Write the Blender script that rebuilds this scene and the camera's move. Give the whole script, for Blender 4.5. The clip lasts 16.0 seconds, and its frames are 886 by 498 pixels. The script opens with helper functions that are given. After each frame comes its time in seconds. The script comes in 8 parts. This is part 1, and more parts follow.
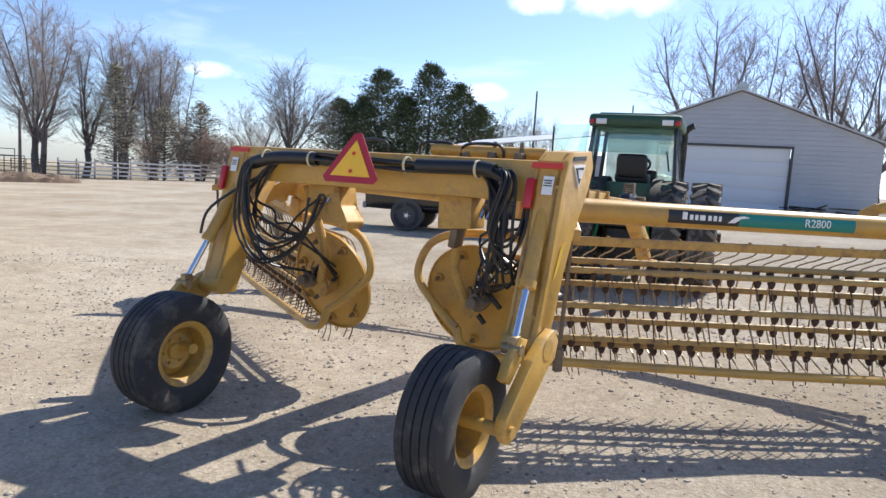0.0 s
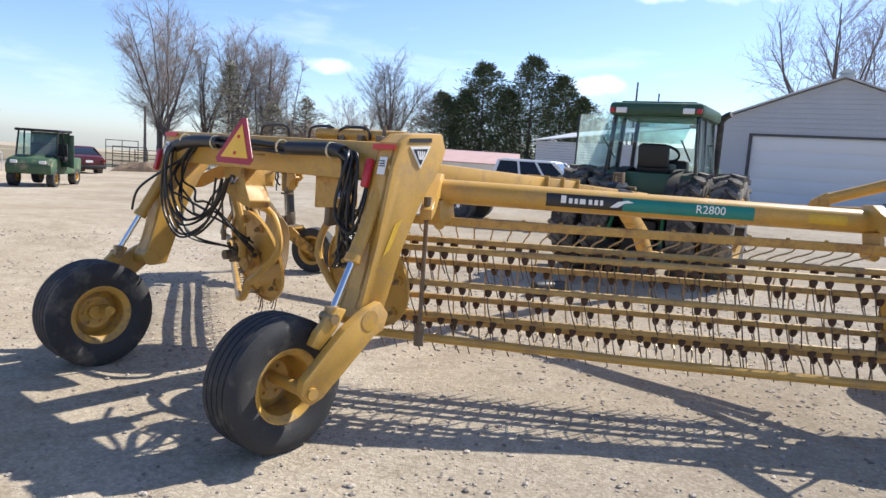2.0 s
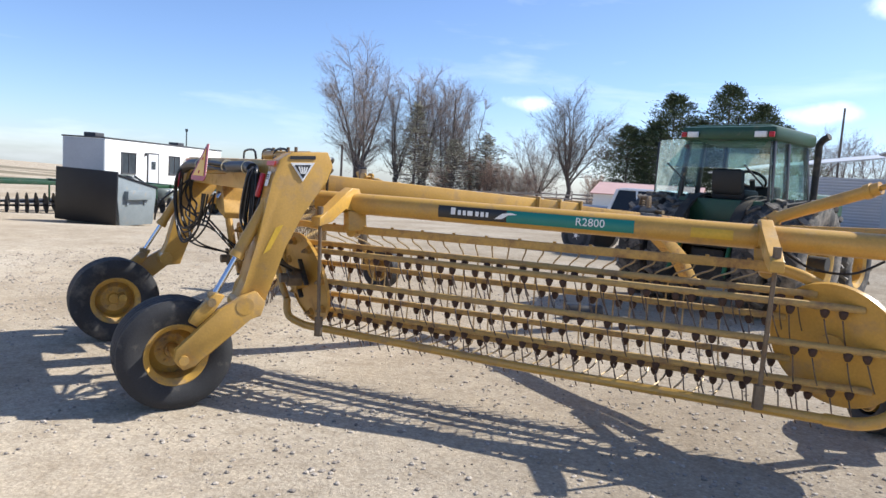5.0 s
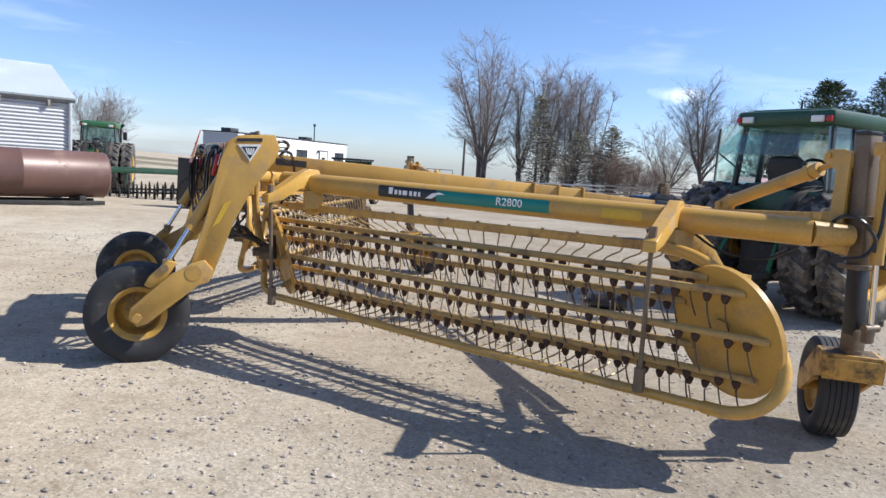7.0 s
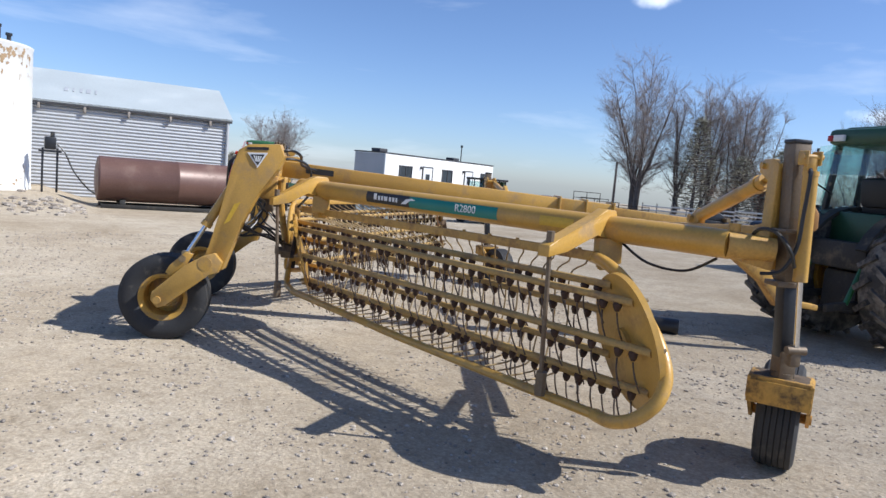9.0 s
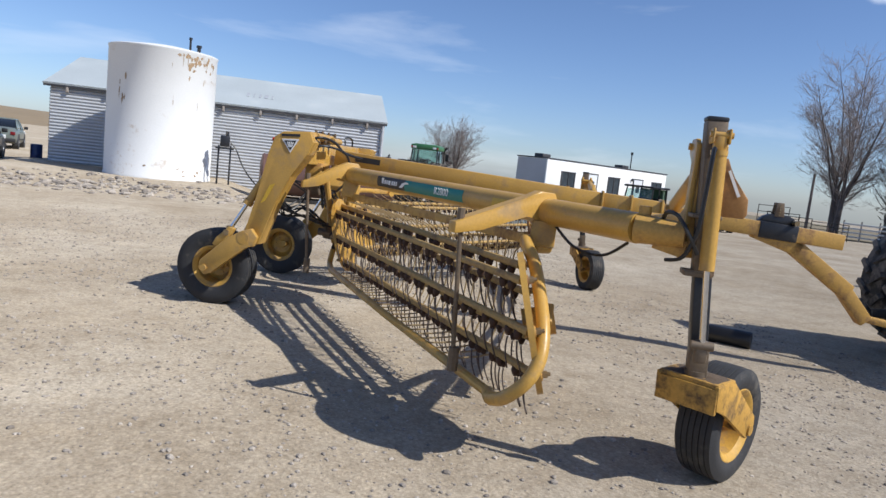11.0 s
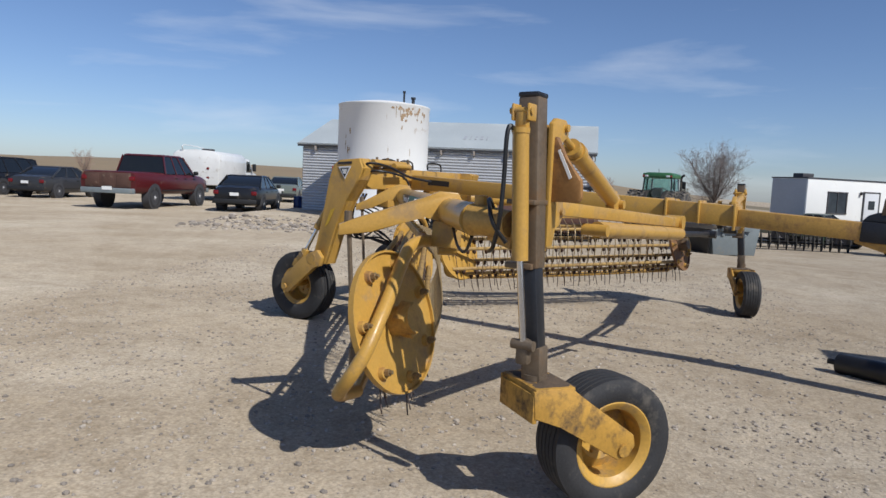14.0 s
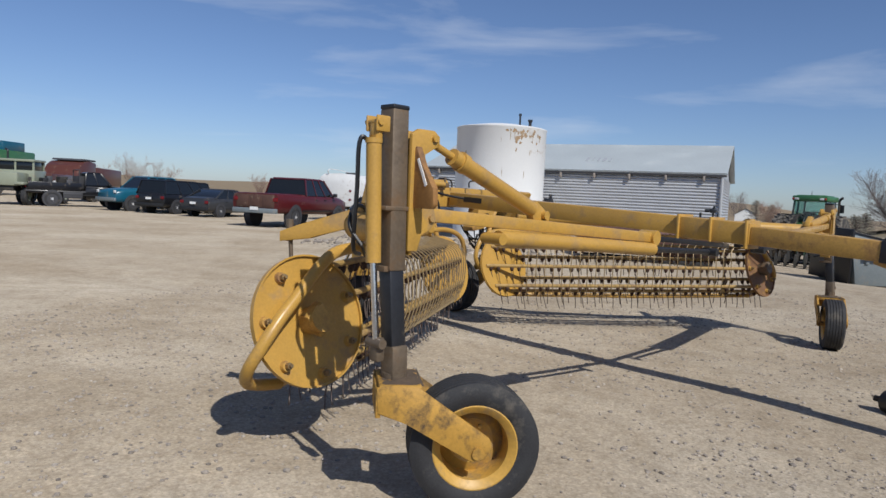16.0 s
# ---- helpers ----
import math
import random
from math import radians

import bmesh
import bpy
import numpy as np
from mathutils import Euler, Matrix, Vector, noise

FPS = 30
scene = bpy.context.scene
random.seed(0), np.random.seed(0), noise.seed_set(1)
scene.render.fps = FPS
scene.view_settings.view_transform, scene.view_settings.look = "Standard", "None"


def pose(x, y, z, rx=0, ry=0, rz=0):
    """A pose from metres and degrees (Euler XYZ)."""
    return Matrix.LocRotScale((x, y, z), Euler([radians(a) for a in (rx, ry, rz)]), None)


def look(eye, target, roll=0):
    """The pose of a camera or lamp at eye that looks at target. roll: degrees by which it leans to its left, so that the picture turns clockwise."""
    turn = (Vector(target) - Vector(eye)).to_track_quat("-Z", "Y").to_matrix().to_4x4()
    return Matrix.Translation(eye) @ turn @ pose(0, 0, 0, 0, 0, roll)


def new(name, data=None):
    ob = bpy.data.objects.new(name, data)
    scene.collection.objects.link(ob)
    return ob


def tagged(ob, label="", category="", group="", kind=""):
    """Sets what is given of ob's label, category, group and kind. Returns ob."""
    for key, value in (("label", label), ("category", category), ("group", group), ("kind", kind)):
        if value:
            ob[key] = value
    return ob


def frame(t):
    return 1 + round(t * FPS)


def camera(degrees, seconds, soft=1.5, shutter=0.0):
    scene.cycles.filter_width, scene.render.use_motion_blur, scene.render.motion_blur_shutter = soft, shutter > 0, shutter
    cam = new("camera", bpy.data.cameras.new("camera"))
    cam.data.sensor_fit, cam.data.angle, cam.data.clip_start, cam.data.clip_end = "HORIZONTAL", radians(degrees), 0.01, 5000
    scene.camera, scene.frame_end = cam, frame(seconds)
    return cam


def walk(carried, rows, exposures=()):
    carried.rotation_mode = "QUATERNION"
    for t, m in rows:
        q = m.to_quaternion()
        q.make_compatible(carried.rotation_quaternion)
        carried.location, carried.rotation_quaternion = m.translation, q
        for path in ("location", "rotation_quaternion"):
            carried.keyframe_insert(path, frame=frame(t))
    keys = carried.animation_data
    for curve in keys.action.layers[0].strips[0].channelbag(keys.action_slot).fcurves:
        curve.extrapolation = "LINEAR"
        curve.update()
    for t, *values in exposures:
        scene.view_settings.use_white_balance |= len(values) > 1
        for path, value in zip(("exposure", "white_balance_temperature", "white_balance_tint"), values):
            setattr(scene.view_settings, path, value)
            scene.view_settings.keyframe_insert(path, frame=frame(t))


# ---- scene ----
cam = camera(66.3, 16.0, soft=1.5)
PATH = [
    (0, (0.878, -0.276, 1.513), (0.686, 1.702, 1.286), 3.6),
    (0.5, (1.229, -0.327, 1.524), (0.948, 1.638, 1.274), 4.0),
    (1, (1.59, -0.273, 1.53), (1.221, 1.677, 1.276), 3.5),
    (1.5, (1.943, -0.294, 1.521), (1.499, 1.638, 1.255), 3.5),
    (2, (2.323, -0.214, 1.538), (1.814, 1.702, 1.272), 3.9),
    (2.5, (2.662, -0.23, 1.543), (2.165, 1.695, 1.325), 5.3),
    (3, (2.958, -0.174, 1.55), (2.352, 1.723, 1.364), 5.3),
    (3.5, (3.294, -0.199, 1.549), (2.57, 1.658, 1.383), 4.6),
    (4, (3.632, -0.146, 1.544), (2.816, 1.672, 1.381), 3.8),
    (4.5, (3.99, -0.042, 1.544), (2.996, 1.683, 1.356), 3.8),
    (5, (4.313, 0.109, 1.536), (3.265, 1.801, 1.335), 3.7),
    (5.2, (4.441, 0.201, 1.521), (3.361, 1.868, 1.293), 3.6),
    (7.3, (5.706, 0.924, 1.541), (4.266, 2.292, 1.307), 3.0),
    (7.5, (5.827, 1.01, 1.564), (4.334, 2.322, 1.339), 2.5),
    (8, (6.135, 1.171, 1.549), (4.591, 2.432, 1.383), 4.1),
    (8.5, (6.352, 1.474, 1.538), (4.748, 2.658, 1.371), 3.0),
    (9, (6.582, 1.679, 1.536), (4.914, 2.761, 1.322), 5.0),
    (9.2, (6.665, 1.794, 1.535), (4.97, 2.831, 1.304), 3.6),
    (11.3, (7.377, 3.105, 1.502), (5.456, 3.605, 1.259), 5.9),
    (11.5, (7.411, 3.235, 1.495), (5.471, 3.662, 1.256), 5.0),
    (12, (7.55, 3.542, 1.491), (5.579, 3.782, 1.254), 4.8),
    (12.5, (7.58, 3.865, 1.505), (5.6, 4.015, 1.266), 4.0),
    (13, (7.572, 4.218, 1.498), (5.583, 4.25, 1.289), 4.1),
    (13.5, (7.577, 4.575, 1.49), (5.587, 4.512, 1.301), 3.3),
    (14, (7.55, 4.939, 1.473), (5.57, 4.742, 1.28), 2.6),
    (14.5, (7.535, 5.297, 1.461), (5.568, 4.994, 1.26), 1.4),
    (15, (7.487, 5.619, 1.467), (5.545, 5.194, 1.254), 1.1),
    (15.5, (7.542, 5.908, 1.457), (5.623, 5.38, 1.256), 1.9),
    (16, (7.451, 6.22, 1.459), (5.562, 5.577, 1.314), 2.8),
]
walk(cam, [(t, look(eye, target, roll)) for t, eye, target, roll in PATH],
     exposures=[(0.0, 0.84, 6250, 9), (2.5, 0.82, 6280, 9), (4.0, 0.77, 6260, 9), (5.5, 0.69, 6100, 9), (9.0, 0.34, 5920, 9), (12.0, 0.0, 6100, 9), (16.0, -0.32, 6150, 9)])

# ---------------- light ----------------
SUN_AZ, SUN_EL = 50.0, 44.0          # degrees: azimuth from +x towards +y, height over the horizon
world = bpy.data.worlds.new("sky")
scene.world = world
world.use_nodes = True
wn = world.node_tree.nodes
wl = world.node_tree.links
wn.clear()
w_out = wn.new("ShaderNodeOutputWorld")
w_bg = wn.new("ShaderNodeBackground")
w_sky = wn.new("ShaderNodeTexSky")
w_sky.sky_type = 'NISHITA'
w_sky.sun_disc = False
w_sky.sun_elevation = radians(SUN_EL)
w_sky.sun_rotation = radians(90 - SUN_AZ)
w_sky.altitude = 1500
w_sky.air_density = 1.0
w_sky.dust_density = 1.7
w_sky.ozone_density = 3.0
w_co = wn.new("ShaderNodeTexCoord")
w_map = wn.new("ShaderNodeMapping")
w_map.inputs["Scale"].default_value = (1.2, 1.2, 7.0)
w_map.inputs["Rotation"].default_value = (0.12, 0.06, 0.4)
w_no = wn.new("ShaderNodeTexNoise")
w_no.inputs["Scale"].default_value = 2.2
w_no.inputs["Detail"].default_value = 7
w_no.inputs["Roughness"].default_value = 0.55
w_no.inputs["Distortion"].default_value = 0.35
w_ramp = wn.new("ShaderNodeMapRange")
w_ramp.inputs["From Min"].default_value = 0.55
w_ramp.inputs["From Max"].default_value = 0.85
w_ramp.inputs["To Max"].default_value = 0.42
w_mix = wn.new("ShaderNodeMixRGB")
w_mix.inputs["Color2"].default_value = (9.0, 9.2, 9.6, 1)
wl.new(w_co.outputs["Generated"], w_map.inputs["Vector"])
wl.new(w_map.outputs["Vector"], w_no.inputs["Vector"])
wl.new(w_no.outputs["Fac"], w_ramp.inputs["Value"])
wl.new(w_ramp.outputs["Result"], w_mix.inputs["Fac"])
w_tint = wn.new("ShaderNodeMixRGB")
w_tint.blend_type = 'MULTIPLY'
w_tint.inputs["Fac"].default_value = 1.0
w_tint.inputs["Color2"].default_value = (0.975, 0.985, 1.095, 1)
wl.new(w_sky.outputs["Color"], w_tint.inputs["Color1"])
wl.new(w_tint.outputs["Color"], w_mix.inputs["Color1"])
w_last = w_mix.outputs["Color"]
w_rag = wn.new("ShaderNodeTexNoise")
w_rag.inputs["Scale"].default_value = 26.0
w_rag.inputs["Detail"].default_value = 5
wl.new(w_co.outputs["Generated"], w_rag.inputs["Vector"])


def small_cloud(color, toward, wide, high, dense):
    """A small ragged fair-weather cloud in the sky, seen towards a direction."""
    c = Vector(toward).normalized()
    e = c.cross(Vector((0, 0, 1))).normalized()
    u = e.cross(c)
    total = None
    for axis, size in ((e, wide), (u, high)):
        dot = wn.new("ShaderNodeVectorMath")
        dot.operation = 'DOT_PRODUCT'
        wl.new(w_co.outputs["Generated"], dot.inputs[0])
        dot.inputs[1].default_value = axis / size
        sq = wn.new("ShaderNodeMath")
        sq.operation = 'MULTIPLY'
        wl.new(dot.outputs["Value"], sq.inputs[0])
        wl.new(dot.outputs["Value"], sq.inputs[1])
        if total is None:
            total = sq.outputs[0]
        else:
            ad = wn.new("ShaderNodeMath")
            wl.new(total, ad.inputs[0])
            wl.new(sq.outputs[0], ad.inputs[1])
            total = ad.outputs[0]
    rag = wn.new("ShaderNodeMath")
    rag.operation = 'MULTIPLY_ADD'
    wl.new(w_rag.outputs["Fac"], rag.inputs[0])
    rag.inputs[1].default_value = 3.2
    wl.new(total, rag.inputs[2])
    fac = wn.new("ShaderNodeMapRange")
    fac.interpolation_type = 'SMOOTHSTEP'
    fac.inputs["From Min"].default_value = 1.2
    fac.inputs["From Max"].default_value = 2.9
    fac.inputs["To Min"].default_value = dense
    fac.inputs["To Max"].default_value = 0.0
    wl.new(rag.outputs[0], fac.inputs["Value"])
    mx = wn.new("ShaderNodeMixRGB")
    mx.inputs["Color2"].default_value = (10.5, 10.7, 11.0, 1)
    wl.new(fac.outputs["Result"], mx.inputs["Fac"])
    wl.new(color, mx.inputs["Color1"])
    return mx.outputs["Color"]


w_last = small_cloud(w_last, (-0.422, 0.90, 0.117), 0.042, 0.012, 0.6)
w_last = small_cloud(w_last, (0.03, 0.97, 0.238), 0.06, 0.018, 0.6)
w_last = small_cloud(w_last, (0.13, 0.962, 0.245), 0.085, 0.024, 0.65)
w_last = small_cloud(w_last, (-0.063, 0.991, 0.114), 0.055, 0.014, 0.5)
w_last = small_cloud(w_last, (-0.643, 0.721, 0.257), 0.036, 0.013, 0.75)
wl.new(w_last, w_bg.inputs["Color"])
w_bg.inputs["Strength"].default_value = 0.104
wl.new(w_bg.outputs["Background"], w_out.inputs["Surface"])

sun = new("sun", bpy.data.lights.new("sun", 'SUN'))
sun.data.energy = 4.8
sun.data.angle = radians(0.55)
sun.data.color = (1.0, 0.94, 0.85)
sun_dir = Vector((math.cos(radians(SUN_EL)) * math.cos(radians(SUN_AZ)),
                  math.cos(radians(SUN_EL)) * math.sin(radians(SUN_AZ)), math.sin(radians(SUN_EL))))
sun.matrix_world = look(sun_dir * 60, (0, 0, 0))


# ---------------- materials ----------------
def material(name, color, rough=0.6, metal=0.0, vary=0.15, scale=6.0, fine=60.0, bump=0.15, dirt=None, dirt_amount=0.0,
             dirt_scale=3.0, object_random=0.0, bump_distance=0.004):
    """A painted, metal or earthen surface: a base colour that varies at two scales, patches of dirt, fine relief."""
    m = bpy.data.materials.new(name)
    m.use_nodes = True
    nt = m.node_tree
    n, l = nt.nodes, nt.links
    bsdf = n["Principled BSDF"]
    co = n.new("ShaderNodeTexCoord")
    big = n.new("ShaderNodeTexNoise")
    big.inputs["Scale"].default_value = scale
    big.inputs["Detail"].default_value = 5
    small = n.new("ShaderNodeTexNoise")
    small.inputs["Scale"].default_value = fine
    small.inputs["Detail"].default_value = 4
    l.new(co.outputs["Object"], big.inputs["Vector"])
    l.new(co.outputs["Object"], small.inputs["Vector"])
    both = n.new("ShaderNodeMath")
    both.operation = 'ADD'
    l.new(big.outputs["Fac"], both.inputs[0])
    l.new(small.outputs["Fac"], both.inputs[1])
    span = n.new("ShaderNodeMapRange")
    span.inputs["From Min"].default_value = 0.6
    span.inputs["From Max"].default_value = 1.4
    span.inputs["To Min"].default_value = 1 - vary
    span.inputs["To Max"].default_value = 1 + vary
    l.new(both.outputs[0], span.inputs["Value"])
    value = span.outputs["Result"]
    if object_random:
        info = n.new("ShaderNodeObjectInfo")
        r = n.new("ShaderNodeMapRange")
        r.inputs["To Min"].default_value = 1 - object_random
        r.inputs["To Max"].default_value = 1 + object_random
        l.new(info.outputs["Random"], r.inputs["Value"])
        times = n.new("ShaderNodeMath")
        times.operation = 'MULTIPLY'
        l.new(value, times.inputs[0])
        l.new(r.outputs["Result"], times.inputs[1])
        value = times.outputs[0]
    tint = n.new("ShaderNodeMixRGB")
    tint.blend_type = 'MULTIPLY'
    tint.inputs["Fac"].default_value = 1
    tint.inputs["Color1"].default_value = (*color, 1)
    l.new(value, tint.inputs["Color2"])
    out = tint.outputs["Color"]
    rough_out = None
    if dirt:
        patch = n.new("ShaderNodeTexNoise")
        patch.inputs["Scale"].default_value = dirt_scale
        patch.inputs["Detail"].default_value = 8
        patch.inputs["Roughness"].default_value = 0.7
        l.new(co.outputs["Object"], patch.inputs["Vector"])
        cut = n.new("ShaderNodeMapRange")
        cut.inputs["From Min"].default_value = 0.62 - 0.3 * dirt_amount
        cut.inputs["From Max"].default_value = 0.80 - 0.3 * dirt_amount
        l.new(patch.outputs["Fac"], cut.inputs["Value"])
        mixd = n.new("ShaderNodeMixRGB")
        mixd.inputs["Color2"].default_value = (*dirt, 1)
        l.new(cut.outputs["Result"], mixd.inputs["Fac"])
        l.new(out, mixd.inputs["Color1"])
        out = mixd.outputs["Color"]
        rr = n.new("ShaderNodeMapRange")
        rr.inputs["To Min"].default_value = rough
        rr.inputs["To Max"].default_value = 0.9
        l.new(cut.outputs["Result"], rr.inputs["Value"])
        rough_out = rr.outputs["Result"]
    l.new(out, bsdf.inputs["Base Color"])
    bsdf.inputs["Roughness"].default_value = rough
    if rough_out:
        l.new(rough_out, bsdf.inputs["Roughness"])
    bsdf.inputs["Metallic"].default_value = metal
    if bump:
        bp = n.new("ShaderNodeBump")
        bp.inputs["Strength"].default_value = bump
        bp.inputs["Distance"].default_value = bump_distance
        l.new(both.outputs[0], bp.inputs["Height"])
        l.new(bp.outputs["Normal"], bsdf.inputs["Normal"])
    return m


def glass_material(name, tint, rough=0.03, clear=0.75):
    m = bpy.data.materials.new(name)
    m.use_nodes = True
    n, l = m.node_tree.nodes, m.node_tree.links
    n.clear()
    out = n.new("ShaderNodeOutputMaterial")
    gl = n.new("ShaderNodeBsdfGlossy")
    gl.inputs["Roughness"].default_value = rough
    tr = n.new("ShaderNodeBsdfTransparent")
    tr.inputs["Color"].default_value = (*tint, 1)
    lw = n.new("ShaderNodeLayerWeight")
    steep = n.new("ShaderNodeMath")
    steep.operation = 'POWER'
    steep.inputs[1].default_value = 5.0
    l.new(lw.outputs["Facing"], steep.inputs[0])
    fr = n.new("ShaderNodeMath")
    fr.operation = 'MULTIPLY_ADD'
    fr.inputs[1].default_value = 0.9
    fr.inputs[2].default_value = 0.05
    l.new(steep.outputs[0], fr.inputs[0])
    dust = n.new("ShaderNodeBsdfTranslucent")
    dust.inputs["Color"].default_value = (0.62, 0.70, 0.66, 1)
    film = n.new("ShaderNodeTexNoise")
    film.inputs["Scale"].default_value = 5.0
    film.inputs["Detail"].default_value = 5
    thin = n.new("ShaderNodeMapRange")
    thin.inputs["From Min"].default_value = 0.3
    thin.inputs["From Max"].default_value = 0.75
    thin.inputs["To Min"].default_value = 0.05
    thin.inputs["To Max"].default_value = 0.20
    l.new(film.outputs["Fac"], thin.inputs["Value"])
    dirty = n.new("ShaderNodeMixShader")
    l.new(thin.outputs["Result"], dirty.inputs["Fac"])
    l.new(tr.outputs["BSDF"], dirty.inputs[1])
    l.new(dust.outputs["BSDF"], dirty.inputs[2])
    mx = n.new("ShaderNodeMixShader")
    l.new(fr.outputs[0], mx.inputs["Fac"])
    l.new(dirty.outputs["Shader"], mx.inputs[1])
    l.new(gl.outputs["BSDF"], mx.inputs[2])
    l.new(mx.outputs["Shader"], out.inputs["Surface"])
    return m


def ground_material():
    m = bpy.data.materials.new("dry gravel")
    m.use_nodes = True
    n, l = m.node_tree.nodes, m.node_tree.links
    bsdf = n["Principled BSDF"]
    co = n.new("ShaderNodeTexCoord")

    def noise_node(scale, detail=6, rough=0.6):
        t = n.new("ShaderNodeTexNoise")
        t.inputs["Scale"].default_value = scale
        t.inputs["Detail"].default_value = detail
        t.inputs["Roughness"].default_value = rough
        l.new(co.outputs["Object"], t.inputs["Vector"])
        return t

    def ramp(src, stops):
        r = n.new("ShaderNodeValToRGB")
        r.color_ramp.elements[0].position, r.color_ramp.elements[0].color = stops[0][0], (*stops[0][1], 1)
        r.color_ramp.elements[1].position, r.color_ramp.elements[1].color = stops[-1][0], (*stops[-1][1], 1)
        for p, c in stops[1:-1]:
            r.color_ramp.elements.new(p).color = (*c, 1)
        l.new(src, r.inputs["Fac"])
        return r

    wide = noise_node(0.35, 5)
    mid = noise_node(3.0, 8, 0.65)
    fine = noise_node(70.0, 6, 0.7)
    base = ramp(wide.outputs["Fac"], [(0.3, (0.355, 0.289, 0.205)), (0.5, (0.44, 0.372, 0.280)), (0.72, (0.53, 0.466, 0.370))])
    spots = ramp(mid.outputs["Fac"], [(0.33, (0.86, 0.84, 0.81)), (0.5, (1.0, 1.0, 1.0)), (0.68, (1.10, 1.09, 1.07))])
    grit = ramp(fine.outputs["Fac"], [(0.3, (0.70, 0.69, 0.67)), (0.5, (1, 1, 1)), (0.72, (1.22, 1.21, 1.19))])
    clod = noise_node(16.0, 5, 0.7)
    clods = ramp(clod.outputs["Fac"], [(0.34, (0.84, 0.82, 0.79)), (0.52, (1, 1, 1)), (0.70, (1.10, 1.09, 1.07))])
    vor = n.new("ShaderNodeTexVoronoi")
    vor.inputs["Scale"].default_value = 38.0
    l.new(co.outputs["Object"], vor.inputs["Vector"])
    stone = ramp(vor.outputs["Distance"], [(0.1, (1.12, 1.1, 1.08)), (0.35, (1, 1, 1)), (0.8, (0.86, 0.85, 0.84))])
    out = base.outputs["Color"]
    for other in (spots, grit, stone, clods):
        mx = n.new("ShaderNodeMixRGB")
        mx.blend_type = 'MULTIPLY'
        mx.inputs["Fac"].default_value = 1
        l.new(out, mx.inputs["Color1"])
        l.new(other.outputs["Color"], mx.inputs["Color2"])
        out = mx.outputs["Color"]
    # wheel-worn paler tracks
    wav = n.new("ShaderNodeTexWave")
    wav.inputs["Scale"].default_value = 0.16
    wav.inputs["Distortion"].default_value = 5
    wav.inputs["Detail"].default_value = 4
    l.new(co.outputs["Object"], wav.inputs["Vector"])
    tr = ramp(wav.outputs["Fac"], [(0.3, (0.985, 0.985, 0.985)), (0.8, (1.015, 1.015, 1.015))])
    mx = n.new("ShaderNodeMixRGB")
    mx.blend_type = 'MULTIPLY'
    mx.inputs["Fac"].default_value = 1
    l.new(out, mx.inputs["Color1"])
    l.new(tr.outputs["Color"], mx.inputs["Color2"])
    l.new(mx.outputs["Color"], bsdf.inputs["Base Color"])
    bsdf.inputs["Roughness"].default_value = 0.95
    bsdf.inputs["Specular IOR Level"].default_value = 0.2
    bsdf.inputs["Diffuse Roughness"].default_value = 0.5
    h1 = n.new("ShaderNodeMath")
    h1.operation = 'MULTIPLY_ADD'
    h1.inputs[1].default_value = 1.6
    l.new(mid.outputs["Fac"], h1.inputs[0])
    l.new(fine.outputs["Fac"], h1.inputs[2])
    b1 = n.new("ShaderNodeBump")
    b1.inputs["Strength"].default_value = 0.45
    b1.inputs["Distance"].default_value = 0.025
    l.new(h1.outputs[0], b1.inputs["Height"])
    b2 = n.new("ShaderNodeBump")
    b2.invert = True
    b2.inputs["Strength"].default_value = 0.35
    b2.inputs["Distance"].default_value = 0.008
    l.new(vor.outputs["Distance"], b2.inputs["Height"])
    l.new(b1.outputs["Normal"], b2.inputs["Normal"])
    l.new(b2.outputs["Normal"], bsdf.inputs["Normal"])
    return m


DUST = (0.33, 0.26, 0.18)
M_YELLOW = material("ochre machine paint", (0.50, 0.29, 0.060), 0.34, 0, 0.14, 5, 70, 0.08, (0.33, 0.215, 0.10), 0.30, 4.5)
M_YELLOW_WORN = material("worn ochre paint", (0.50, 0.29, 0.065), 0.5, 0, 0.18, 7, 60, 0.15, (0.24, 0.13, 0.06), 0.42, 7.0)
M_BAR = material("dusty tine bar paint", (0.42, 0.27, 0.085), 0.6, 0, 0.2, 9, 60, 0.2, (0.25, 0.16, 0.08), 0.5, 9.0)
M_MUD = material("dried dark mud", (0.10, 0.07, 0.045), 0.95, 0, 0.3, 18, 90, 0.4)
# ochre for the wing bracket, browned to carry its shade as well as rust
M_WING = material("ochre paint browned for shade and rust", (0.34, 0.17, 0.05), 0.6, 0, 0.18, 7, 60, 0.15, (0.16, 0.09, 0.05), 0.45, 7.0)
M_FORK = material("muddy worn ochre paint", (0.47, 0.26, 0.045), 0.55, 0, 0.2, 7, 60, 0.2, (0.075, 0.05, 0.03), 0.52, 9.0)
M_DISC_RUST = material("rusted disc paint", (0.20, 0.105, 0.05), 0.65, 0.1, 0.25, 9, 60, 0.25, (0.38, 0.22, 0.05), 0.35, 8.0)
M_BAREGREY = material("bare grey metal", (0.45, 0.46, 0.47), 0.5, 0.3, 0.12, 6, 50, 0.1)
M_RIM = material("rim paint", (0.53, 0.31, 0.06), 0.45, 0, 0.16, 9, 60, 0.1, (0.27, 0.19, 0.11), 0.42, 8.0)
M_RUBBER = material("tyre rubber", (0.028, 0.028, 0.03), 0.75, 0, 0.25, 8, 90, 0.3, (0.13, 0.115, 0.095), 0.30, 5.0)
M_TINE_RUBBER = material("aged rubber tine mount", (0.055, 0.028, 0.018), 0.8, 0, 0.3, 20, 90, 0.3)
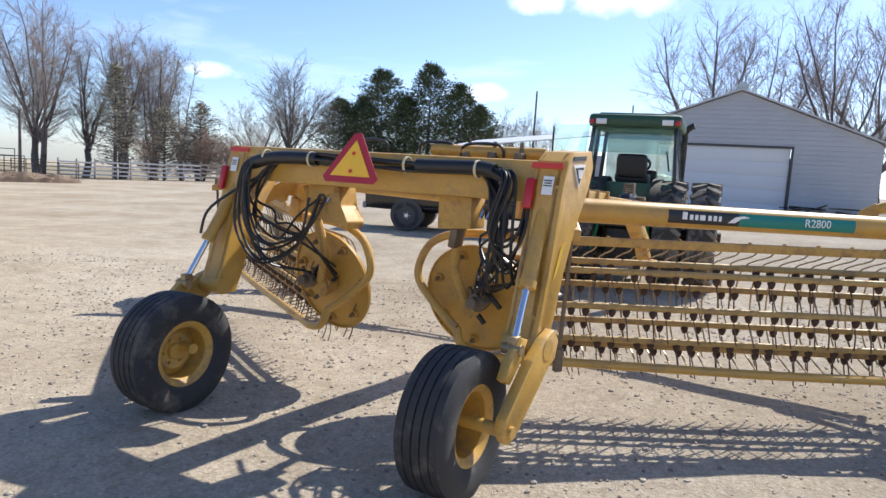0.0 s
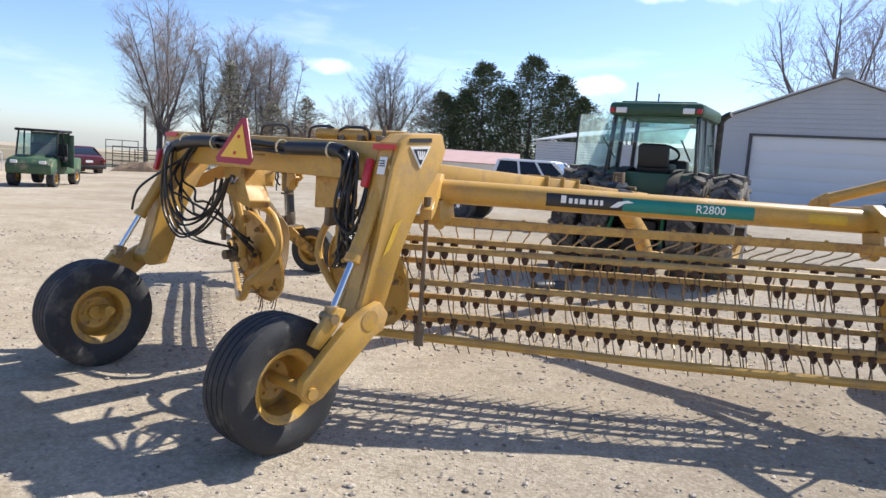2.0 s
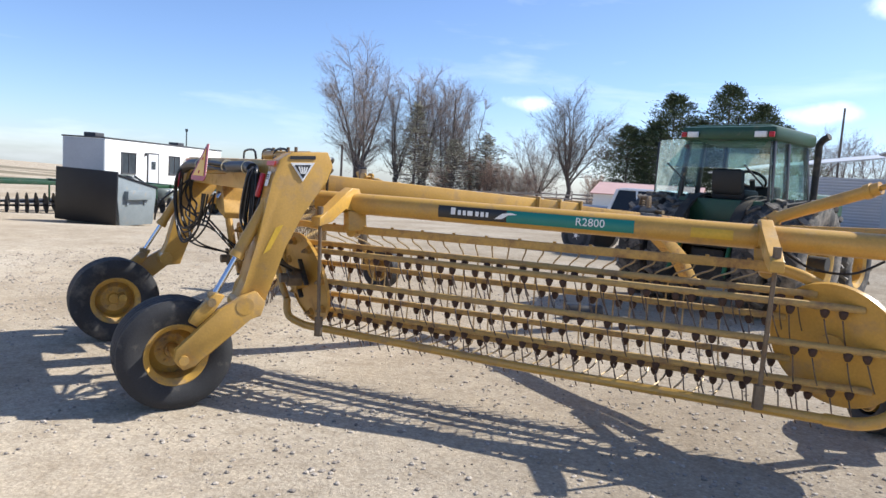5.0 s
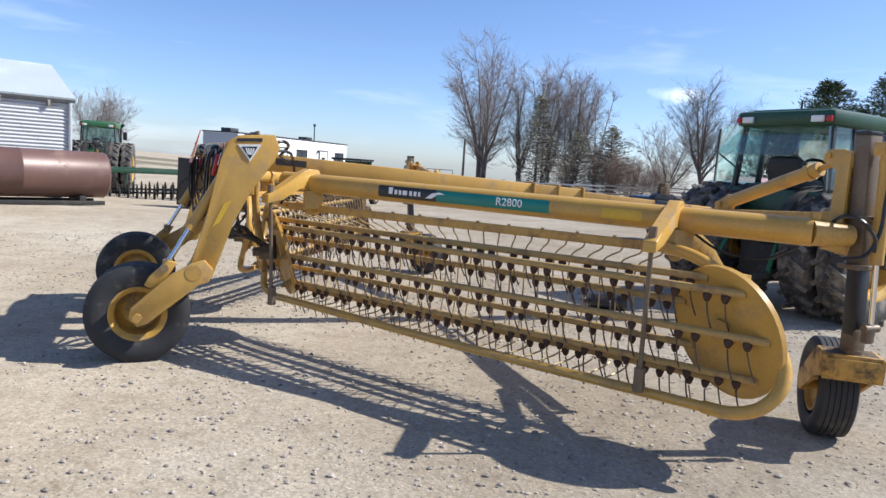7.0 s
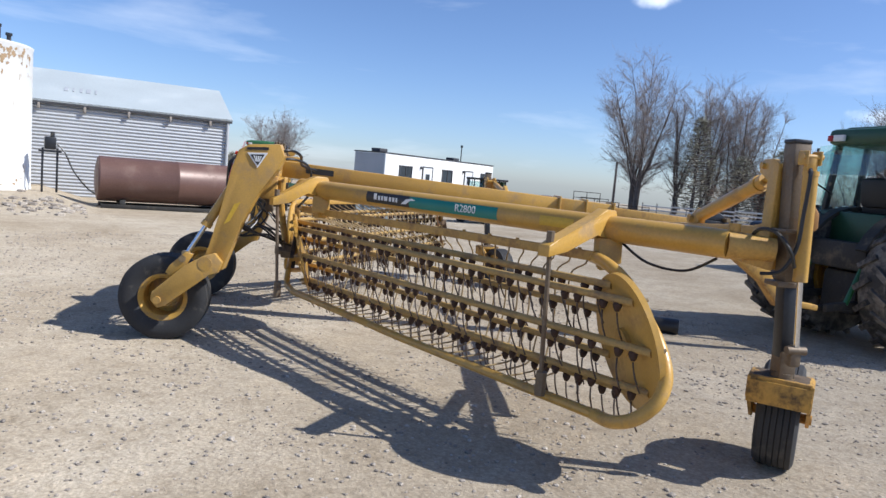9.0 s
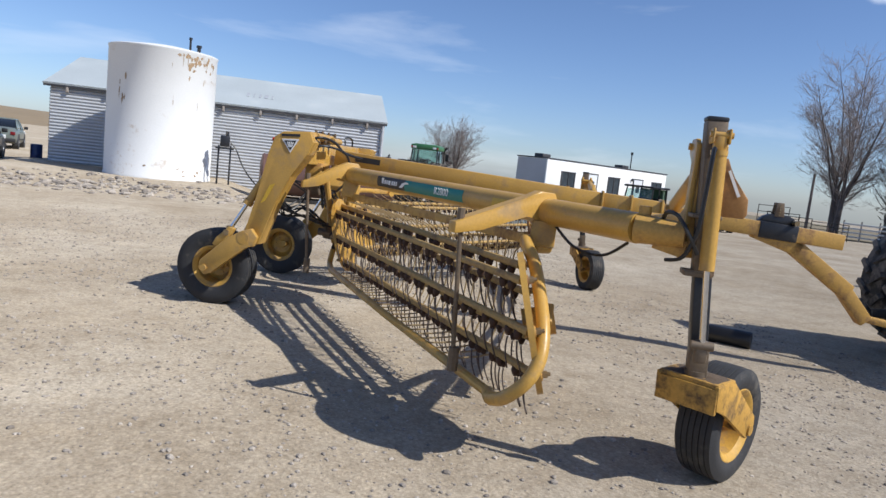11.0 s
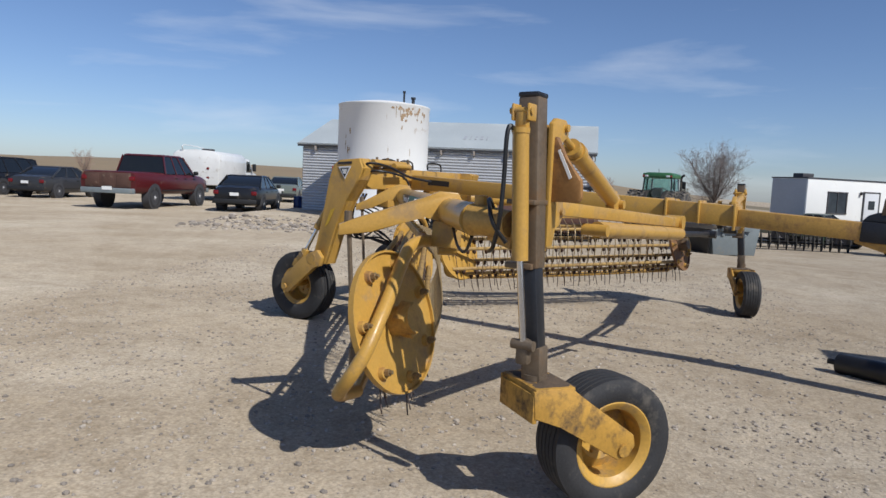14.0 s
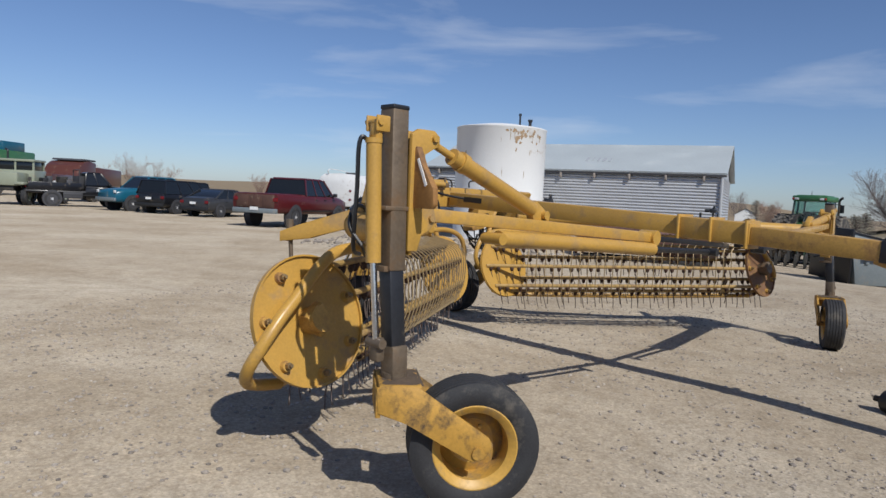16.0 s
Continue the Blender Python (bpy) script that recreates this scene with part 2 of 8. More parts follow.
M_WIRE = material("spring wire", (0.13, 0.10, 0.085), 0.45, 0.7, 0.25, 20, 90, 0.1)
M_ROD = material("dusty bent rod", (0.34, 0.25, 0.13), 0.45, 0.35, 0.25, 12, 80, 0.15)
M_STEEL = material("rusty post steel", (0.165, 0.125, 0.085), 0.55, 0.35, 0.25, 6, 60, 0.2, (0.2, 0.12, 0.06), 0.3, 5.0)
M_DARKSTEEL = material("dark grey steel", (0.035, 0.036, 0.04), 0.4, 0.4, 0.2, 6, 60, 0.15, DUST, 0.08, 6.0)
M_CHROME = material("chromed rod", (0.72, 0.73, 0.76), 0.14, 1.0, 0.05, 10, 80, 0.0)
M_HOSE = material("black hydraulic hose", (0.012, 0.012, 0.013), 0.42, 0, 0.2, 20, 90, 0.1)
M_TIE = material("pale strap", (0.6, 0.5, 0.3), 0.6)
M_RED = material("red reflector", (0.42, 0.012, 0.02), 0.3, 0, 0.08, 30, 200, 0.1)
M_REDTAPE = material("red reflective tape", (0.6, 0.045, 0.025), 0.4, 0, 0.08, 30, 200, 0.05)
M_SMV = material("orange reflective sheet", (0.92, 0.52, 0.03), 0.4, 0, 0.06, 10, 100, 0.05)
M_SMVRED = material("dark red reflective border", (0.4, 0.02, 0.03), 0.4, 0, 0.08, 10, 100, 0.05)
M_WHITE = material("white vinyl", (0.78, 0.78, 0.76), 0.5, 0, 0.05, 10, 100, 0.03)
M_BLACK = material("black vinyl", (0.02, 0.02, 0.022), 0.45, 0, 0.1, 10, 100, 0.03)
M_TEAL = material("teal vinyl", (0.01, 0.19, 0.155), 0.45, 0, 0.08, 10, 100, 0.03)
M_PALEYELLOW = material("bright yellow vinyl", (0.60, 0.37, 0.03), 0.5)
M_BOLT = material("worn bolt steel", (0.3, 0.22, 0.12), 0.45, 0.6, 0.25, 20, 80, 0.2)


# ---------------- mesh helpers ----------------
def part(name, bm, mat, parent, label="", smooth=35):
    """Links a bmesh as one mesh object under a thing or a part."""
    me = bpy.data.meshes.new(name)
    bmesh.ops.recalc_face_normals(bm, faces=bm.faces[:])
    bm.to_mesh(me)
    bm.free()
    for mt in (mat if isinstance(mat, (list, tuple)) else [mat]):
        me.materials.append(mt)
    if smooth:
        me.shade_smooth()
        me.set_sharp_from_angle(angle=radians(smooth))
    ob = new(name, me)
    if parent:
        ob.parent = parent
    if label:
        tagged(ob, label)
    return ob


def piece(name, me, parent, m):
    ob = new(name, me)
    ob.parent = parent
    ob.matrix_basis = m
    return ob


def thing(name, m, label, category, group="", kind=""):
    ob = new(name)
    ob.empty_display_size = 0.2
    ob.matrix_basis = m
    return tagged(ob, label, category, group, kind)


def box(bm, c, s, rot=None, bev=0.0, mi=0):
    m = Matrix.Translation(c) @ (rot.to_4x4() if rot else Matrix()) @ Matrix.Diagonal((*s, 1))
    r = bmesh.ops.create_cube(bm, size=1, matrix=m)
    fs = list({f for v in r["verts"] for f in v.link_faces})
    for f in fs:
        f.material_index = mi
    if bev:
        es = list({e for v in r["verts"] for e in v.link_edges})
        b = bmesh.ops.bevel(bm, geom=es, offset=bev, segments=2, affect='EDGES', profile=0.5)
        for f in b["faces"]:
            f.material_index = mi
    return bm


def aim(p0, p1):
    """The matrix whose z runs from p0 to p1, at their middle."""
    p0, p1 = Vector(p0), Vector(p1)
    q = (p1 - p0).to_track_quat("Z", "Y")
    return Matrix.Translation((p0 + p1) / 2) @ q.to_matrix().to_4x4()


def cyl(bm, p0, p1, r0, r1=None, n=14, caps=True, mi=0):
    d = (Vector(p1) - Vector(p0)).length
    r = bmesh.ops.create_cone(bm, cap_ends=caps, segments=n, radius1=r0, radius2=r0 if r1 is None else r1, depth=d, matrix=aim(p0, p1))
    for f in {f for v in r["verts"] for f in v.link_faces}:
        f.material_index = mi
    return bm


def beam(bm, p0, p1, w, h, bev=0.008, mi=0, up=(0, 0, 1)):
    """A square-section beam from p0 to p1, w across and h high."""
    p0, p1 = Vector(p0), Vector(p1)
    y = (p1 - p0).normalized()
    x = y.cross(Vector(up)).normalized()
    z = x.cross(y)
    rot = Matrix((x, y, z)).transposed()
    return box(bm, (p0 + p1) / 2, (w, (p1 - p0).length, h), rot, bev, mi)


def curve_points(pts, steps=6, closed=False):
    """Catmull-Rom points through pts."""
    p = [Vector(q) for q in pts]
    if len(p) < 3:
        return p
    out = []
    n = len(p)
    for i in range(n if closed else n - 1):
        if closed:
            a, b, c, d = p[i - 1], p[i], p[(i + 1) % n], p[(i + 2) % n]
        else:
            a, b, c, d = p[max(i - 1, 0)], p[i], p[i + 1], p[min(i + 2, n - 1)]
        for k in range(steps):
            t = k / steps
            out.append(0.5 * ((2 * b) + (c - a) * t + (2 * a - 5 * b + 4 * c - d) * t * t + (3 * b - a - 3 * c + d) * t ** 3))
    if not closed:
        out.append(p[-1])
    return out


def sweep(bm, pts, r, n=8, steps=6, mi=0, smooth=True):
    """A round tube along a smooth line."""
    p = curve_points(pts, steps) if smooth else [Vector(q) for q in pts]
    side = None
    rings = []
    for i, q in enumerate(p):
        d = (p[min(i + 1, len(p) - 1)] - p[max(i - 1, 0)]).normalized()
        if side is None:
            side = d.orthogonal().normalized()
        side = (side - d * side.dot(d)).normalized()
        other = d.cross(side)
        rr = r[i * (len(r) - 1) // max(len(p) - 1, 1)] if isinstance(r, (list, tuple)) else r
        rings.append([bm.verts.new(q + rr * (math.cos(a) * side + math.sin(a) * other)) for a in [2 * math.pi * k / n for k in range(n)]])
    for a, b in zip(rings, rings[1:]):
        for k in range(n):
            bm.faces.new((a[k], a[(k + 1) % n], b[(k + 1) % n], b[k])).material_index = mi
    bm.faces.new(rings[0][::-1]).material_index = mi
    bm.faces.new(rings[-1]).material_index = mi
    return bm


def plate(bm, poly, thick, m, bev=0.0, mi=0):
    """A flat polygon (x, y) given thickness along z, then laid by m."""
    lo = [bm.verts.new(m @ Vector((x, y, -thick / 2))) for x, y in poly]
    hi = [bm.verts.new(m @ Vector((x, y, thick / 2))) for x, y in poly]
    fs = [bm.faces.new(lo[::-1]), bm.faces.new(hi)]
    k = len(poly)
    for i in range(k):
        fs.append(bm.faces.new((lo[i], lo[(i + 1) % k], hi[(i + 1) % k], hi[i])))
    for f in fs:
        f.material_index = mi
    if bev:
        es = list({e for f in fs for e in f.edges})
        bmesh.ops.bevel(bm, geom=es, offset=bev, segments=2, affect='EDGES', profile=0.5)
    return bm


def lathe(bm, prof, m, n=40, mi=0, closed=True):
    """A profile of (radius, along) turned round z, laid by m."""
    rings = []
    for r, z in prof:
        rings.append([bm.verts.new(m @ Vector((r * math.cos(2 * math.pi * k / n), r * math.sin(2 * math.pi * k / n), z))) for k in range(n)])
    pairs = list(zip(rings, rings[1:])) + ([(rings[-1], rings[0])] if closed else [])
    for a, b in pairs:
        for k in range(n):
            bm.faces.new((a[k], a[(k + 1) % n], b[(k + 1) % n], b[k])).material_index = mi
    return bm


def axis_matrix(c, a, up=(0, 0, 1)):
    """A matrix at c whose z is a."""
    z = Vector(a).normalized()
    x = Vector(up).cross(z).normalized()
    y = z.cross(x)
    m = Matrix((x, y, z)).transposed().to_4x4()
    m.translation = Vector(c)
    return m


def disc_poly(r, n=32):
    return [(r * math.cos(2 * math.pi * k / n), r * math.sin(2 * math.pi * k / n)) for k in range(n)]


def text_part(name, body, size, m, mat, parent, extrude=0.0006):
    cu = bpy.data.curves.new(name, 'FONT')
    cu.body = body
    cu.size = size
    cu.extrude = extrude
    cu.align_x = 'CENTER'
    cu.align_y = 'CENTER'
    cu.resolution_u = 3
    cu.materials.append(mat)
    ob = new(name, cu)
    ob.parent = parent
    ob.matrix_basis = m
    return ob


LUGS = {}


def wheel(parent, c, a, r, w, rim_r, rim_mat=None, tyre_mat=None, ribs=5, dish=0.35, lugs=0, name="wheel", bolts=6, n=44):
    """A wheel at c with axle a (pointing to its outer face): hub disc, with tyre and rim as parts of its own."""
    rim_mat = rim_mat or M_RIM
    tyre_mat = tyre_mat or M_RUBBER
    m = axis_matrix(c, a)
    h = w / 2
    bm = bmesh.new()
    z0 = h * (1 - 2 * dish)
    lathe(bm, [(0.001, z0 + 0.02), (rim_r * 0.22, z0 + 0.02), (rim_r * 0.26, z0), (rim_r * 0.55, z0 + 0.012), (rim_r * 0.86, z0 - 0.02), (rim_r * 0.86, z0 - 0.03),
               (rim_r * 0.5, z0 - 0.004), (0.001, z0 - 0.01)], m, 28, closed=False)
    for k in range(bolts):
        t = 2 * math.pi * k / bolts
        p = Vector((rim_r * 0.4 * math.cos(t), rim_r * 0.4 * math.sin(t), z0))
        cyl(bm, m @ p, m @ (p + Vector((0, 0, 0.022))), rim_r * 0.05, n=6)
    wob = part(name, bm, rim_mat, parent)
    bm = bmesh.new()
    lathe(bm, [(rim_r * 0.86, -h * 0.8), (rim_r * 0.84, 0), (rim_r * 0.86, h * 0.62), (rim_r * 0.95, h * 0.74), (rim_r * 1.02, h * 0.78), (rim_r * 1.04, h * 0.86),
               (rim_r * 1.0, h * 0.88), (rim_r * 0.93, h * 0.82), (rim_r * 0.82, h * 0.66), (rim_r * 0.80, 0), (rim_r * 0.82, -h * 0.8)], m, n)
    part("rim", bm, rim_mat, wob)
    bm = bmesh.new()
    side = [(rim_r * 0.98, h * 0.80), (rim_r * 1.08, h * 0.93), (r * 0.80, h * 1.0), (r * 0.90, h * 0.97), (r * 0.965, h * 0.86)]
    tread = []
    for k in range(ribs):
        x0 = h * (0.84 - 1.68 * k / ribs)
        x1 = h * (0.84 - 1.68 * (k + 0.78) / ribs)
        crown = lambda x: r * (1 - 0.018 * (x / h) ** 2)
        tread += [(crown(x0), x0), (crown(x1), x1)]
        if k < ribs - 1:
            x2 = h * (0.84 - 1.68 * (k + 1) / ribs)
            tread += [(r * 0.972, x1 - 0.002), (r * 0.972, x2 + 0.002)]
    prof = side + tread + [(q, -z) for q, z in side[::-1]]
    lathe(bm, prof, m, n)
    part("tyre", bm, tyre_mat, wob)
    if lugs:
        key = (round(r, 3), round(w, 3), lugs, tyre_mat.name)
        if key not in LUGS:
            made = []
            for sgn in (1, -1):
                tt = 0.9 * math.pi / lugs * 1.2
                p0 = Vector((r, 0, sgn * 0.01))
                p1 = Vector((r * 0.985 * math.cos(tt), r * 0.985 * math.sin(tt), sgn * h * 0.98))
                bm = beam(bmesh.new(), p0, p1, r * 0.075, r * 0.085, 0, up=(p0 + p1) * Vector((1, 1, 0)))
                me = bpy.data.meshes.new("lug")
                bm.to_mesh(me)
                bm.free()
                me.materials.append(tyre_mat)
                made.append(me)
            LUGS[key] = made
        for k in range(lugs):
            for i, sgn in enumerate((1, -1)):
                piece("lug", LUGS[key][i], wob, m @ Matrix.Rotation(2 * math.pi * (k + 0.25 * sgn) / lugs, 4, 'Z'))
    return wob

# ---------------- ground ----------------
def yard_tilt(x, y):
    """The gentle fall of the yard under the rake: up towards +x, down towards +y, dying out past it."""
    out = math.hypot(max(0.0, abs(x - 1.8) - 4.2), max(0.0, abs(y - 4.5) - 4.5))
    w = max(0.0, 1 - out / 6.0)
    rear = min(math.hypot(x - 0.7, y - 2.8), math.hypot(x + 1.1, y - 3.5))
    w *= min(1.0, max(0.0, (rear - 0.35) / 1.0))
    return (0.02 * (x - 0.4) - 0.012 * (y - 3.0)) * w * w * (3 - 2 * w)


def yard_height(x, y):
    """Small humps and hollows, level under the wheels, on top of the yard's fall."""
    z = 0.012 * noise.noise(Vector((x * 0.5, y * 0.5, 0.3))) + 0.012 * noise.noise(Vector((x * 1.3, y * 1.3, 4.3)))
    near = min(math.hypot(x - cx, y - cy) for cx, cy in ((0.7, 2.8), (-1.1, 3.5), (4.45, 5.4), (-1.0, 8.0)))
    return z * min(1.0, max(0.0, (near - 0.4) / 1.2)) + yard_tilt(x, y)


def ground_sheet():
    """One sheet to the horizon: fine and slightly uneven round the machine, coarse far off."""
    bm = bmesh.new()
    xs = [-3000, -1200, -500, -220, -120, -80, -60, -45] + [-36 + 1.5 * k for k in range(10)] + [-20.5 + 0.5 * k for k in range(5)] + [-18 + 0.5 * k for k in range(73)] + [20, 24, 30, 40, 60, 100, 200, 500, 1200, 3000]
    ys = [-3000, -1200, -500, -220, -120, -80, -50, -36, -28] + [-20 + 1.5 * k for k in range(10)] + [-5 + 0.5 * k for k in range(61)] + [27, 30, 36, 45, 60, 80, 120, 220, 500, 1200, 3000]
    grid = []
    for x in xs:
        row = []
        for y in ys:
            row.append(bm.verts.new((x, y, yard_height(x, y) if max(abs(x), abs(y)) < 60 else 0.0)))
        grid.append(row)
    for a, b in zip(grid, grid[1:]):
        for k in range(len(a) - 1):
            bm.faces.new((a[k], b[k], b[k + 1], a[k + 1]))
    ob = part("ground", bm, ground_material(), None, smooth=60)
    return tagged(ob, "dry pale tan gravel and packed dirt farmyard", "ground", kind="structure")


ground_sheet()

# ---------------- the hay rake ----------------
RAKE = pose(-0.14, 3.11, 0, 0, 0, -27)
rake = thing("hay_rake", RAKE, "ochre yellow twin-basket hay rake unfolded on dry gravel behind a tractor", "hay rake")


def side_plate(bm, poly, r, thick, mi=0, bev=0.006):
    """A plate in the plane across the machine at r; poly of (ahead, up)."""
    m = Matrix(((0, 0, 1, r), (1, 0, 0, 0), (0, 1, 0, 0), (0, 0, 0, 1)))
    return plate(bm, poly, thick, m, bev, mi)


# cross beam of the rear arch
bm = bmesh.new()
beam(bm, (-1.20, 0.64, 1.49), (1.06, 0.80, 1.49), 0.20, 0.22, 0.012)
part("cross_beam", bm, M_YELLOW, rake)
# hanger plates under the beam that carry the rear ends of the baskets
bm = bmesh.new()
m = Matrix(((1, 0, 0, -0.55), (0, 0, 1, 0.76), (0, 1, 0, 1.28), (0, 0, 0, 1)))
plate(bm, [(-0.13, 0.12), (0.13, 0.12), (0.14, -0.02), (0.22, -0.12), (0.20, -0.17), (0.02, -0.13), (-0.13, -0.08)], 0.16, m, 0.01)
part("basket_hanger", bm, M_YELLOW_WORN, rake)
bm = bmesh.new()
cyl(bm, (-0.56, 0.67, 1.29), (-0.56, 0.86, 1.29), 0.035, n=16)
part("hanger_pin", bm, M_DARKSTEEL, rake)
bm = bmesh.new()
m = Matrix(((1, 0, 0, 0.40), (0, 0, 1, 0.82), (0, 1, 0, 1.30), (0, 0, 0, 1)))
plate(bm, [(-0.11, 0.10), (0.11, 0.10), (0.12, -0.10), (-0.11, -0.12)], 0.16, m, 0.01)
part("basket_hanger", bm, M_YELLOW_WORN, rake)
bm = bmesh.new()
beam(bm, (0.40, 0.80, 1.20), (0.37, 0.82, 1.08), 0.05, 0.09, 0.008, up=(0, 1, 0))
part("hanger_link", bm, M_STEEL, rake)


def rear_leg(s, move=(0, 0, 0)):
    """A rear leg: boxed side plate, axle arm with wheel, lift cylinder."""
    bm = bmesh.new()
    poly = [(0.67, 1.60), (0.75, 1.65), (0.99, 1.67), (1.03, 1.58), (0.99, 1.47), (0.83, 1.26), (0.73, 1.04), (0.64, 0.78), (0.59, 0.63), (0.48, 0.62), (0.43, 0.70), (0.48, 0.82), (0.55, 1.09), (0.63, 1.47)]
    if s < 0:
        poly = [(f, min(z, 1.612 if f < 0.9 else 1.60)) for f, z in poly if (f, z) != (0.75, 1.65)]
    side_plate(bm, poly, s * 1.075, 0.05, bev=0.008)
    side_plate(bm, poly, s * 0.945, 0.03, bev=0.006)
    # closing strips between the two plates
    for (f0, z0), (f1, z1) in zip(poly, poly[1:] + poly[:1]):
        beam(bm, (s * 0.96, f0, z0), (s * 0.96, f1, z1), 0.004, 0.004, 0)
        a = [bm.verts.new((s * 0.945, f0, z0)), bm.verts.new((s * 1.075, f0, z0)), bm.verts.new((s * 1.075, f1, z1)), bm.verts.new((s * 0.945, f1, z1))]
        bm.faces.new(a)
    cyl(bm, (s * 0.92, 0.47, 0.68), (s * 1.16, 0.47, 0.68), 0.055, n=18)
    leg = part("rear_leg", bm, M_YELLOW, rake)
    leg.location = move
    # axle arm on the outer side
    bm = bmesh.new()
    side_plate(bm, [(0.60, 0.70), (0.57, 0.61), (0.50, 0.60), (0.19, 0.325), (0.115, 0.30), (0.06, 0.36), (0.07, 0.43), (0.31, 0.655), (0.45, 0.74), (0.54, 0.77)], s * 1.13, 0.055, bev=0.008)
    cyl(bm, (s * 1.10, 0.115, 0.365), (s * 1.175, 0.115, 0.365), 0.03, n=14)
    side_plate(bm, [(0.30, 0.64), (0.36, 0.74), (0.30, 0.755), (0.18, 0.64), (0.15, 0.58), (0.2, 0.55)], s * 1.075, 0.05, bev=0.006)
    cyl(bm, (s * 0.72, 0.10, 0.37), (s * 1.13, 0.10, 0.37), 0.032, n=14)
    part("axle_arm", bm, M_YELLOW, rake).location = move
    # lift cylinder
    bm = bmesh.new()
    top, low = Vector((s * 1.0, 0.66, 1.38)), Vector((s * 1.06, 0.28, 0.70))
    d = (low - top).normalized()
    cyl(bm, top, top + d * 0.46, 0.038, n=16)
    cyl(bm, top + d * 0.43, top + d * 0.47, 0.045, n=16)
    cy = part("lift_cylinder", bm, M_YELLOW, rake)
    cy.location = move
    bm = bmesh.new()
    cyl(bm, top + d * 0.46, low, 0.018, n=12)
    part("piston_rod", bm, M_CHROME, cy, "bright chromed piston rod")
    bm = bmesh.new()
    cyl(bm, low + Vector((-0.05, 0, 0)), low + Vector((0.05, 0, 0)), 0.028, n=12)
    box(bm, low - d * 0.03, (0.05, 0.06, 0.07), None, 0.008)
    part("clevis", bm, M_BOLT, cy)
    # reflectors and stickers on the rear face
    bm = bmesh.new()
    rot = Matrix.Rotation(radians(-13), 3, 'X')
    box(bm, (s * 1.0, 0.645, 1.575), (0.17, 0.006, 0.028), rot)
    part("reflective_tape", bm, M_REDTAPE, leg, "faded red reflective strip")
    bm = bmesh.new()
    box(bm, (0.93, 0.60, 1.43) if s > 0 else (-1.09, 0.59, 1.385), (0.05, 0.03, 0.16), rot, 0.01)
    part("tail_lamp", bm, M_RED, leg, "dark red tail lamp lens")
    bm = bmesh.new()
    box(bm, (s * 1.02, 0.622, 1.475), (0.058, 0.004, 0.095), rot)
    st = part("sticker", bm, M_WHITE, leg, "white warning sticker")
    bm = bmesh.new()
    for k in range(5):
        box(bm, (s * 1.02, 0.6185, 1.50 - 0.013 * k), (0.044 - 0.006 * (k % 2), 0.003, 0.005), rot)
    part("print", bm, M_BLACK, st)
    return leg


leg_r = rear_leg(1)
rear_leg(-1, (-0.18, -0.11, 0))
wheel(rake, (0.87, 0.10, 0.352), (1, 0.05, 0), 0.352, 0.26, 0.19, dish=0.66)
wheel(rake, (-1.0, -0.07, 0.352), (1, 0.05, 0), 0.352, 0.26, 0.19, dish=0.5)

# emblem on the outer face of the leg: dark triangle with pale bars
bm = bmesh.new()
side_plate(bm, [(0.74, 1.585), (0.90, 1.595), (0.825, 1.47)], 1.1025, 0.004, bev=0)
em = part("emblem", bm, M_WHITE, leg_r, "black and white triangular emblem")
bm = bmesh.new()
side_plate(bm, [(0.765, 1.572), (0.875, 1.58), (0.825, 1.49)], 1.1055, 0.004, bev=0)
part("emblem_field", bm, M_BLACK, em)
bm = bmesh.new()
for k in range(4):
    side_plate(bm, [(0.79 + 0.018 * k, 1.565), (0.80 + 0.018 * k, 1.565), (0.815 + 0.008 * k, 1.52), (0.808 + 0.008 * k, 1.52)], 1.1085, 0.003, bev=0)
part("emblem_stroke", bm, M_WHITE, em)
bm = bmesh.new()
side_plate(bm, [(0.735, 1.607), (0.905, 1.617), (0.905, 1.64), (0.735, 1.628)], 1.1025, 0.003, bev=0)
part("maker_strip", bm, M_BLACK, leg_r, "short black lettering strip")
bm = bmesh.new()
side_plate(bm, [(0.585, 1.0), (0.63, 1.03), (0.71, 1.19), (0.66, 1.17)], 1.1025, 0.003, bev=0)
part("decal", bm, M_PALEYELLOW, leg_r, "bright yellow rectangular decal")

# slow-vehicle triangle on its bracket
tri_c = Vector((-0.115, 0.44, 1.525))
tri_n = Vector((0.07, -0.96, 0.26)).normalized()
tm = axis_matrix(tri_c, tri_n) @ Matrix.Scale(0.84, 4)
bm = bmesh.new()
plate(bm, [(-0.20, -0.135), (-0.23, -0.10), (-0.03, 0.215), (0.03, 0.215), (0.23, -0.10), (0.20, -0.135)], 0.004, tm)
smv = part("slow_vehicle_sign", bm, M_SMVRED, rake, "orange triangle sign with dark red border")
bm = bmesh.new()
plate(bm, [(-0.165, -0.09), (0.0, 0.165), (0.165, -0.09)], 0.004, tm @ Matrix.Translation((0, 0, 0.004)))
part("sign_face", bm, M_SMV, smv)
for y in (0.07, -0.055):
    bm = bmesh.new()
    cyl(bm, tm @ Vector((0, y, 0.004)), tm @ Vector((0, y, 0.012)), 0.012, n=8)
    part("bolt", bm, M_REDTAPE, smv)
bm = bmesh.new()
beam(bm, tm @ Vector((0, -0.06, -0.006)), (-0.10, 0.64, 1.48), 0.04, 0.008, 0)
part("sign_bracket", bm, M_YELLOW_WORN, smv)
bm = bmesh.new()
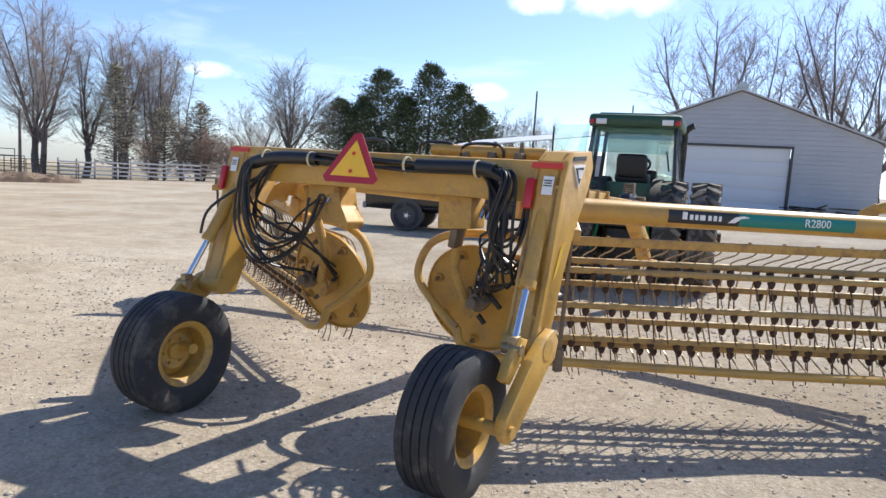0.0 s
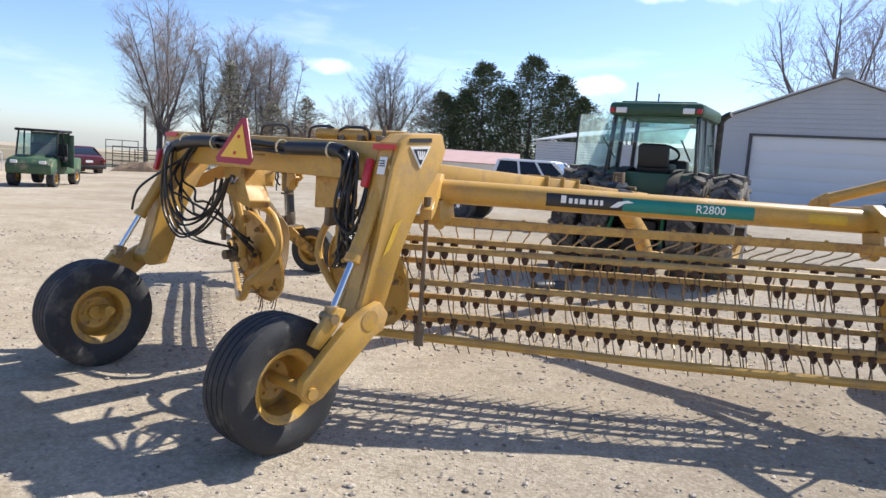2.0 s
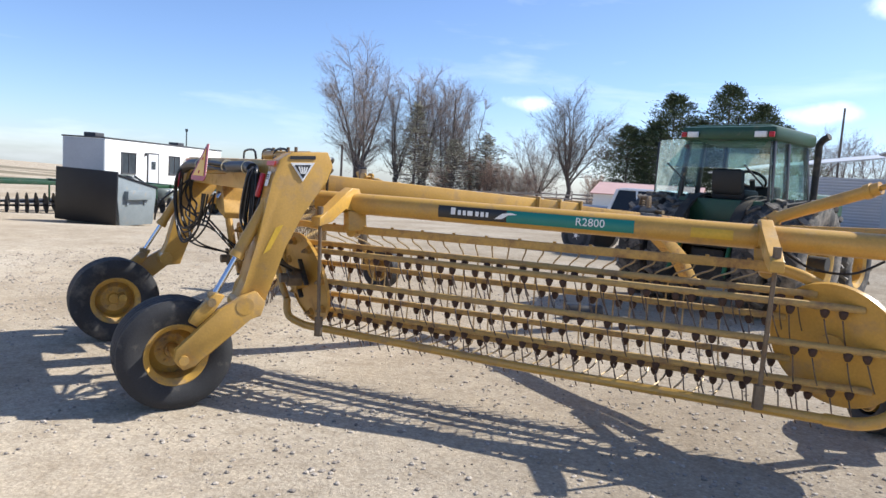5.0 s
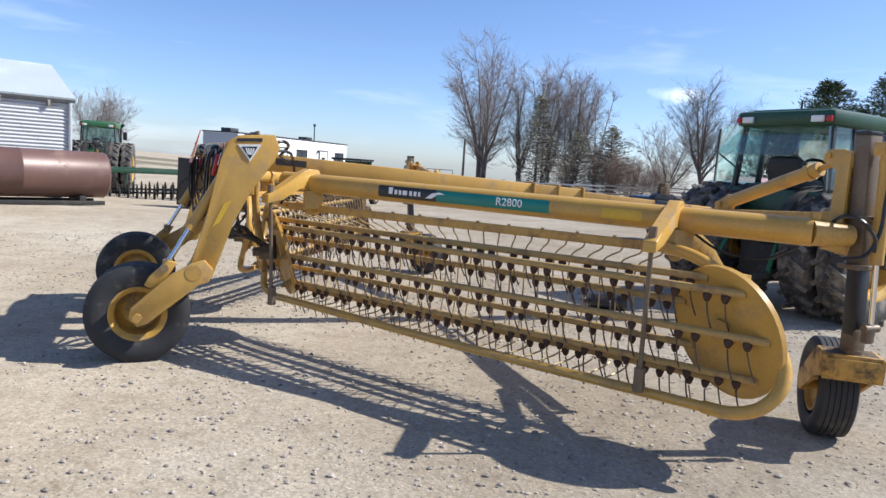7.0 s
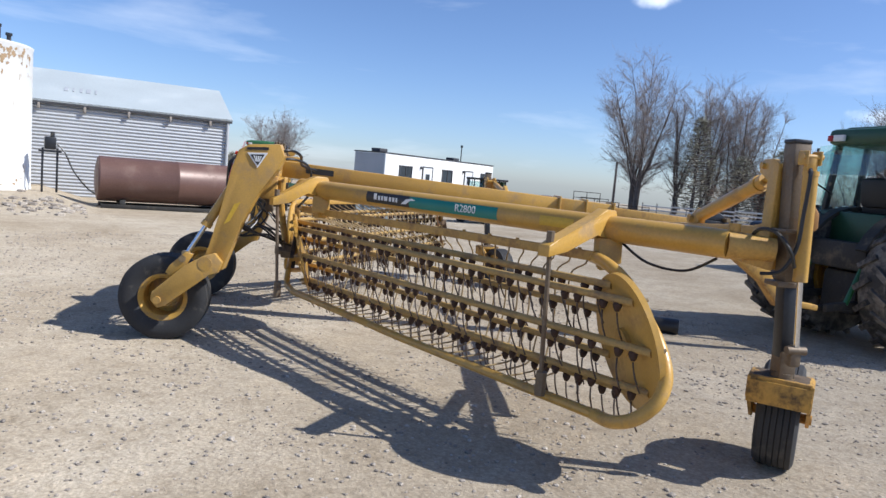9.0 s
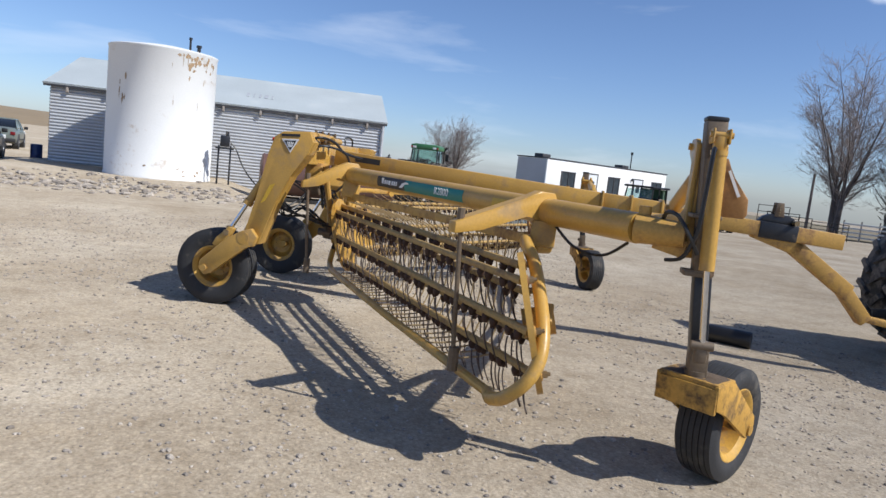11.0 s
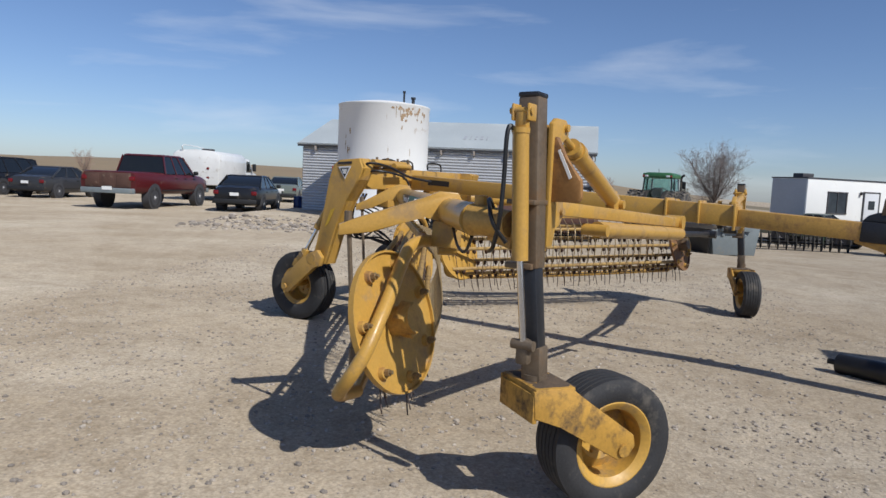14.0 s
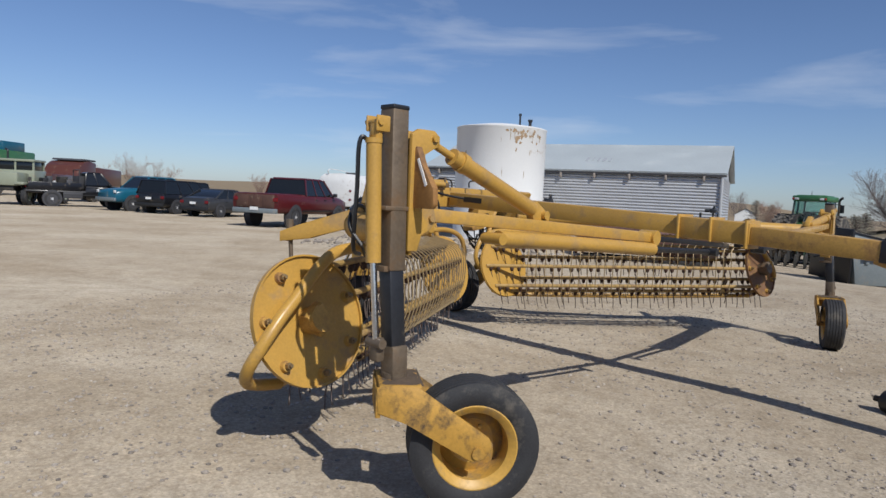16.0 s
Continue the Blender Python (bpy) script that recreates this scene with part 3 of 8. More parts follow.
plate(bm, [(-0.195, -0.13), (-0.222, -0.10), (-0.03, 0.207), (0.03, 0.207), (0.222, -0.10), (0.195, -0.13)], 0.003, tm @ Matrix.Translation((0, 0, -0.004)))
part("sign_back", bm, M_BAREGREY, smv, "bare grey metal back of the sign")

# tongue: long box beam, joint flanges, gooseneck down to the hitch
bm = bmesh.new()
beam(bm, (0, 0.88, 1.47), (0, 3.55, 1.345), 0.20, 0.15, 0.01)
part("tongue", bm, M_YELLOW, rake)
bm = bmesh.new()
beam(bm, (0, 3.55, 1.335), (0, 4.14, 1.31), 0.21, 0.17, 0.01)
for f in (3.57, 3.84, 4.12):
    beam(bm, (-0.13, f, 1.33 - 0.04 * (f - 3.5)), (0.13, f, 1.33 - 0.04 * (f - 3.5)), 0.018, 0.22, 0.004)
part("tongue_joint", bm, M_YELLOW, rake)
bm = bmesh.new()
beam(bm, (0, 4.14, 1.30), (0, 5.74, 1.215), 0.19, 0.14, 0.01)
part("tongue", bm, M_YELLOW_WORN, rake)
bm = bmesh.new()
beam(bm, (0, 4.98, 1.23), (0, 5.40, 1.10), 0.165, 0.13, 0.01)
beam(bm, (0, 5.32, 1.14), (0, 5.86, 0.77), 0.165, 0.14, 0.01)
beam(bm, (0, 5.78, 0.84), (0, 6.05, 0.52), 0.15, 0.12, 0.01)
beam(bm, (0, 6.0, 0.55), (0, 6.45, 0.50), 0.12, 0.06, 0.01)
part("gooseneck", bm, M_YELLOW_WORN, rake, "scuffed yellow gooseneck bent down to the hitch")
bm = bmesh.new()
beam(bm, (0, 5.0, 1.255), (0, 5.34, 1.237), 0.203, 0.153, 0.012)
jack = part("jack_mount", bm, M_DARKSTEEL, rake, "greasy dark steel jack socket round the tongue")
bm = bmesh.new()
side_plate(bm, [(5.0, 1.33), (5.34, 1.315), (5.30, 1.375), (5.25, 1.40), (5.10, 1.40), (5.04, 1.375)], 0.0, 0.11, bev=0.008)
part("saddle", bm, M_DARKSTEEL, jack)
bm = bmesh.new()
for x in (-0.05, 0.05):
    side_plate(bm, [(5.12, 1.38), (5.21, 1.38), (5.195, 1.51), (5.135, 1.51)], x, 0.016, bev=0.004)
box(bm, (0, 5.165, 1.497), (0.11, 0.055, 0.026), None, 0.006)
part("jack_bracket", bm, M_STEEL, jack, "upright steel bracket with a row of holes")
bm = bmesh.new()
for k in range(4):
    cyl(bm, (-0.063, 5.165, 1.395 + 0.026 * k), (0.063, 5.165, 1.395 + 0.026 * k), 0.008, n=8)
cyl(bm, (-0.15, 5.30, 1.34), (0.15, 5.30, 1.34), 0.022, n=10)
part("pin", bm, M_BOLT, jack)
bm = bmesh.new()
beam(bm, (0.1015, 1.10, 1.475), (0.1015, 1.36, 1.463), 0.004, 0.055, 0)
part("decal", bm, M_BLACK, rake, "small black decal strip")


def hydraulics():
    """Hose bundle along the arch, its loops and straps."""
    line = [(-0.98, 0.47, 1.49), (-0.75, 0.485, 1.535), (-0.25, 0.53, 1.54), (0.25, 0.57, 1.535), (0.66, 0.60, 1.54), (0.80, 0.61, 1.49)]
    way = curve_points(line, 8)
    n = len(way)
    bm = bmesh.new()
    sweep(bm, way[1:int(n * 0.36)], 0.041, 12, smooth=False)
    b = part("main_hose", bm, M_HOSE, rake, "thick bundle of black hydraulic hoses")
    bm = bmesh.new()
    sweep(bm, way[int(n * 0.60):int(n * 0.87)], 0.041, 12, smooth=False)
    part("hose_sleeve", bm, M_HOSE, b)
    for k in range(10):
        pts = []
        for i, q in enumerate(way):
            a = 2 * math.pi * k / 10 + 0.9 * math.sin(i * 0.11 + k)
            rr = (0.030 if k % 3 else 0.016) + 0.010 * math.sin(i * 0.23 + 1.7 * k) * (0.36 * n < i < 0.6 * n)
            pts.append(q + Vector((0, rr * math.cos(a), rr * math.sin(a))))
        bm = bmesh.new()
        sweep(bm, pts, 0.0105, 6, smooth=False)
        part("hydraulic_hose", bm, M_HOSE, b)
    for x in (-0.86, -0.5, 0.18, 0.62):
        bm = bmesh.new()
        lathe(bm, [(0.044, -0.007), (0.049, -0.007), (0.049, 0.007), (0.044, 0.007)], axis_matrix((x, 0.553 + 0.078 * x, 1.536), (1, 0.07, 0)), 16)
        part("strap", bm, M_TIE, b, "pale tan tie strap")
    rnd = random.Random(4)
    for k in range(9):
        # loops dropping at the near end, some long to the basket motor
        x0 = 0.76 + rnd.uniform(-0.04, 0.05)
        drop = rnd.uniform(0.25, 0.52)
        y0 = 0.58 + rnd.uniform(-0.05, 0.03)
        bm = bmesh.new()
        if k < 6:
            pts = [(x0, 0.60, 1.54), (x0 + 0.05, y0, 1.48), (x0 + 0.03 + rnd.uniform(-.05, .05), y0 - 0.02, 1.40 - drop * 0.6), (x0 + 0.08, y0 + 0.02, 1.42 - drop),
                   (x0 + 0.15 + rnd.uniform(0, .05), y0 + 0.03, 1.40 - drop * 0.55), (x0 + 0.16, y0 + 0.08, 1.44)]
        else:
            pts = [(x0, 0.60, 1.54), (x0 + 0.04, y0, 1.45), (x0 - 0.03, y0, 1.15), (x0 - 0.12 + 0.03 * k, y0 + 0.1, 0.98), (0.66 - 0.04 * (k - 6), 0.9, 0.86), (0.50, 1.05, 0.80)]
        sweep(bm, pts, 0.0085, 6, 6)
        part("hydraulic_hose", bm, M_HOSE, rake)
    for k in range(7):
        x0 = -0.95 + rnd.uniform(-0.04, 0.05)
        y0 = 0.44 + rnd.uniform(-0.05, 0.05)
        drop = rnd.uniform(0.3, 0.62)
        bm = bmesh.new()
        if k < 5:
            pts = [(x0, 0.48, 1.52), (x0 - 0.05, y0, 1.44), (x0 - 0.06 + rnd.uniform(-.04, .06), y0, 1.42 - drop * 0.6), (x0 + 0.10, y0 + 0.03, 1.42 - drop), (x0 + 0.36, y0 + 0.10, 1.44 - drop * 0.8),
                   (x0 + 0.48 + rnd.uniform(-.05, .08), y0 + 0.12, 1.30)]
        else:
            pts = [(x0, 0.48, 1.52), (x0 - 0.06, y0, 1.40), (x0 - 0.02, y0, 1.1), (x0 + 0.03, y0 + 0.12, 0.86), (-0.78, 0.80, 0.78), (-0.74, 0.88, 0.74)]
        sweep(bm, pts, 0.0085, 6, 6)
        part("hydraulic_hose", bm, M_HOSE, rake)
    bm = bmesh.new()
    sweep(bm, [(1.02, 0.93, 1.58), (1.0, 1.05, 1.63), (0.8, 1.12, 1.60), (0.45, 1.10, 1.52), (0.2, 1.2, 1.48)], 0.013, 6)
    part("hydraulic_hose", bm, M_HOSE, rake)
    bm = bmesh.new()
    sweep(bm, [(0.98, 0.95, 1.55), (0.9, 1.1, 1.56), (0.62, 1.18, 1.5), (0.55, 1.2, 1.3), (0.6, 1.1, 1.15)], 0.011, 6)
    part("hydraulic_hose", bm, M_HOSE, rake)
    # valve block and short cylinders on top of the arch
    bm = bmesh.new()
    cyl(bm, (0.15, 0.86, 1.64), (0.85, 0.95, 1.64), 0.035, n=14)
    cyl(bm, (0.30, 0.99, 1.62), (0.60, 1.02, 1.62), 0.028, n=12)
    part("fold_cylinder", bm, M_YELLOW, rake)
    for x in (0.2, 0.38, 0.55, 0.72):
        bm = bmesh.new()
        box(bm, (x, 0.90, 1.615), (0.05, 0.09, 0.05), None, 0.006)
        cyl(bm, (x, 0.9, 1.63), (x, 0.9, 1.70), 0.012, n=8)
        part("valve_block", bm, M_STEEL, rake)
    for x0, x1 in ((0.05, 0.30), (0.35, 0.62), (-0.5, -0.2)):
        bm = bmesh.new()
        sweep(bm, [(x0, 0.86, 1.60), (x0 + 0.03, 0.86, 1.675), (x1 - 0.03, 0.87, 1.68), (x1, 0.88, 1.61)], 0.009, 6)
        part("hydraulic_hose", bm, M_HOSE, rake)


hydraulics()


def loose_hoses():
    """Thin bundled hoses that sag from the arch to the motors and back up to the fittings."""
    rnd = random.Random(5)
    j = lambda s: rnd.uniform(-s, s)
    for k in range(5):
        low = rnd.uniform(0.86, 1.12)
        end = (-0.52 + j(0.05), 0.64, 1.30 + j(0.03)) if k % 2 else (-0.62 + j(0.05), 0.88, 0.80 + j(0.05))
        bm = bmesh.new()
        sweep(bm, [(-0.80 + j(0.03), 0.60, 1.55), (-0.93 + j(0.05), 0.52 + j(0.03), 1.44), (-0.98 + j(0.06), 0.50 + j(0.05), 1.24 + j(0.05)), (-0.92 + j(0.06), 0.52 + j(0.05), low + 0.08),
                   (-0.80 + j(0.05), 0.56 + j(0.05), low), (-0.68 + j(0.05), 0.64 + j(0.04), low + (0.16 if k % 2 else -0.02)), end], 0.0085, 6, 5)
        part("hydraulic_hose", bm, M_HOSE, rake)
    for k in range(8):
        low = rnd.uniform(0.84, 1.02)
        end = (0.46 + j(0.05), 0.98, 0.80 + j(0.03)) if k % 3 else (0.86, 0.72, 1.22 + j(0.05))
        bm = bmesh.new()
        sweep(bm, [(0.55 + j(0.03), 0.70, 1.55), (0.68 + j(0.03), 0.66 + j(0.03), 1.47), (0.75 + j(0.04), 0.62 + j(0.03), 1.30), (0.76 + j(0.05), 0.60 + j(0.03), low + 0.12),
                   (0.68 + j(0.06), 0.66 + j(0.04), low - 0.03), (0.56 + j(0.05), 0.80 + j(0.05), low - 0.02 if k % 3 else low + 0.15), end], 0.0085, 6, 5)
        part("hydraulic_hose", bm, M_HOSE, rake)
    for x in (-0.55, 0.62):
        for k in range(2):
            bm = bmesh.new()
            cyl(bm, (x + 0.04 * k, 0.66, 1.27), (x + 0.05 * k, 0.70, 1.33), 0.013, n=8)
            part("hose_fitting", bm, M_CHROME, rake)
    # long thin hose down the left leg to its cylinder
    bm = bmesh.new()
    sweep(bm, [(-0.92, 0.55, 1.44), (-1.10, 0.42, 1.30), (-1.19, 0.30, 1.17), (-1.22, 0.27, 1.02)], 0.009, 6, 5)
    part("hydraulic_hose", bm, M_HOSE, rake)


loose_hoses()


def laid(s, p):
    """A point of the right side, mirrored and swung a little wider for the left (s = -1)."""
    p = Vector(p)
    if s > 0:
        return p
    q = Vector((-p.x, p.y, p.z))
    c = Vector((-0.37, 1.15, 0))
    return Matrix.Rotation(radians(4.0), 3, 'Z') @ (q - c) + c + Vector((-0.36, -0.14, -0.02))


# basket reel: seven parallel bars between two upright discs
REAR_C, FRONT_C = Vector((0.37, 1.15, 0.73)), Vector((3.32, 3.115, 0.77))
REEL_R, DISC_R, BARS, PAIRS = 0.285, 0.355, 7, 14
REEL_TILT, REEL_YAW = 0.27, 0.08          # the discs lean back and turn out a little: metres ahead for each metre up or out
REEL_AXIS = Vector((-REEL_YAW, 1, REEL_TILT)).normalized()


def tine_mesh():
    bm = bmesh.new()
    lathe(bm, [(0.001, 0.020), (0.021, 0.017), (0.025, 0.004), (0.020, -0.014), (0.011, -0.030), (0.001, -0.032)], Matrix(), 7, closed=False)
    sweep(bm, [(0, 0, -0.035), (0.010, -0.003, -0.085), (0.022, 0.004, -0.135), (0.038, 0.018, -0.185)], 0.0046, 4, 2, mi=1)
    me = bpy.data.meshes.new("tine")
    bm.to_mesh(me)
    bm.free()
    me.materials.append(M_TINE_RUBBER)
    me.materials.append(M_WIRE)
    me.shade_smooth()
    return me


TINE = tine_mesh()


def basket(s):
    mir = lambda p: laid(s, p)
    bm = bmesh.new()
    rail0, rail1 = (0.52, 1.10, 0.385), (3.40, 2.96, 0.40)
    sweep(bm, [mir(p) for p in [(0.30, 1.02, 0.55), (0.36, 1.02, 0.43), rail0]], 0.028, 10)
    sweep(bm, [mir(rail0), mir((1.95, 2.03, 0.375)), mir(rail1)], 0.028, 10, smooth=False)
    sweep(bm, [mir(p) for p in [rail1, (3.56, 2.99, 0.425), (3.655, 3.06, 0.475), (3.685, 3.14, 0.56), (3.665, 3.185, 0.64), (3.62, 3.20, 0.72), (3.54, 3.19, 0.815), (3.44, 3.165, 0.905), (3.33, 3.13, 1.005), (3.24, 3.10, 1.075), (3.14, 3.06, 1.125), (3.02, 3.035, 1.15), (2.88, 3.03, 1.15)]], 0.034, 12)
    sweep(bm, [mir(p) for p in [(0.30, 1.02, 0.55), (0.14, 1.02, 0.66), (-0.02, 1.03, 0.83), (0.03, 1.04, 1.02), (0.16, 1.05, 1.11), (0.36, 1.08, 1.145), (0.62, 1.16, 1.14)]], 0.026, 10)
    b = part("basket", bm, M_YELLOW, rake, "long yellow tined basket of seven bars")
    # top rail
    bm = bmesh.new()
    beam(bm, mir((0.60, 1.15, 1.14)), mir((2.95, 3.03, 1.16)), 0.035, 0.055, 0.006)
    for k in range(13):
        q = mir((0.60, 1.15, 1.14)).lerp(mir((2.95, 3.03, 1.16)), (k + 0.5) / 13)
        cyl(bm, q + Vector((0, 0, 0.02)), q + Vector((0, 0, 0.038)), 0.012, n=6)
    part("top_rail", bm, M_YELLOW_WORN, b)
    # discs
    for c, face in ((REAR_C, -1), (FRONT_C, 1)):
        bm = bmesh.new()
        axis = Vector((s * REEL_AXIS.x, REEL_AXIS.y, REEL_AXIS.z))
        m = axis_matrix(mir(c), axis)
        plate(bm, disc_poly(DISC_R, 40), 0.012, m, 0.002)
        lathe(bm, [(DISC_R - 0.004, -0.008), (DISC_R + 0.006, -0.008), (DISC_R + 0.006, 0.022 * face + 0.001), (DISC_R - 0.004, 0.022 * face + 0.001)], m, 40)
        worn = s == -1 and face == 1
        d = part("end_disc", bm, M_DISC_RUST if worn else M_YELLOW, b, "rust-brown worn end disc" if worn else "")
        bm = bmesh.new()
        cyl(bm, mir(c) - axis * 0.03, mir(c) + axis * 0.13 * face, 0.075, n=18)
        box(bm, mir(c) + axis * 0.08 * face, (0.12, 0.08, 0.15), Matrix.Rotation(0.7, 3, 'Y'), 0.01)
        part("bearing_housing", bm, M_STEEL if worn else M_YELLOW_WORN, d)
        for k in range(BARS):
            t = 2 * math.pi * (k + 0.06) / BARS
            p = mir(c) + Vector((REEL_R * math.cos(t), REEL_R * (s * REEL_YAW * math.cos(t) - REEL_TILT * math.sin(t)), REEL_R * math.sin(t)))
            bm = bmesh.new()
            cyl(bm, p, p + axis * 0.03 * face, 0.034, 0.028, n=14)
            bb = part("bar_bearing", bm, M_YELLOW_WORN, d)
            bm = bmesh.new()
            cyl(bm, p + axis * 0.028 * face, p + axis * 0.055 * face, 0.018, n=6)
            cyl(bm, p + axis * 0.05 * face, p + axis * 0.07 * face, 0.010, n=8)
            part("nut", bm, M_BOLT, bb)
    # bars and tines
    along = (mir(FRONT_C) - mir(REAR_C))
    turn = Matrix.Rotation(math.atan2(along.y, along.x), 4, 'Z')
    rnd = random.Random(7)
    for k in range(BARS):
        t = 2 * math.pi * (k + 0.06) / BARS
        off = Vector((REEL_R * math.cos(t), REEL_R * (s * REEL_YAW * math.cos(t) - REEL_TILT * math.sin(t)), REEL_R * math.sin(t)))
        p0, p1 = mir(REAR_C) + off, mir(FRONT_C) + off
        bm = bmesh.new()
        cyl(bm, p0, p1, 0.021, n=10)
        part("tine_bar", bm, M_BAR, b)
        shift = 0.35 * (k % 3) / PAIRS
        for j in range(PAIRS):
            for e in (-1, 1):
                u = (j + 0.42 + shift) / PAIRS + e * 0.0125
                if not 0.015 < u < 1.0:
                    continue
                q = p0 + along * u + Vector((0, 0, -0.032))
                lean = Euler((rnd.uniform(-0.10, 0.10), rnd.uniform(-0.10, 0.10), rnd.uniform(-0.3, 0.3))).to_matrix().to_4x4()
                piece("tine", TINE, b, Matrix.Translation(q) @ turn @ lean)
    # stripper rods: from the top rail round the inner side to the bottom rail
    rods = 26
    for k in range(rods):
        u = (k + 0.4) / rods
        a = mir(Vector((0.60, 1.15, 1.14)).lerp(Vector((2.95, 3.03, 1.16)), u))
        c = mir(REAR_C.lerp(FRONT_C, 0.075 + 0.80 * u))
        z = mir(Vector(rail0).lerp(Vector(rail1), 0.03 + 0.82 * u))
        inner = Vector((-0.42 * s, 0.30, 0)).normalized()
        pts = [a, a + Vector((0, 0, -0.05)) + inner * 0.02, c + inner * 0.22 + Vector((0, 0, 0.25)), c + inner * 0.265, c + inner * 0.21 + Vector((0, 0, -0.23)), c + inner * 0.10 + Vector((0, 0, -0.33)), z]
        bm = bmesh.new()
        sweep(bm, pts, 0.0055, 5, 4)
        part("stripper_rod", bm, M_ROD, b)
    # hydraulic motor on the rear disc
    bm = bmesh.new()
    c = mir((0.45, 1.02, 0.74))
    box(bm, c, (0.10, 0.12, 0.09), Matrix.Rotation(0.7 * s, 3, 'Y'), 0.012)
    cyl(bm, c + Vector((0, -0.04, 0)), c + Vector((0, -0.11, 0)), 0.036, n=14)
    for q in (-1, 1):
        cyl(bm, c + Vector((0.03 * q, -0.03, 0.03)), c + Vector((0.05 * q, -0.05, 0.085)), 0.014, n=8)
    motor = part("motor", bm, M_STEEL, b, "dirty hydraulic drive motor")
    bm = bmesh.new()
    slot = Matrix.Translation(c + Vector((-0.02 * s, 0.055, -0.01))) @ Matrix.Rotation(0.75 * s, 4, 'Y')
    for q in (-1, 1):
        box(bm, slot @ Vector((0, 0, 0.075 * q)), (0.24, 0.035, 0.022), slot.to_3x3(), 0.004)
    part("motor_bracket", bm, M_DARKSTEEL, motor, "slotted dark torque bracket")
    # carrier arm from the motor to the arch
    bm = bmesh.new()
    sweep(bm, [mir((0.36, 1.0, 0.74)), mir((0.30, 0.95, 0.95)), mir((0.36, 0.92, 1.2)), mir((0.44, 0.92, 1.38))], 0.03, 10)
    part("carrier_arm", bm, M_YELLOW_WORN, b)
    return b


basket(1)
basket(-1)


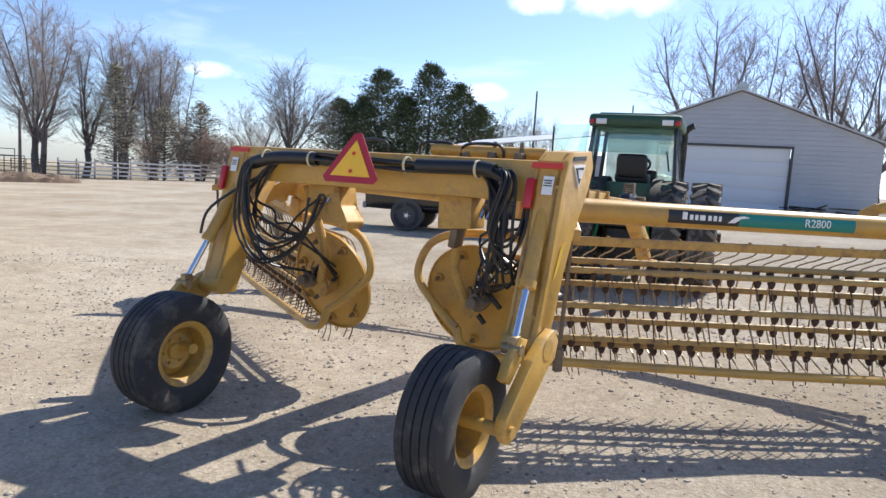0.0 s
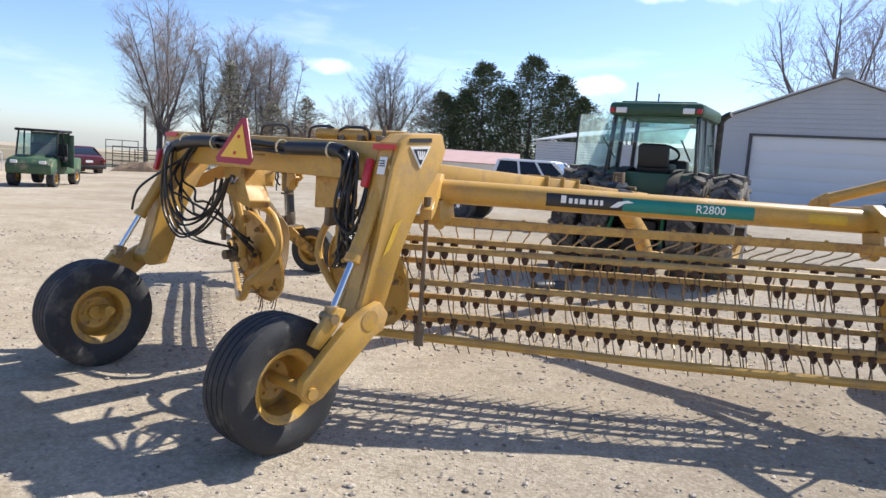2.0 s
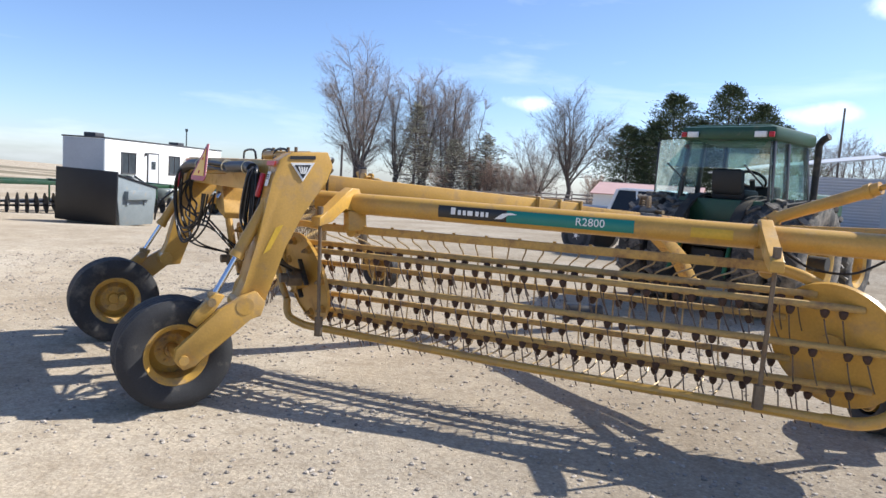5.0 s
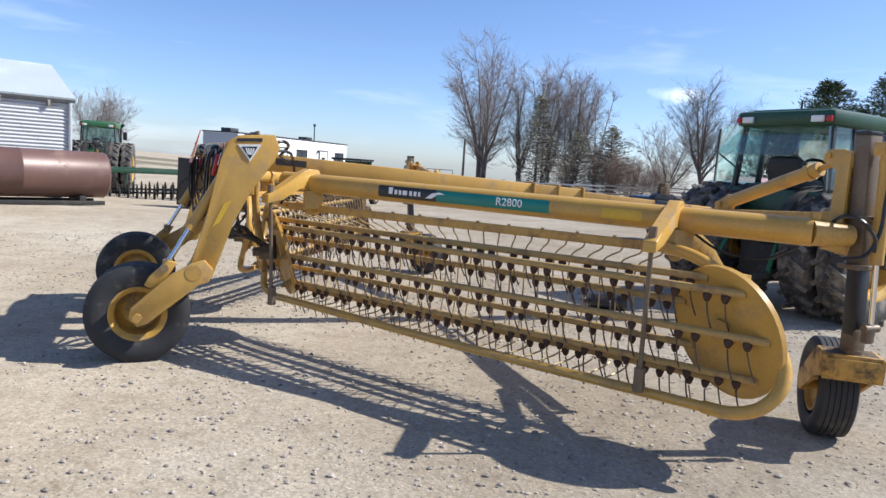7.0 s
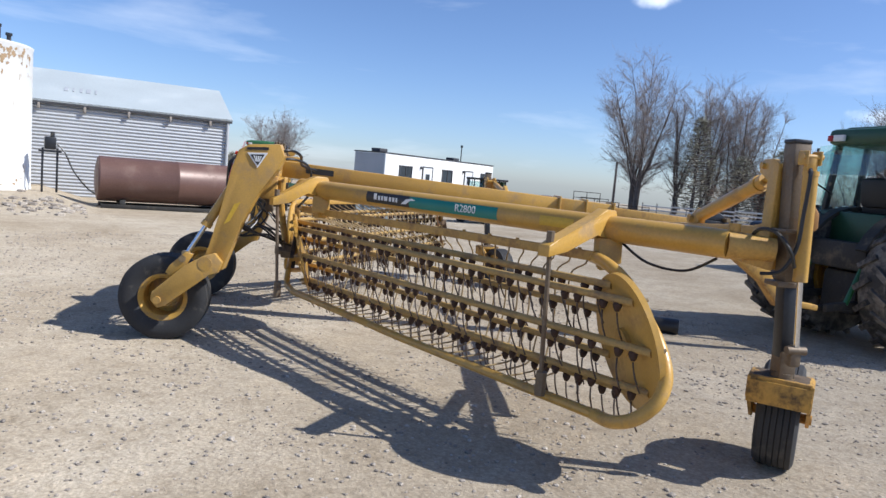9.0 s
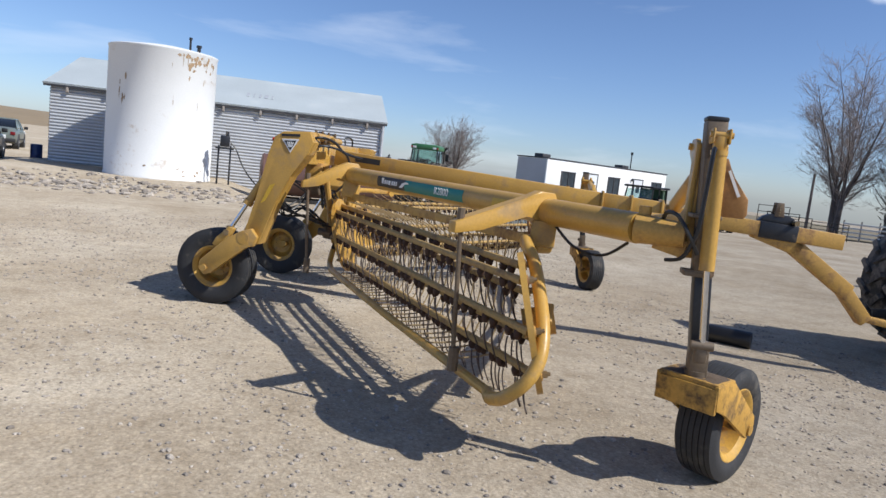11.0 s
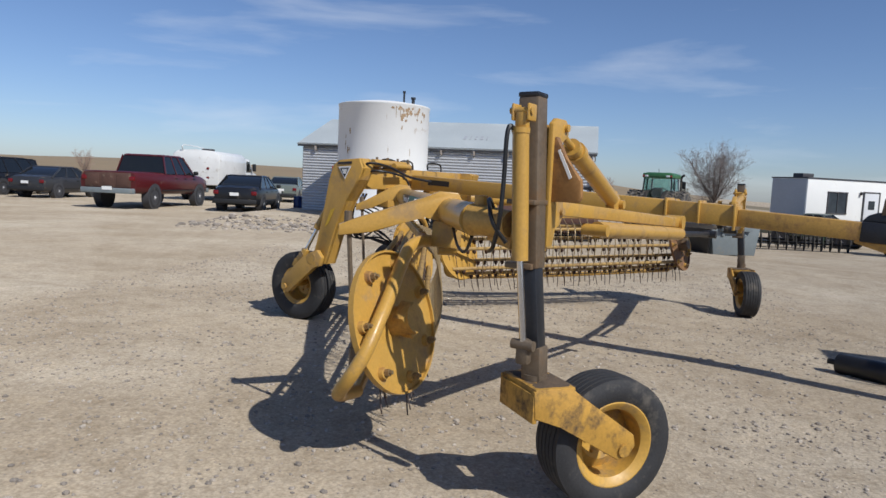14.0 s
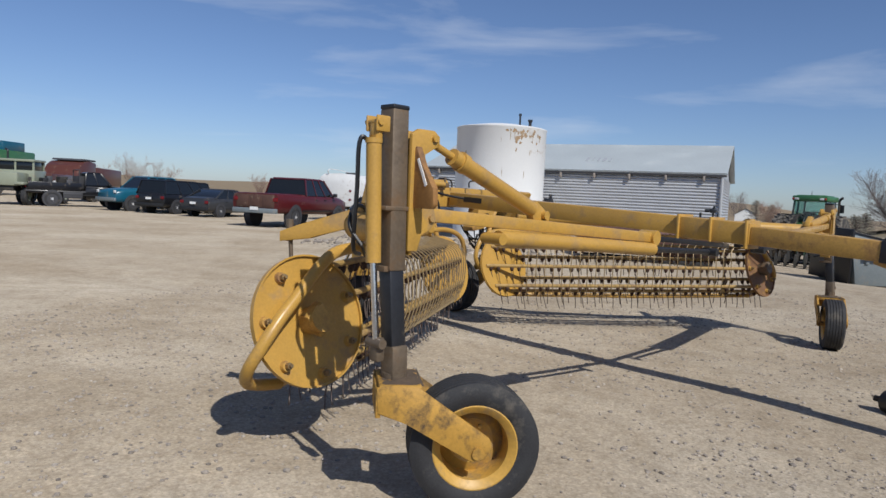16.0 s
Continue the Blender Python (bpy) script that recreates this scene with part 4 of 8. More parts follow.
def side_arm(s):
    """The round arm that carries a basket, its yokes, the post and the caster."""
    mir = lambda p: laid(s, p)
    flip = lambda p: Vector((s * p[0], p[1], p[2]))
    T0, T1 = Vector((0.60, 1.13, 1.332)), Vector((3.36, 3.58, 1.315))
    bm = bmesh.new()
    cyl(bm, mir(T0), mir(T1), 0.075, n=24)
    arm = part("side_arm", bm, M_YELLOW, rake, "round yellow boom tube")
    d = (T1 - T0).normalized()
    out = Vector((d.y, -d.x, 0))
    # hanger and yoke at both ends
    for c, tip in ((Vector((2.84, 3.10, 1.318)), Vector((3.20, 2.69, 1.24))), (Vector((0.80, 1.30, 1.331)), Vector((1.03, 0.98, 1.25)))):
        ahead = (tip - c)
        flat = Vector((ahead.x, ahead.y, 0))
        L = flat.length
        fl = flat.normalized()
        o, e = mir(c), (mir(c + fl) - mir(c))
        m = Matrix(((e.x, 0, -e.y, o.x), (e.y, 0, e.x, o.y), (0, 1, 0, o.z), (0, 0, 0, 1)))
        bm = bmesh.new()
        plate(bm, [(-0.10, 0.02), (-0.05, 0.105), (0.05, 0.11), (0.14, 0.07), (L * 0.9, -0.05), (L + 0.05, -0.09), (L + 0.05, -0.15), (L * 0.75, -0.125), (0.13, -0.03), (0.0, -0.07), (-0.08, -0.06)], 0.07, m, 0.006)
        part("yoke", bm, M_YELLOW, arm)
        bm = bmesh.new()
        h = mir(c + d * 0.03)
        beam(bm, h + Vector((0, 0, -0.06)), h + Vector((0.02 * s, 0.0, -0.20)), 0.10, 0.14, 0.01, up=(0, 1, 0))
        cyl(bm, h + Vector((0, 0, -0.205)) - mir(out) * 0.05, h + Vector((0, 0, -0.205)) + mir(out) * 0.05, 0.036, n=12)
        part("hanger", bm, M_YELLOW, arm)
        if s == -1 and c.x < 1:
            continue
        t = mir(tip)
        bm = bmesh.new()
        cyl(bm, t + Vector((0, 0, 0.05)), t + Vector((-0.04 * s, 0.04, -0.83)), 0.013, n=8)
        cyl(bm, t + Vector((0, 0, 0.06)), t + Vector((0, 0, -0.07)), 0.022, n=8)
        cyl(bm, t + Vector((-0.04 * s, 0.04, -0.70)), t + Vector((-0.04 * s, 0.04, -0.83)), 0.03, n=8)
        part("adjuster_rod", bm, M_STEEL, arm, "dull steel threaded adjuster rod")
    # decals along the outer face of the right arm
    if s == 1:
        def strip(u0, u1, mat, name, label, wide=0.085, lift=0.0765):
            bm = bmesh.new()
            n = 6
            rows = []
            for k in range(n + 1):
                a = radians(-32 + 64 * k / n) * wide / 0.085
                off = (out * math.cos(a) + Vector((0, 0, 1)) * math.sin(a)) * lift
                rows.append((bm.verts.new(T0.lerp(T1, u0) + off), bm.verts.new(T0.lerp(T1, u1) + off)))
            for a, b in zip(rows, rows[1:]):
                bm.faces.new((a[0], a[1], b[1], b[0]))
            return part(name, bm, mat, arm, label)
        u = lambda r: (r - T0.x) / (T1.x - T0.x)
        strip(u(1.305), u(1.66), M_BLACK, "decal", "black decal with pale lettering bars")
        strip(u(1.66), u(2.27), M_TEAL, "decal", "teal decal with white model number")
        strip(u(2.52), u(2.70), M_PALEYELLOW, "decal", "bright yellow decal", 0.06)
        sm = Matrix((d, Vector((0, 0, 1)), out)).transposed().to_4x4()

        def on_tube(r, z, lift):
            m = sm.copy()
            m.translation = T0.lerp(T1, u(r)) + out * lift + Vector((0, 0, z))
            return m
        for k, w in enumerate((0.030, 0.022, 0.020, 0.034, 0.022, 0.022, 0.018)):
            bm = bmesh.new()
            x = 1.372 + 1.15 * sum((0.030, 0.022, 0.020, 0.034, 0.022, 0.022, 0.018)[:k]) * 1.05
            plate(bm, [(0.002, -0.02), (w * 1.1, -0.02), (w * 1.1, 0.026 if k == 0 else 0.012), (0.002, 0.026 if k == 0 else 0.012)], 0.002, on_tube(x, 0.005, 0.0772))
            part("lettering_bar", bm, M_WHITE, arm)
        bm = bmesh.new()
        plate(bm, [(0.0, -0.022), (0.05, 0.016), (0.11, 0.026), (0.15, 0.016), (0.09, 0.008), (0.05, -0.02)], 0.002, on_tube(1.60, 0, 0.0785))
        part("decal_swoosh", bm, M_WHITE, arm)
        text_part("model_number", "R2800", 0.072, on_tube(2.066, 0.003, 0.079), M_WHITE, arm, 0.0012)
    # post: outer sleeve, inner tube, mast plates
    P = Vector((3.41, 3.86, 0))
    base = Vector((-0.01, 0.075, 0))
    lean = Vector((-0.02, -0.01, 0))
    bm = bmesh.new()
    beam(bm, mir(P + base * 0.4 + Vector((0, 0, 1.13))), mir(P + lean + Vector((0, 0, 1.85))), 0.094, 0.094, 0.010, up=(0, 1, 0))
    beam(bm, mir(P + Vector((0, 0, 1.40))), mir(P + Vector((0, 0, 1.42))), 0.14, 0.13, 0.004, up=(0, 1, 0))
    beam(bm, mir(P + Vector((0, 0, 1.13))), mir(P + Vector((0, 0, 1.155))), 0.125, 0.125, 0.004, up=(0, 1, 0))
    post = part("post", bm, M_STEEL, rake, "weathered brown steel caster post")
    bm = bmesh.new()
    beam(bm, mir(P + lean + Vector((0, 0, 1.845))), mir(P + lean + Vector((0, 0, 1.868))), 0.097, 0.097, 0.008, up=(0, 1, 0))
    part("post_cap", bm, M_DARKSTEEL, post)
    bm = bmesh.new()
    beam(bm, mir(P + base + Vector((0.0, 0, 0.66))), mir(P + base * 0.4 + Vector((0, 0, 1.14))), 0.08, 0.08, 0.008, up=(0, 1, 0))
    inner = part("inner_tube", bm, M_DARKSTEEL, post, "dark inner post tube")
    bm = bmesh.new()
    cyl(bm, mir(P + base + Vector((0, 0, 0.585))), mir(P + base + Vector((0, 0, 0.68))), 0.055, n=18)
    beam(bm, mir(P + base + Vector((0, 0, 0.635))), mir(P + base * 0.9 + Vector((0, 0, 0.80))), 0.088, 0.088, 0.008, up=(0, 1, 0))
    swivel = part("swivel", bm, M_STEEL, post)
    # the far post stands lower in its slide
    if s == -1:
        post.location.z = -0.20
        inner.location.z = swivel.location.z = 0.10
    # sleeve joint of arm and post
    bm = bmesh.new()
    cyl(bm, mir(T1 - d * 0.02), mir((3.41, 3.79, 1.31)), 0.074, 0.058, n=22)
    cyl(bm, mir((3.35, 3.60, 1.36)), mir((3.35, 3.60, 1.425)), 0.03, n=16)
    beam(bm, mir((3.36, 3.66, 1.27)), mir((3.40, 3.80, 1.24)), 0.03, 0.08, 0.004)
    part("knuckle", bm, M_YELLOW_WORN, arm, "worn yellow tapered swivel joint")
    # yellow mast plates on the inner side
    bm = bmesh.new()
    for f in (3.80, 3.92):
        o, e = mir((0, f, 0)), mir((1, f, 0)) - mir((0, f, 0))
        m = Matrix(((e.x, 0, -e.y, o.x), (e.y, 0, e.x, o.y), (0, 1, 0, 0), (0, 0, 0, 1)))
        plate(bm, [(3.35, 1.22), (3.35, 1.745), (3.31, 1.77), (3.215, 1.77), (3.18, 1.745), (3.18, 1.70), (3.22, 1.685), (3.272, 1.66), (3.272, 1.43), (3.20, 1.42), (3.18, 1.36), (3.22, 1.31), (3.272, 1.30), (3.29, 1.22)], 0.022, m, 0.004)
    for z in (1.735, 1.37):
        cyl(bm, mir((3.215, 3.775, z)), mir((3.215, 3.945, z)), 0.017, n=12)
    beam(bm, mir((3.32, 3.86, 1.20)), mir((3.32, 3.86, 1.73)), 0.11, 0.02, 0.004, up=(1, 0, 0))
    part("mast_plate", bm, M_YELLOW, post)
    # wing bracket on the front of the post, its shade and rust put into the paint
    if s == 1:
        bm = bmesh.new()
        o, e = mir((3.315, 0, 0)), mir((3.315, 1, 0)) - mir((3.315, 0, 0))
        plate(bm, [(3.905, 1.415), (3.905, 1.69), (3.945, 1.69), (3.98, 1.60), (4.06, 1.51), (4.065, 1.435), (4.05, 1.415)], 0.03, Matrix(((e.x, 0, e.y, o.x), (e.y, 0, -e.x, o.y), (0, 1, 0, 0), (0, 0, 0, 1))), 0.006)
        wing = part("wing_bracket", bm, M_WING, post, "yellow wing bracket browned by rust and painted-in shade")
        bm = bmesh.new()
        plate(bm, [(3.95, 1.63), (3.96, 1.638), (4.02, 1.52), (4.008, 1.512)], 0.004, Matrix(((e.x, 0, e.y, o.x + 0.017 * e.y), (e.y, 0, -e.x, o.y - 0.017 * e.x), (0, 1, 0, 0), (0, 0, 0, 1))))
        part("sticker", bm, M_WHITE, wing, "narrow white sticker strip")
    # lift cylinder on the outer side
    q = P + Vector((0.100, 0.0, 0))
    bm = bmesh.new()
    cyl(bm, mir(q + base * 0.35 + Vector((0, 0, 1.17))), mir(q + Vector((0, 0, 1.70))), 0.0345, n=20)
    cyl(bm, mir(q + Vector((0, 0, 1.69))), mir(q + Vector((0, 0, 1.712))), 0.038, n=20)
    box(bm, mir(q + Vector((-0.01, 0, 1.745))), (0.045, 0.06, 0.10), None, 0.018)
    for fy in (-0.035, 0.035):
        box(bm, mir(q + Vector((-0.02, fy, 1.775))), (0.075, 0.012, 0.07), None, 0.006)
    cyl(bm, mir(q + Vector((0, -0.05, 1.78))), mir(q + Vector((0, 0.05, 1.78))), 0.014, n=12)
    cy = part("lift_cylinder", bm, M_YELLOW, post)
    bm = bmesh.new()
    cyl(bm, mir(q + base * 0.8 + Vector((0, 0, 0.83))), mir(q + base * 0.35 + Vector((0, 0, 1.18))), 0.015, n=14)
    part("piston_rod", bm, M_CHROME, cy, "bright chromed piston rod")
    bm = bmesh.new()
    box(bm, mir(q + base * 0.8 + Vector((-0.01, 0, 0.79))), (0.05, 0.06, 0.11), None, 0.015)
    cyl(bm, mir(q + base * 0.8 + Vector((0, -0.05, 0.82))), mir(q + base * 0.8 + Vector((0, 0.05, 0.82))), 0.022, n=12)
    part("clevis", bm, M_STEEL, cy)
    bm = bmesh.new()
    sweep(bm, [mir(q + Vector((0.02, -0.03, 1.24))), mir(q + Vector((0.05, -0.08, 1.32))), mir(q + Vector((0.0, -0.13, 1.40))), mir(q + Vector((-0.08, -0.17, 1.41))), mir(q + Vector((-0.14, -0.18, 1.36)))], 0.010, 6)
    part("hydraulic_hose", bm, M_HOSE, cy)
    bm = bmesh.new()
    sweep(bm, [mir(q + Vector((0.02, -0.02, 1.70))), mir(q + Vector((0.042, -0.03, 1.715))), mir(q + Vector((0.054, -0.035, 1.66))), mir(q + Vector((0.05, -0.04, 1.50))), mir(q + Vector((0.05, -0.05, 1.34))), mir(q + Vector((0.02, -0.09, 1.22))), mir(q + Vector((-0.06, -0.15, 1.19)))], 0.010, 6)
    part("hydraulic_hose", bm, M_HOSE, cy)
    bm = bmesh.new()
    a, b2 = T0.lerp(T1, 0.84), T0.lerp(T1, 0.985)
    sweep(bm, [mir(a + Vector((0, 0, -0.075))), mir(a.lerp(b2, 0.3) + Vector((0, 0, -0.16))), mir(a.lerp(b2, 0.7) + Vector((0, 0, -0.17))), mir(b2 + Vector((0, 0, -0.08)))], 0.008, 6)
    part("hydraulic_hose", bm, M_HOSE, arm)
    # fold arm and cylinder towards the tongue
    bm = bmesh.new()
    beam(bm, mir((3.20, 3.86, 1.385)), flip((1.20, 3.93, 1.275)), 0.085, 0.065, 0.008)
    cyl(bm, flip((1.22, 3.87, 1.275)), flip((1.22, 3.99, 1.275)), 0.05, n=14)
    fa = part("fold_arm", bm, M_YELLOW, rake)
    bm = bmesh.new()
    cyl(bm, mir((2.74, 3.93, 1.275)), flip((1.24, 3.97, 1.20)), 0.042, n=16)
    cyl(bm, mir((2.78, 3.87, 1.275)), mir((2.78, 4.0, 1.275)), 0.03, n=12)
    part("fold_cylinder", bm, M_YELLOW, fa)
    bm = bmesh.new()
    cyl(bm, flip((1.24, 3.97, 1.20)), flip((0.45, 4.0, 1.17)), 0.02, n=10)
    beam(bm, flip((1.2, 3.93, 1.27)), flip((0.10, 3.97, 1.21)), 0.05, 0.035, 0.004)
    cyl(bm, flip((0.45, 3.95, 1.17)), flip((0.45, 4.06, 1.17)), 0.03, n=10)
    part("fold_rod", bm, M_DARKSTEEL, fa, "dark steel telescoping rods")
    bm = bmesh.new()
    high = 0.0 if s == 1 else 0.18
    cyl(bm, mir((3.07, 3.90, 1.665 - high)), mir((2.42, 3.88, 1.43 - high * 0.2)), 0.042, n=16)
    cyl(bm, mir((3.19, 3.90, 1.71 - high)), mir((3.05, 3.90, 1.658 - high)), 0.018, n=12)
    cyl(bm, mir((3.02, 3.90, 1.648 - high * 0.95)), mir((2.98, 3.90, 1.633 - high * 0.92)), 0.05, n=16)
    o, e = mir((0, 3.88, 0)), mir((1, 3.88, 0)) - mir((0, 3.88, 0))
    brace_m = Matrix(((e.x, 0, -e.y, o.x), (e.y, 0, e.x, o.y), (0, 1, 0, 0), (0, 0, 0, 1)))
    plate(bm, [(2.46, 1.46), (2.40, 1.475), (2.30, 1.41), (2.28, 1.36), (2.42, 1.36)], 0.05, brace_m, 0.006)
    cyl(bm, mir((2.34, 3.83, 1.40)), mir((2.34, 3.93, 1.40)), 0.024, n=12)
    part("brace_cylinder", bm, M_YELLOW, fa)
    return post, mir(P + base)


def caster(post, pivot, ang, r=0.30, side=1, ground=0.0):
    """Fork and wheel under a post; ang: the way from pivot to axle, in degrees in the rake's plan."""
    p = Vector((math.cos(radians(ang)), math.sin(radians(ang)), 0))
    a = Vector((p.y, -p.x, 0)) * side
    c = Vector((pivot.x, pivot.y, 0)) + p * 0.37 + Vector((0, 0, r + ground))
    top = Vector((pivot.x, pivot.y, 0.575 + ground))
    rot = Matrix((p, a, Vector((0, 0, 1)))).transposed()
    bm = bmesh.new()
    box(bm, top + p * 0.02, (0.19, 0.30, 0.045), rot, 0.008)
    box(bm, top - p * 0.075 + Vector((0, 0, -0.06)), (0.022, 0.30, 0.12), rot, 0.004)
    m = Matrix.Translation(Vector((pivot.x, pivot.y, ground + 0.005))) @ Matrix((p, Vector((0, 0, 1)), a)).transposed().to_4x4()
    for q in (1, -1):
        mm = m @ Matrix.Translation((0, 0, q * 0.145))
        plate(bm, [(-0.085, 0.585), (0.10, 0.585), (0.16, 0.54), (0.42, 0.36), (0.43, 0.31), (0.40, 0.265), (0.34, 0.255), (0.05, 0.43), (-0.075, 0.47)], 0.02, mm, 0.004)
    cyl(bm, c - a * 0.15, c + a * 0.165, 0.028, n=14)
    fork = part("caster_fork", bm, M_FORK, rake, "scuffed yellow caster fork")
    bm = bmesh.new()
    rows = []
    for i in range(9):
        row = []
        for j in range(13):
            x, y = -0.07 + 0.19 * i / 8, -0.142 + 0.284 * j / 12
            edge = min(1, 3.2 * min(i, 8 - i) / 8, 4.0 * min(j, 12 - j) / 12)
            row.append(bm.verts.new(top + p * x + a * y + Vector((0, 0, 0.0205 + edge * (0.010 + 0.016 * noise.noise(Vector((x * 22, y * 22, 3.1))))))))
        rows.append(row)
    for q0, q1 in zip(rows, rows[1:]):
        for j in range(12):
            bm.faces.new((q0[j], q1[j], q1[j + 1], q0[j + 1]))
    part("caked_mud", bm, M_MUD, fork, "dried dark mud caked on top")
    w = wheel(rake, c, a, r, 0.215, 0.19, ribs=6, dish=0.62)
    return w


post_r, P_R = side_arm(1)
post_l, P_L = side_arm(-1)
caster(post_r, P_R, 144.4, side=1, ground=0.058)
caster(post_l, P_L, 24, side=1, ground=-0.10)

# ---------------- more materials ----------------
M_CORR = material("weathered galvanised sheet", (0.50, 0.51, 0.525), 0.45, 0.2, 0.12, 1.2, 25, 0.1, (0.30, 0.27, 0.24), 0.1, 1.5)
M_ROOF = material("pale galvanised roof", (0.47, 0.51, 0.51), 0.5, 0.1, 0.10, 0.8, 20, 0.1, (0.55, 0.57, 0.56), 0.15, 0.8)
M_SIDING = material("grey painted siding", (0.40, 0.415, 0.44), 0.6, 0, 0.10, 0.8, 20, 0.1)
M_SIDING_LIGHT = material("pale grey siding", (0.46, 0.475, 0.50), 0.6, 0, 0.10, 0.8, 20, 0.1)
M_DOORWHITE = material("white overhead door", (0.62, 0.635, 0.655), 0.55, 0, 0.05, 0.7, 20, 0.05)
M_TRIMDARK = material("dark trim", (0.05, 0.05, 0.055), 0.6)
M_WALLWHITE = material("white painted panel", (0.80, 0.80, 0.77), 0.5, 0, 0.05, 1.0, 30, 0.05, (0.6, 0.56, 0.5), 0.05, 2.0)
M_TANKWHITE = material("white tank paint with rust runs", (0.80, 0.80, 0.78), 0.5, 0, 0.05, 1.0, 30, 0.08, (0.40, 0.27, 0.13), 0.10, 1.3)
M_RUSTTANK = material("faded red-brown tank paint", (0.15, 0.082, 0.064), 0.42, 0.1, 0.22, 1.5, 30, 0.12, (0.21, 0.135, 0.105), 0.25, 1.6)
M_REDROOF = material("faded red roof", (0.47, 0.31, 0.29), 0.7, 0, 0.12, 1.0, 20, 0.1)
M_GREEN = material("green machine paint", (0.022, 0.115, 0.035), 0.35, 0, 0.15, 4, 40, 0.08, (0.12, 0.11, 0.07), 0.18, 3.0)
M_GREENDARK = material("sun-dulled dark green paint", (0.018, 0.062, 0.030), 0.45, 0, 0.2, 4, 40, 0.08, (0.12, 0.115, 0.08), 0.22, 3.0)
M_GREENLIGHT = material("bright green paint", (0.045, 0.15, 0.055), 0.35, 0, 0.12, 4, 40, 0.08, DUST, 0.12, 3.0)
M_IRON = material("grimy cast iron", (0.035, 0.033, 0.03), 0.7, 0.2, 0.3, 6, 50, 0.25, (0.16, 0.13, 0.09), 0.25, 4.0)
M_SEAT = material("black vinyl seat", (0.015, 0.015, 0.016), 0.6)
M_TYREDARK = material("dusty tractor tyre", (0.045, 0.043, 0.041), 0.85, 0, 0.25, 5, 60, 0.3, (0.24, 0.21, 0.17), 0.55, 4.0)
M_GLASS = glass_material("tinted cab glass", (0.80, 0.93, 0.90))
M_CARGLASS = material("dark car glass", (0.012, 0.014, 0.016), 0.06, 0, 0.05, 5, 50, 0.0)
M_WINDOW = material("window pane", (0.05, 0.06, 0.07), 0.05, 0, 0.3, 1.2, 4, 0.0)
M_BARK = material("grey-brown bark", (0.125, 0.105, 0.095), 0.9, 0, 0.25, 3, 30, 0.4)
M_TWIG = material("bare twig bark", (0.25, 0.21, 0.19), 0.9, 0, 0.25, 3, 30, 0.2)
M_TWIG_RED = material("reddish scrub twigs", (0.36, 0.25, 0.19), 0.9, 0, 0.25, 3, 30, 0.2)
M_NEEDLE = material("dark pine needles", (0.09, 0.118, 0.056), 0.85, 0, 0.45, 0.8, 6, 0.0)
M_NEEDLE_DRY = material("dull spruce needles", (0.30, 0.285, 0.22), 0.85, 0, 0.45, 0.8, 6, 0.0)
M_FIELD = material("dry stubble field", (0.27, 0.20, 0.115), 0.95, 0, 0.15, 0.01, 0.3, 0.0)
M_GRASS = material("dry brown grassland", (0.185, 0.15, 0.088), 0.95, 0, 0.3, 0.3, 6, 0.0)
M_BRUSH = material("dead brush and soil", (0.15, 0.105, 0.07), 0.95, 0, 0.4, 2.0, 20, 0.5)
M_WOODGREY = material("weathered fence timber", (0.33, 0.29, 0.25), 0.85, 0, 0.2, 4, 40, 0.2)
M_PIPEWHITE = material("pale galvanised pipe", (0.55, 0.56, 0.56), 0.5, 0.4, 0.12, 4, 40, 0.1)
M_RIMSILVER = material("silver alloy rim", (0.75, 0.75, 0.76), 0.35, 0.25, 0.1, 6, 50, 0.05)
M_TAIL = material("red tail lamp", (0.16, 0.008, 0.01), 0.2)
M_LAMP = material("clear lamp lens", (0.7, 0.7, 0.68), 0.15)
M_ROOFBLACK = material("black sheet metal", (0.012, 0.012, 0.014), 0.45, 0.2, 0.2, 3, 30, 0.1)
M_DUMPGREY = material("grey-green dumpster paint", (0.20, 0.23, 0.24), 0.5, 0.1, 0.15, 3, 30, 0.1, DUST, 0.15, 3.0)


def car_paint(name, color):
    return material(name, color, 0.28, 0.0, 0.08, 2, 40, 0.02, DUST, 0.12, 2.5)


P_MAROON = car_paint("maroon car paint", (0.085, 0.012, 0.014))
P_BLACK = car_paint("black car paint", (0.012, 0.012, 0.014))
P_CHAR = car_paint("charcoal car paint", (0.035, 0.036, 0.04))
P_BLUE = car_paint("teal blue car paint", (0.012, 0.10, 0.16))
P_WHITE = car_paint("white car paint", (0.75, 0.75, 0.73))
P_OLIVE = car_paint("pale army green paint", (0.28, 0.30, 0.22))
P_GREYGREEN = car_paint("grey-green car paint", (0.15, 0.17, 0.15))
P_RUST = car_paint("rusty red machine paint", (0.10, 0.035, 0.025))


def gh(x, y):
    """The yard's height: level round the rake, falling away beyond the corral fence, rising to the barn."""
    w = min(1, max(0, (y - 4) / 10)) * min(1, max(0, (math.hypot(x, y - 4) - 7) / 8))
    w = w * w * (3 - 2 * w)
    bank = min(1, max(0, (-10.2 - x) / 2.2)) * min(1, max(0, (x + 20) / 2)) * min(1, max(0, (y + 4.6) / 1.2)) * min(1, max(0, (3.5 - y) / 1.0))
    r, turn = math.hypot(x, y), math.degrees(math.atan2(y, x))
    side = min(1, max(0, (turn - 92) / 16)) * min(1, max(0, (168 - turn) / 14))
    fall = 0.018 * max(0, r - 50) * side
    return max(-0.7, min(0.55, 0.0293 * x + 0.0067 * y)) * w + 0.28 * bank * bank * (3 - 2 * bank) - fall


gr = bpy.data.objects["ground"]
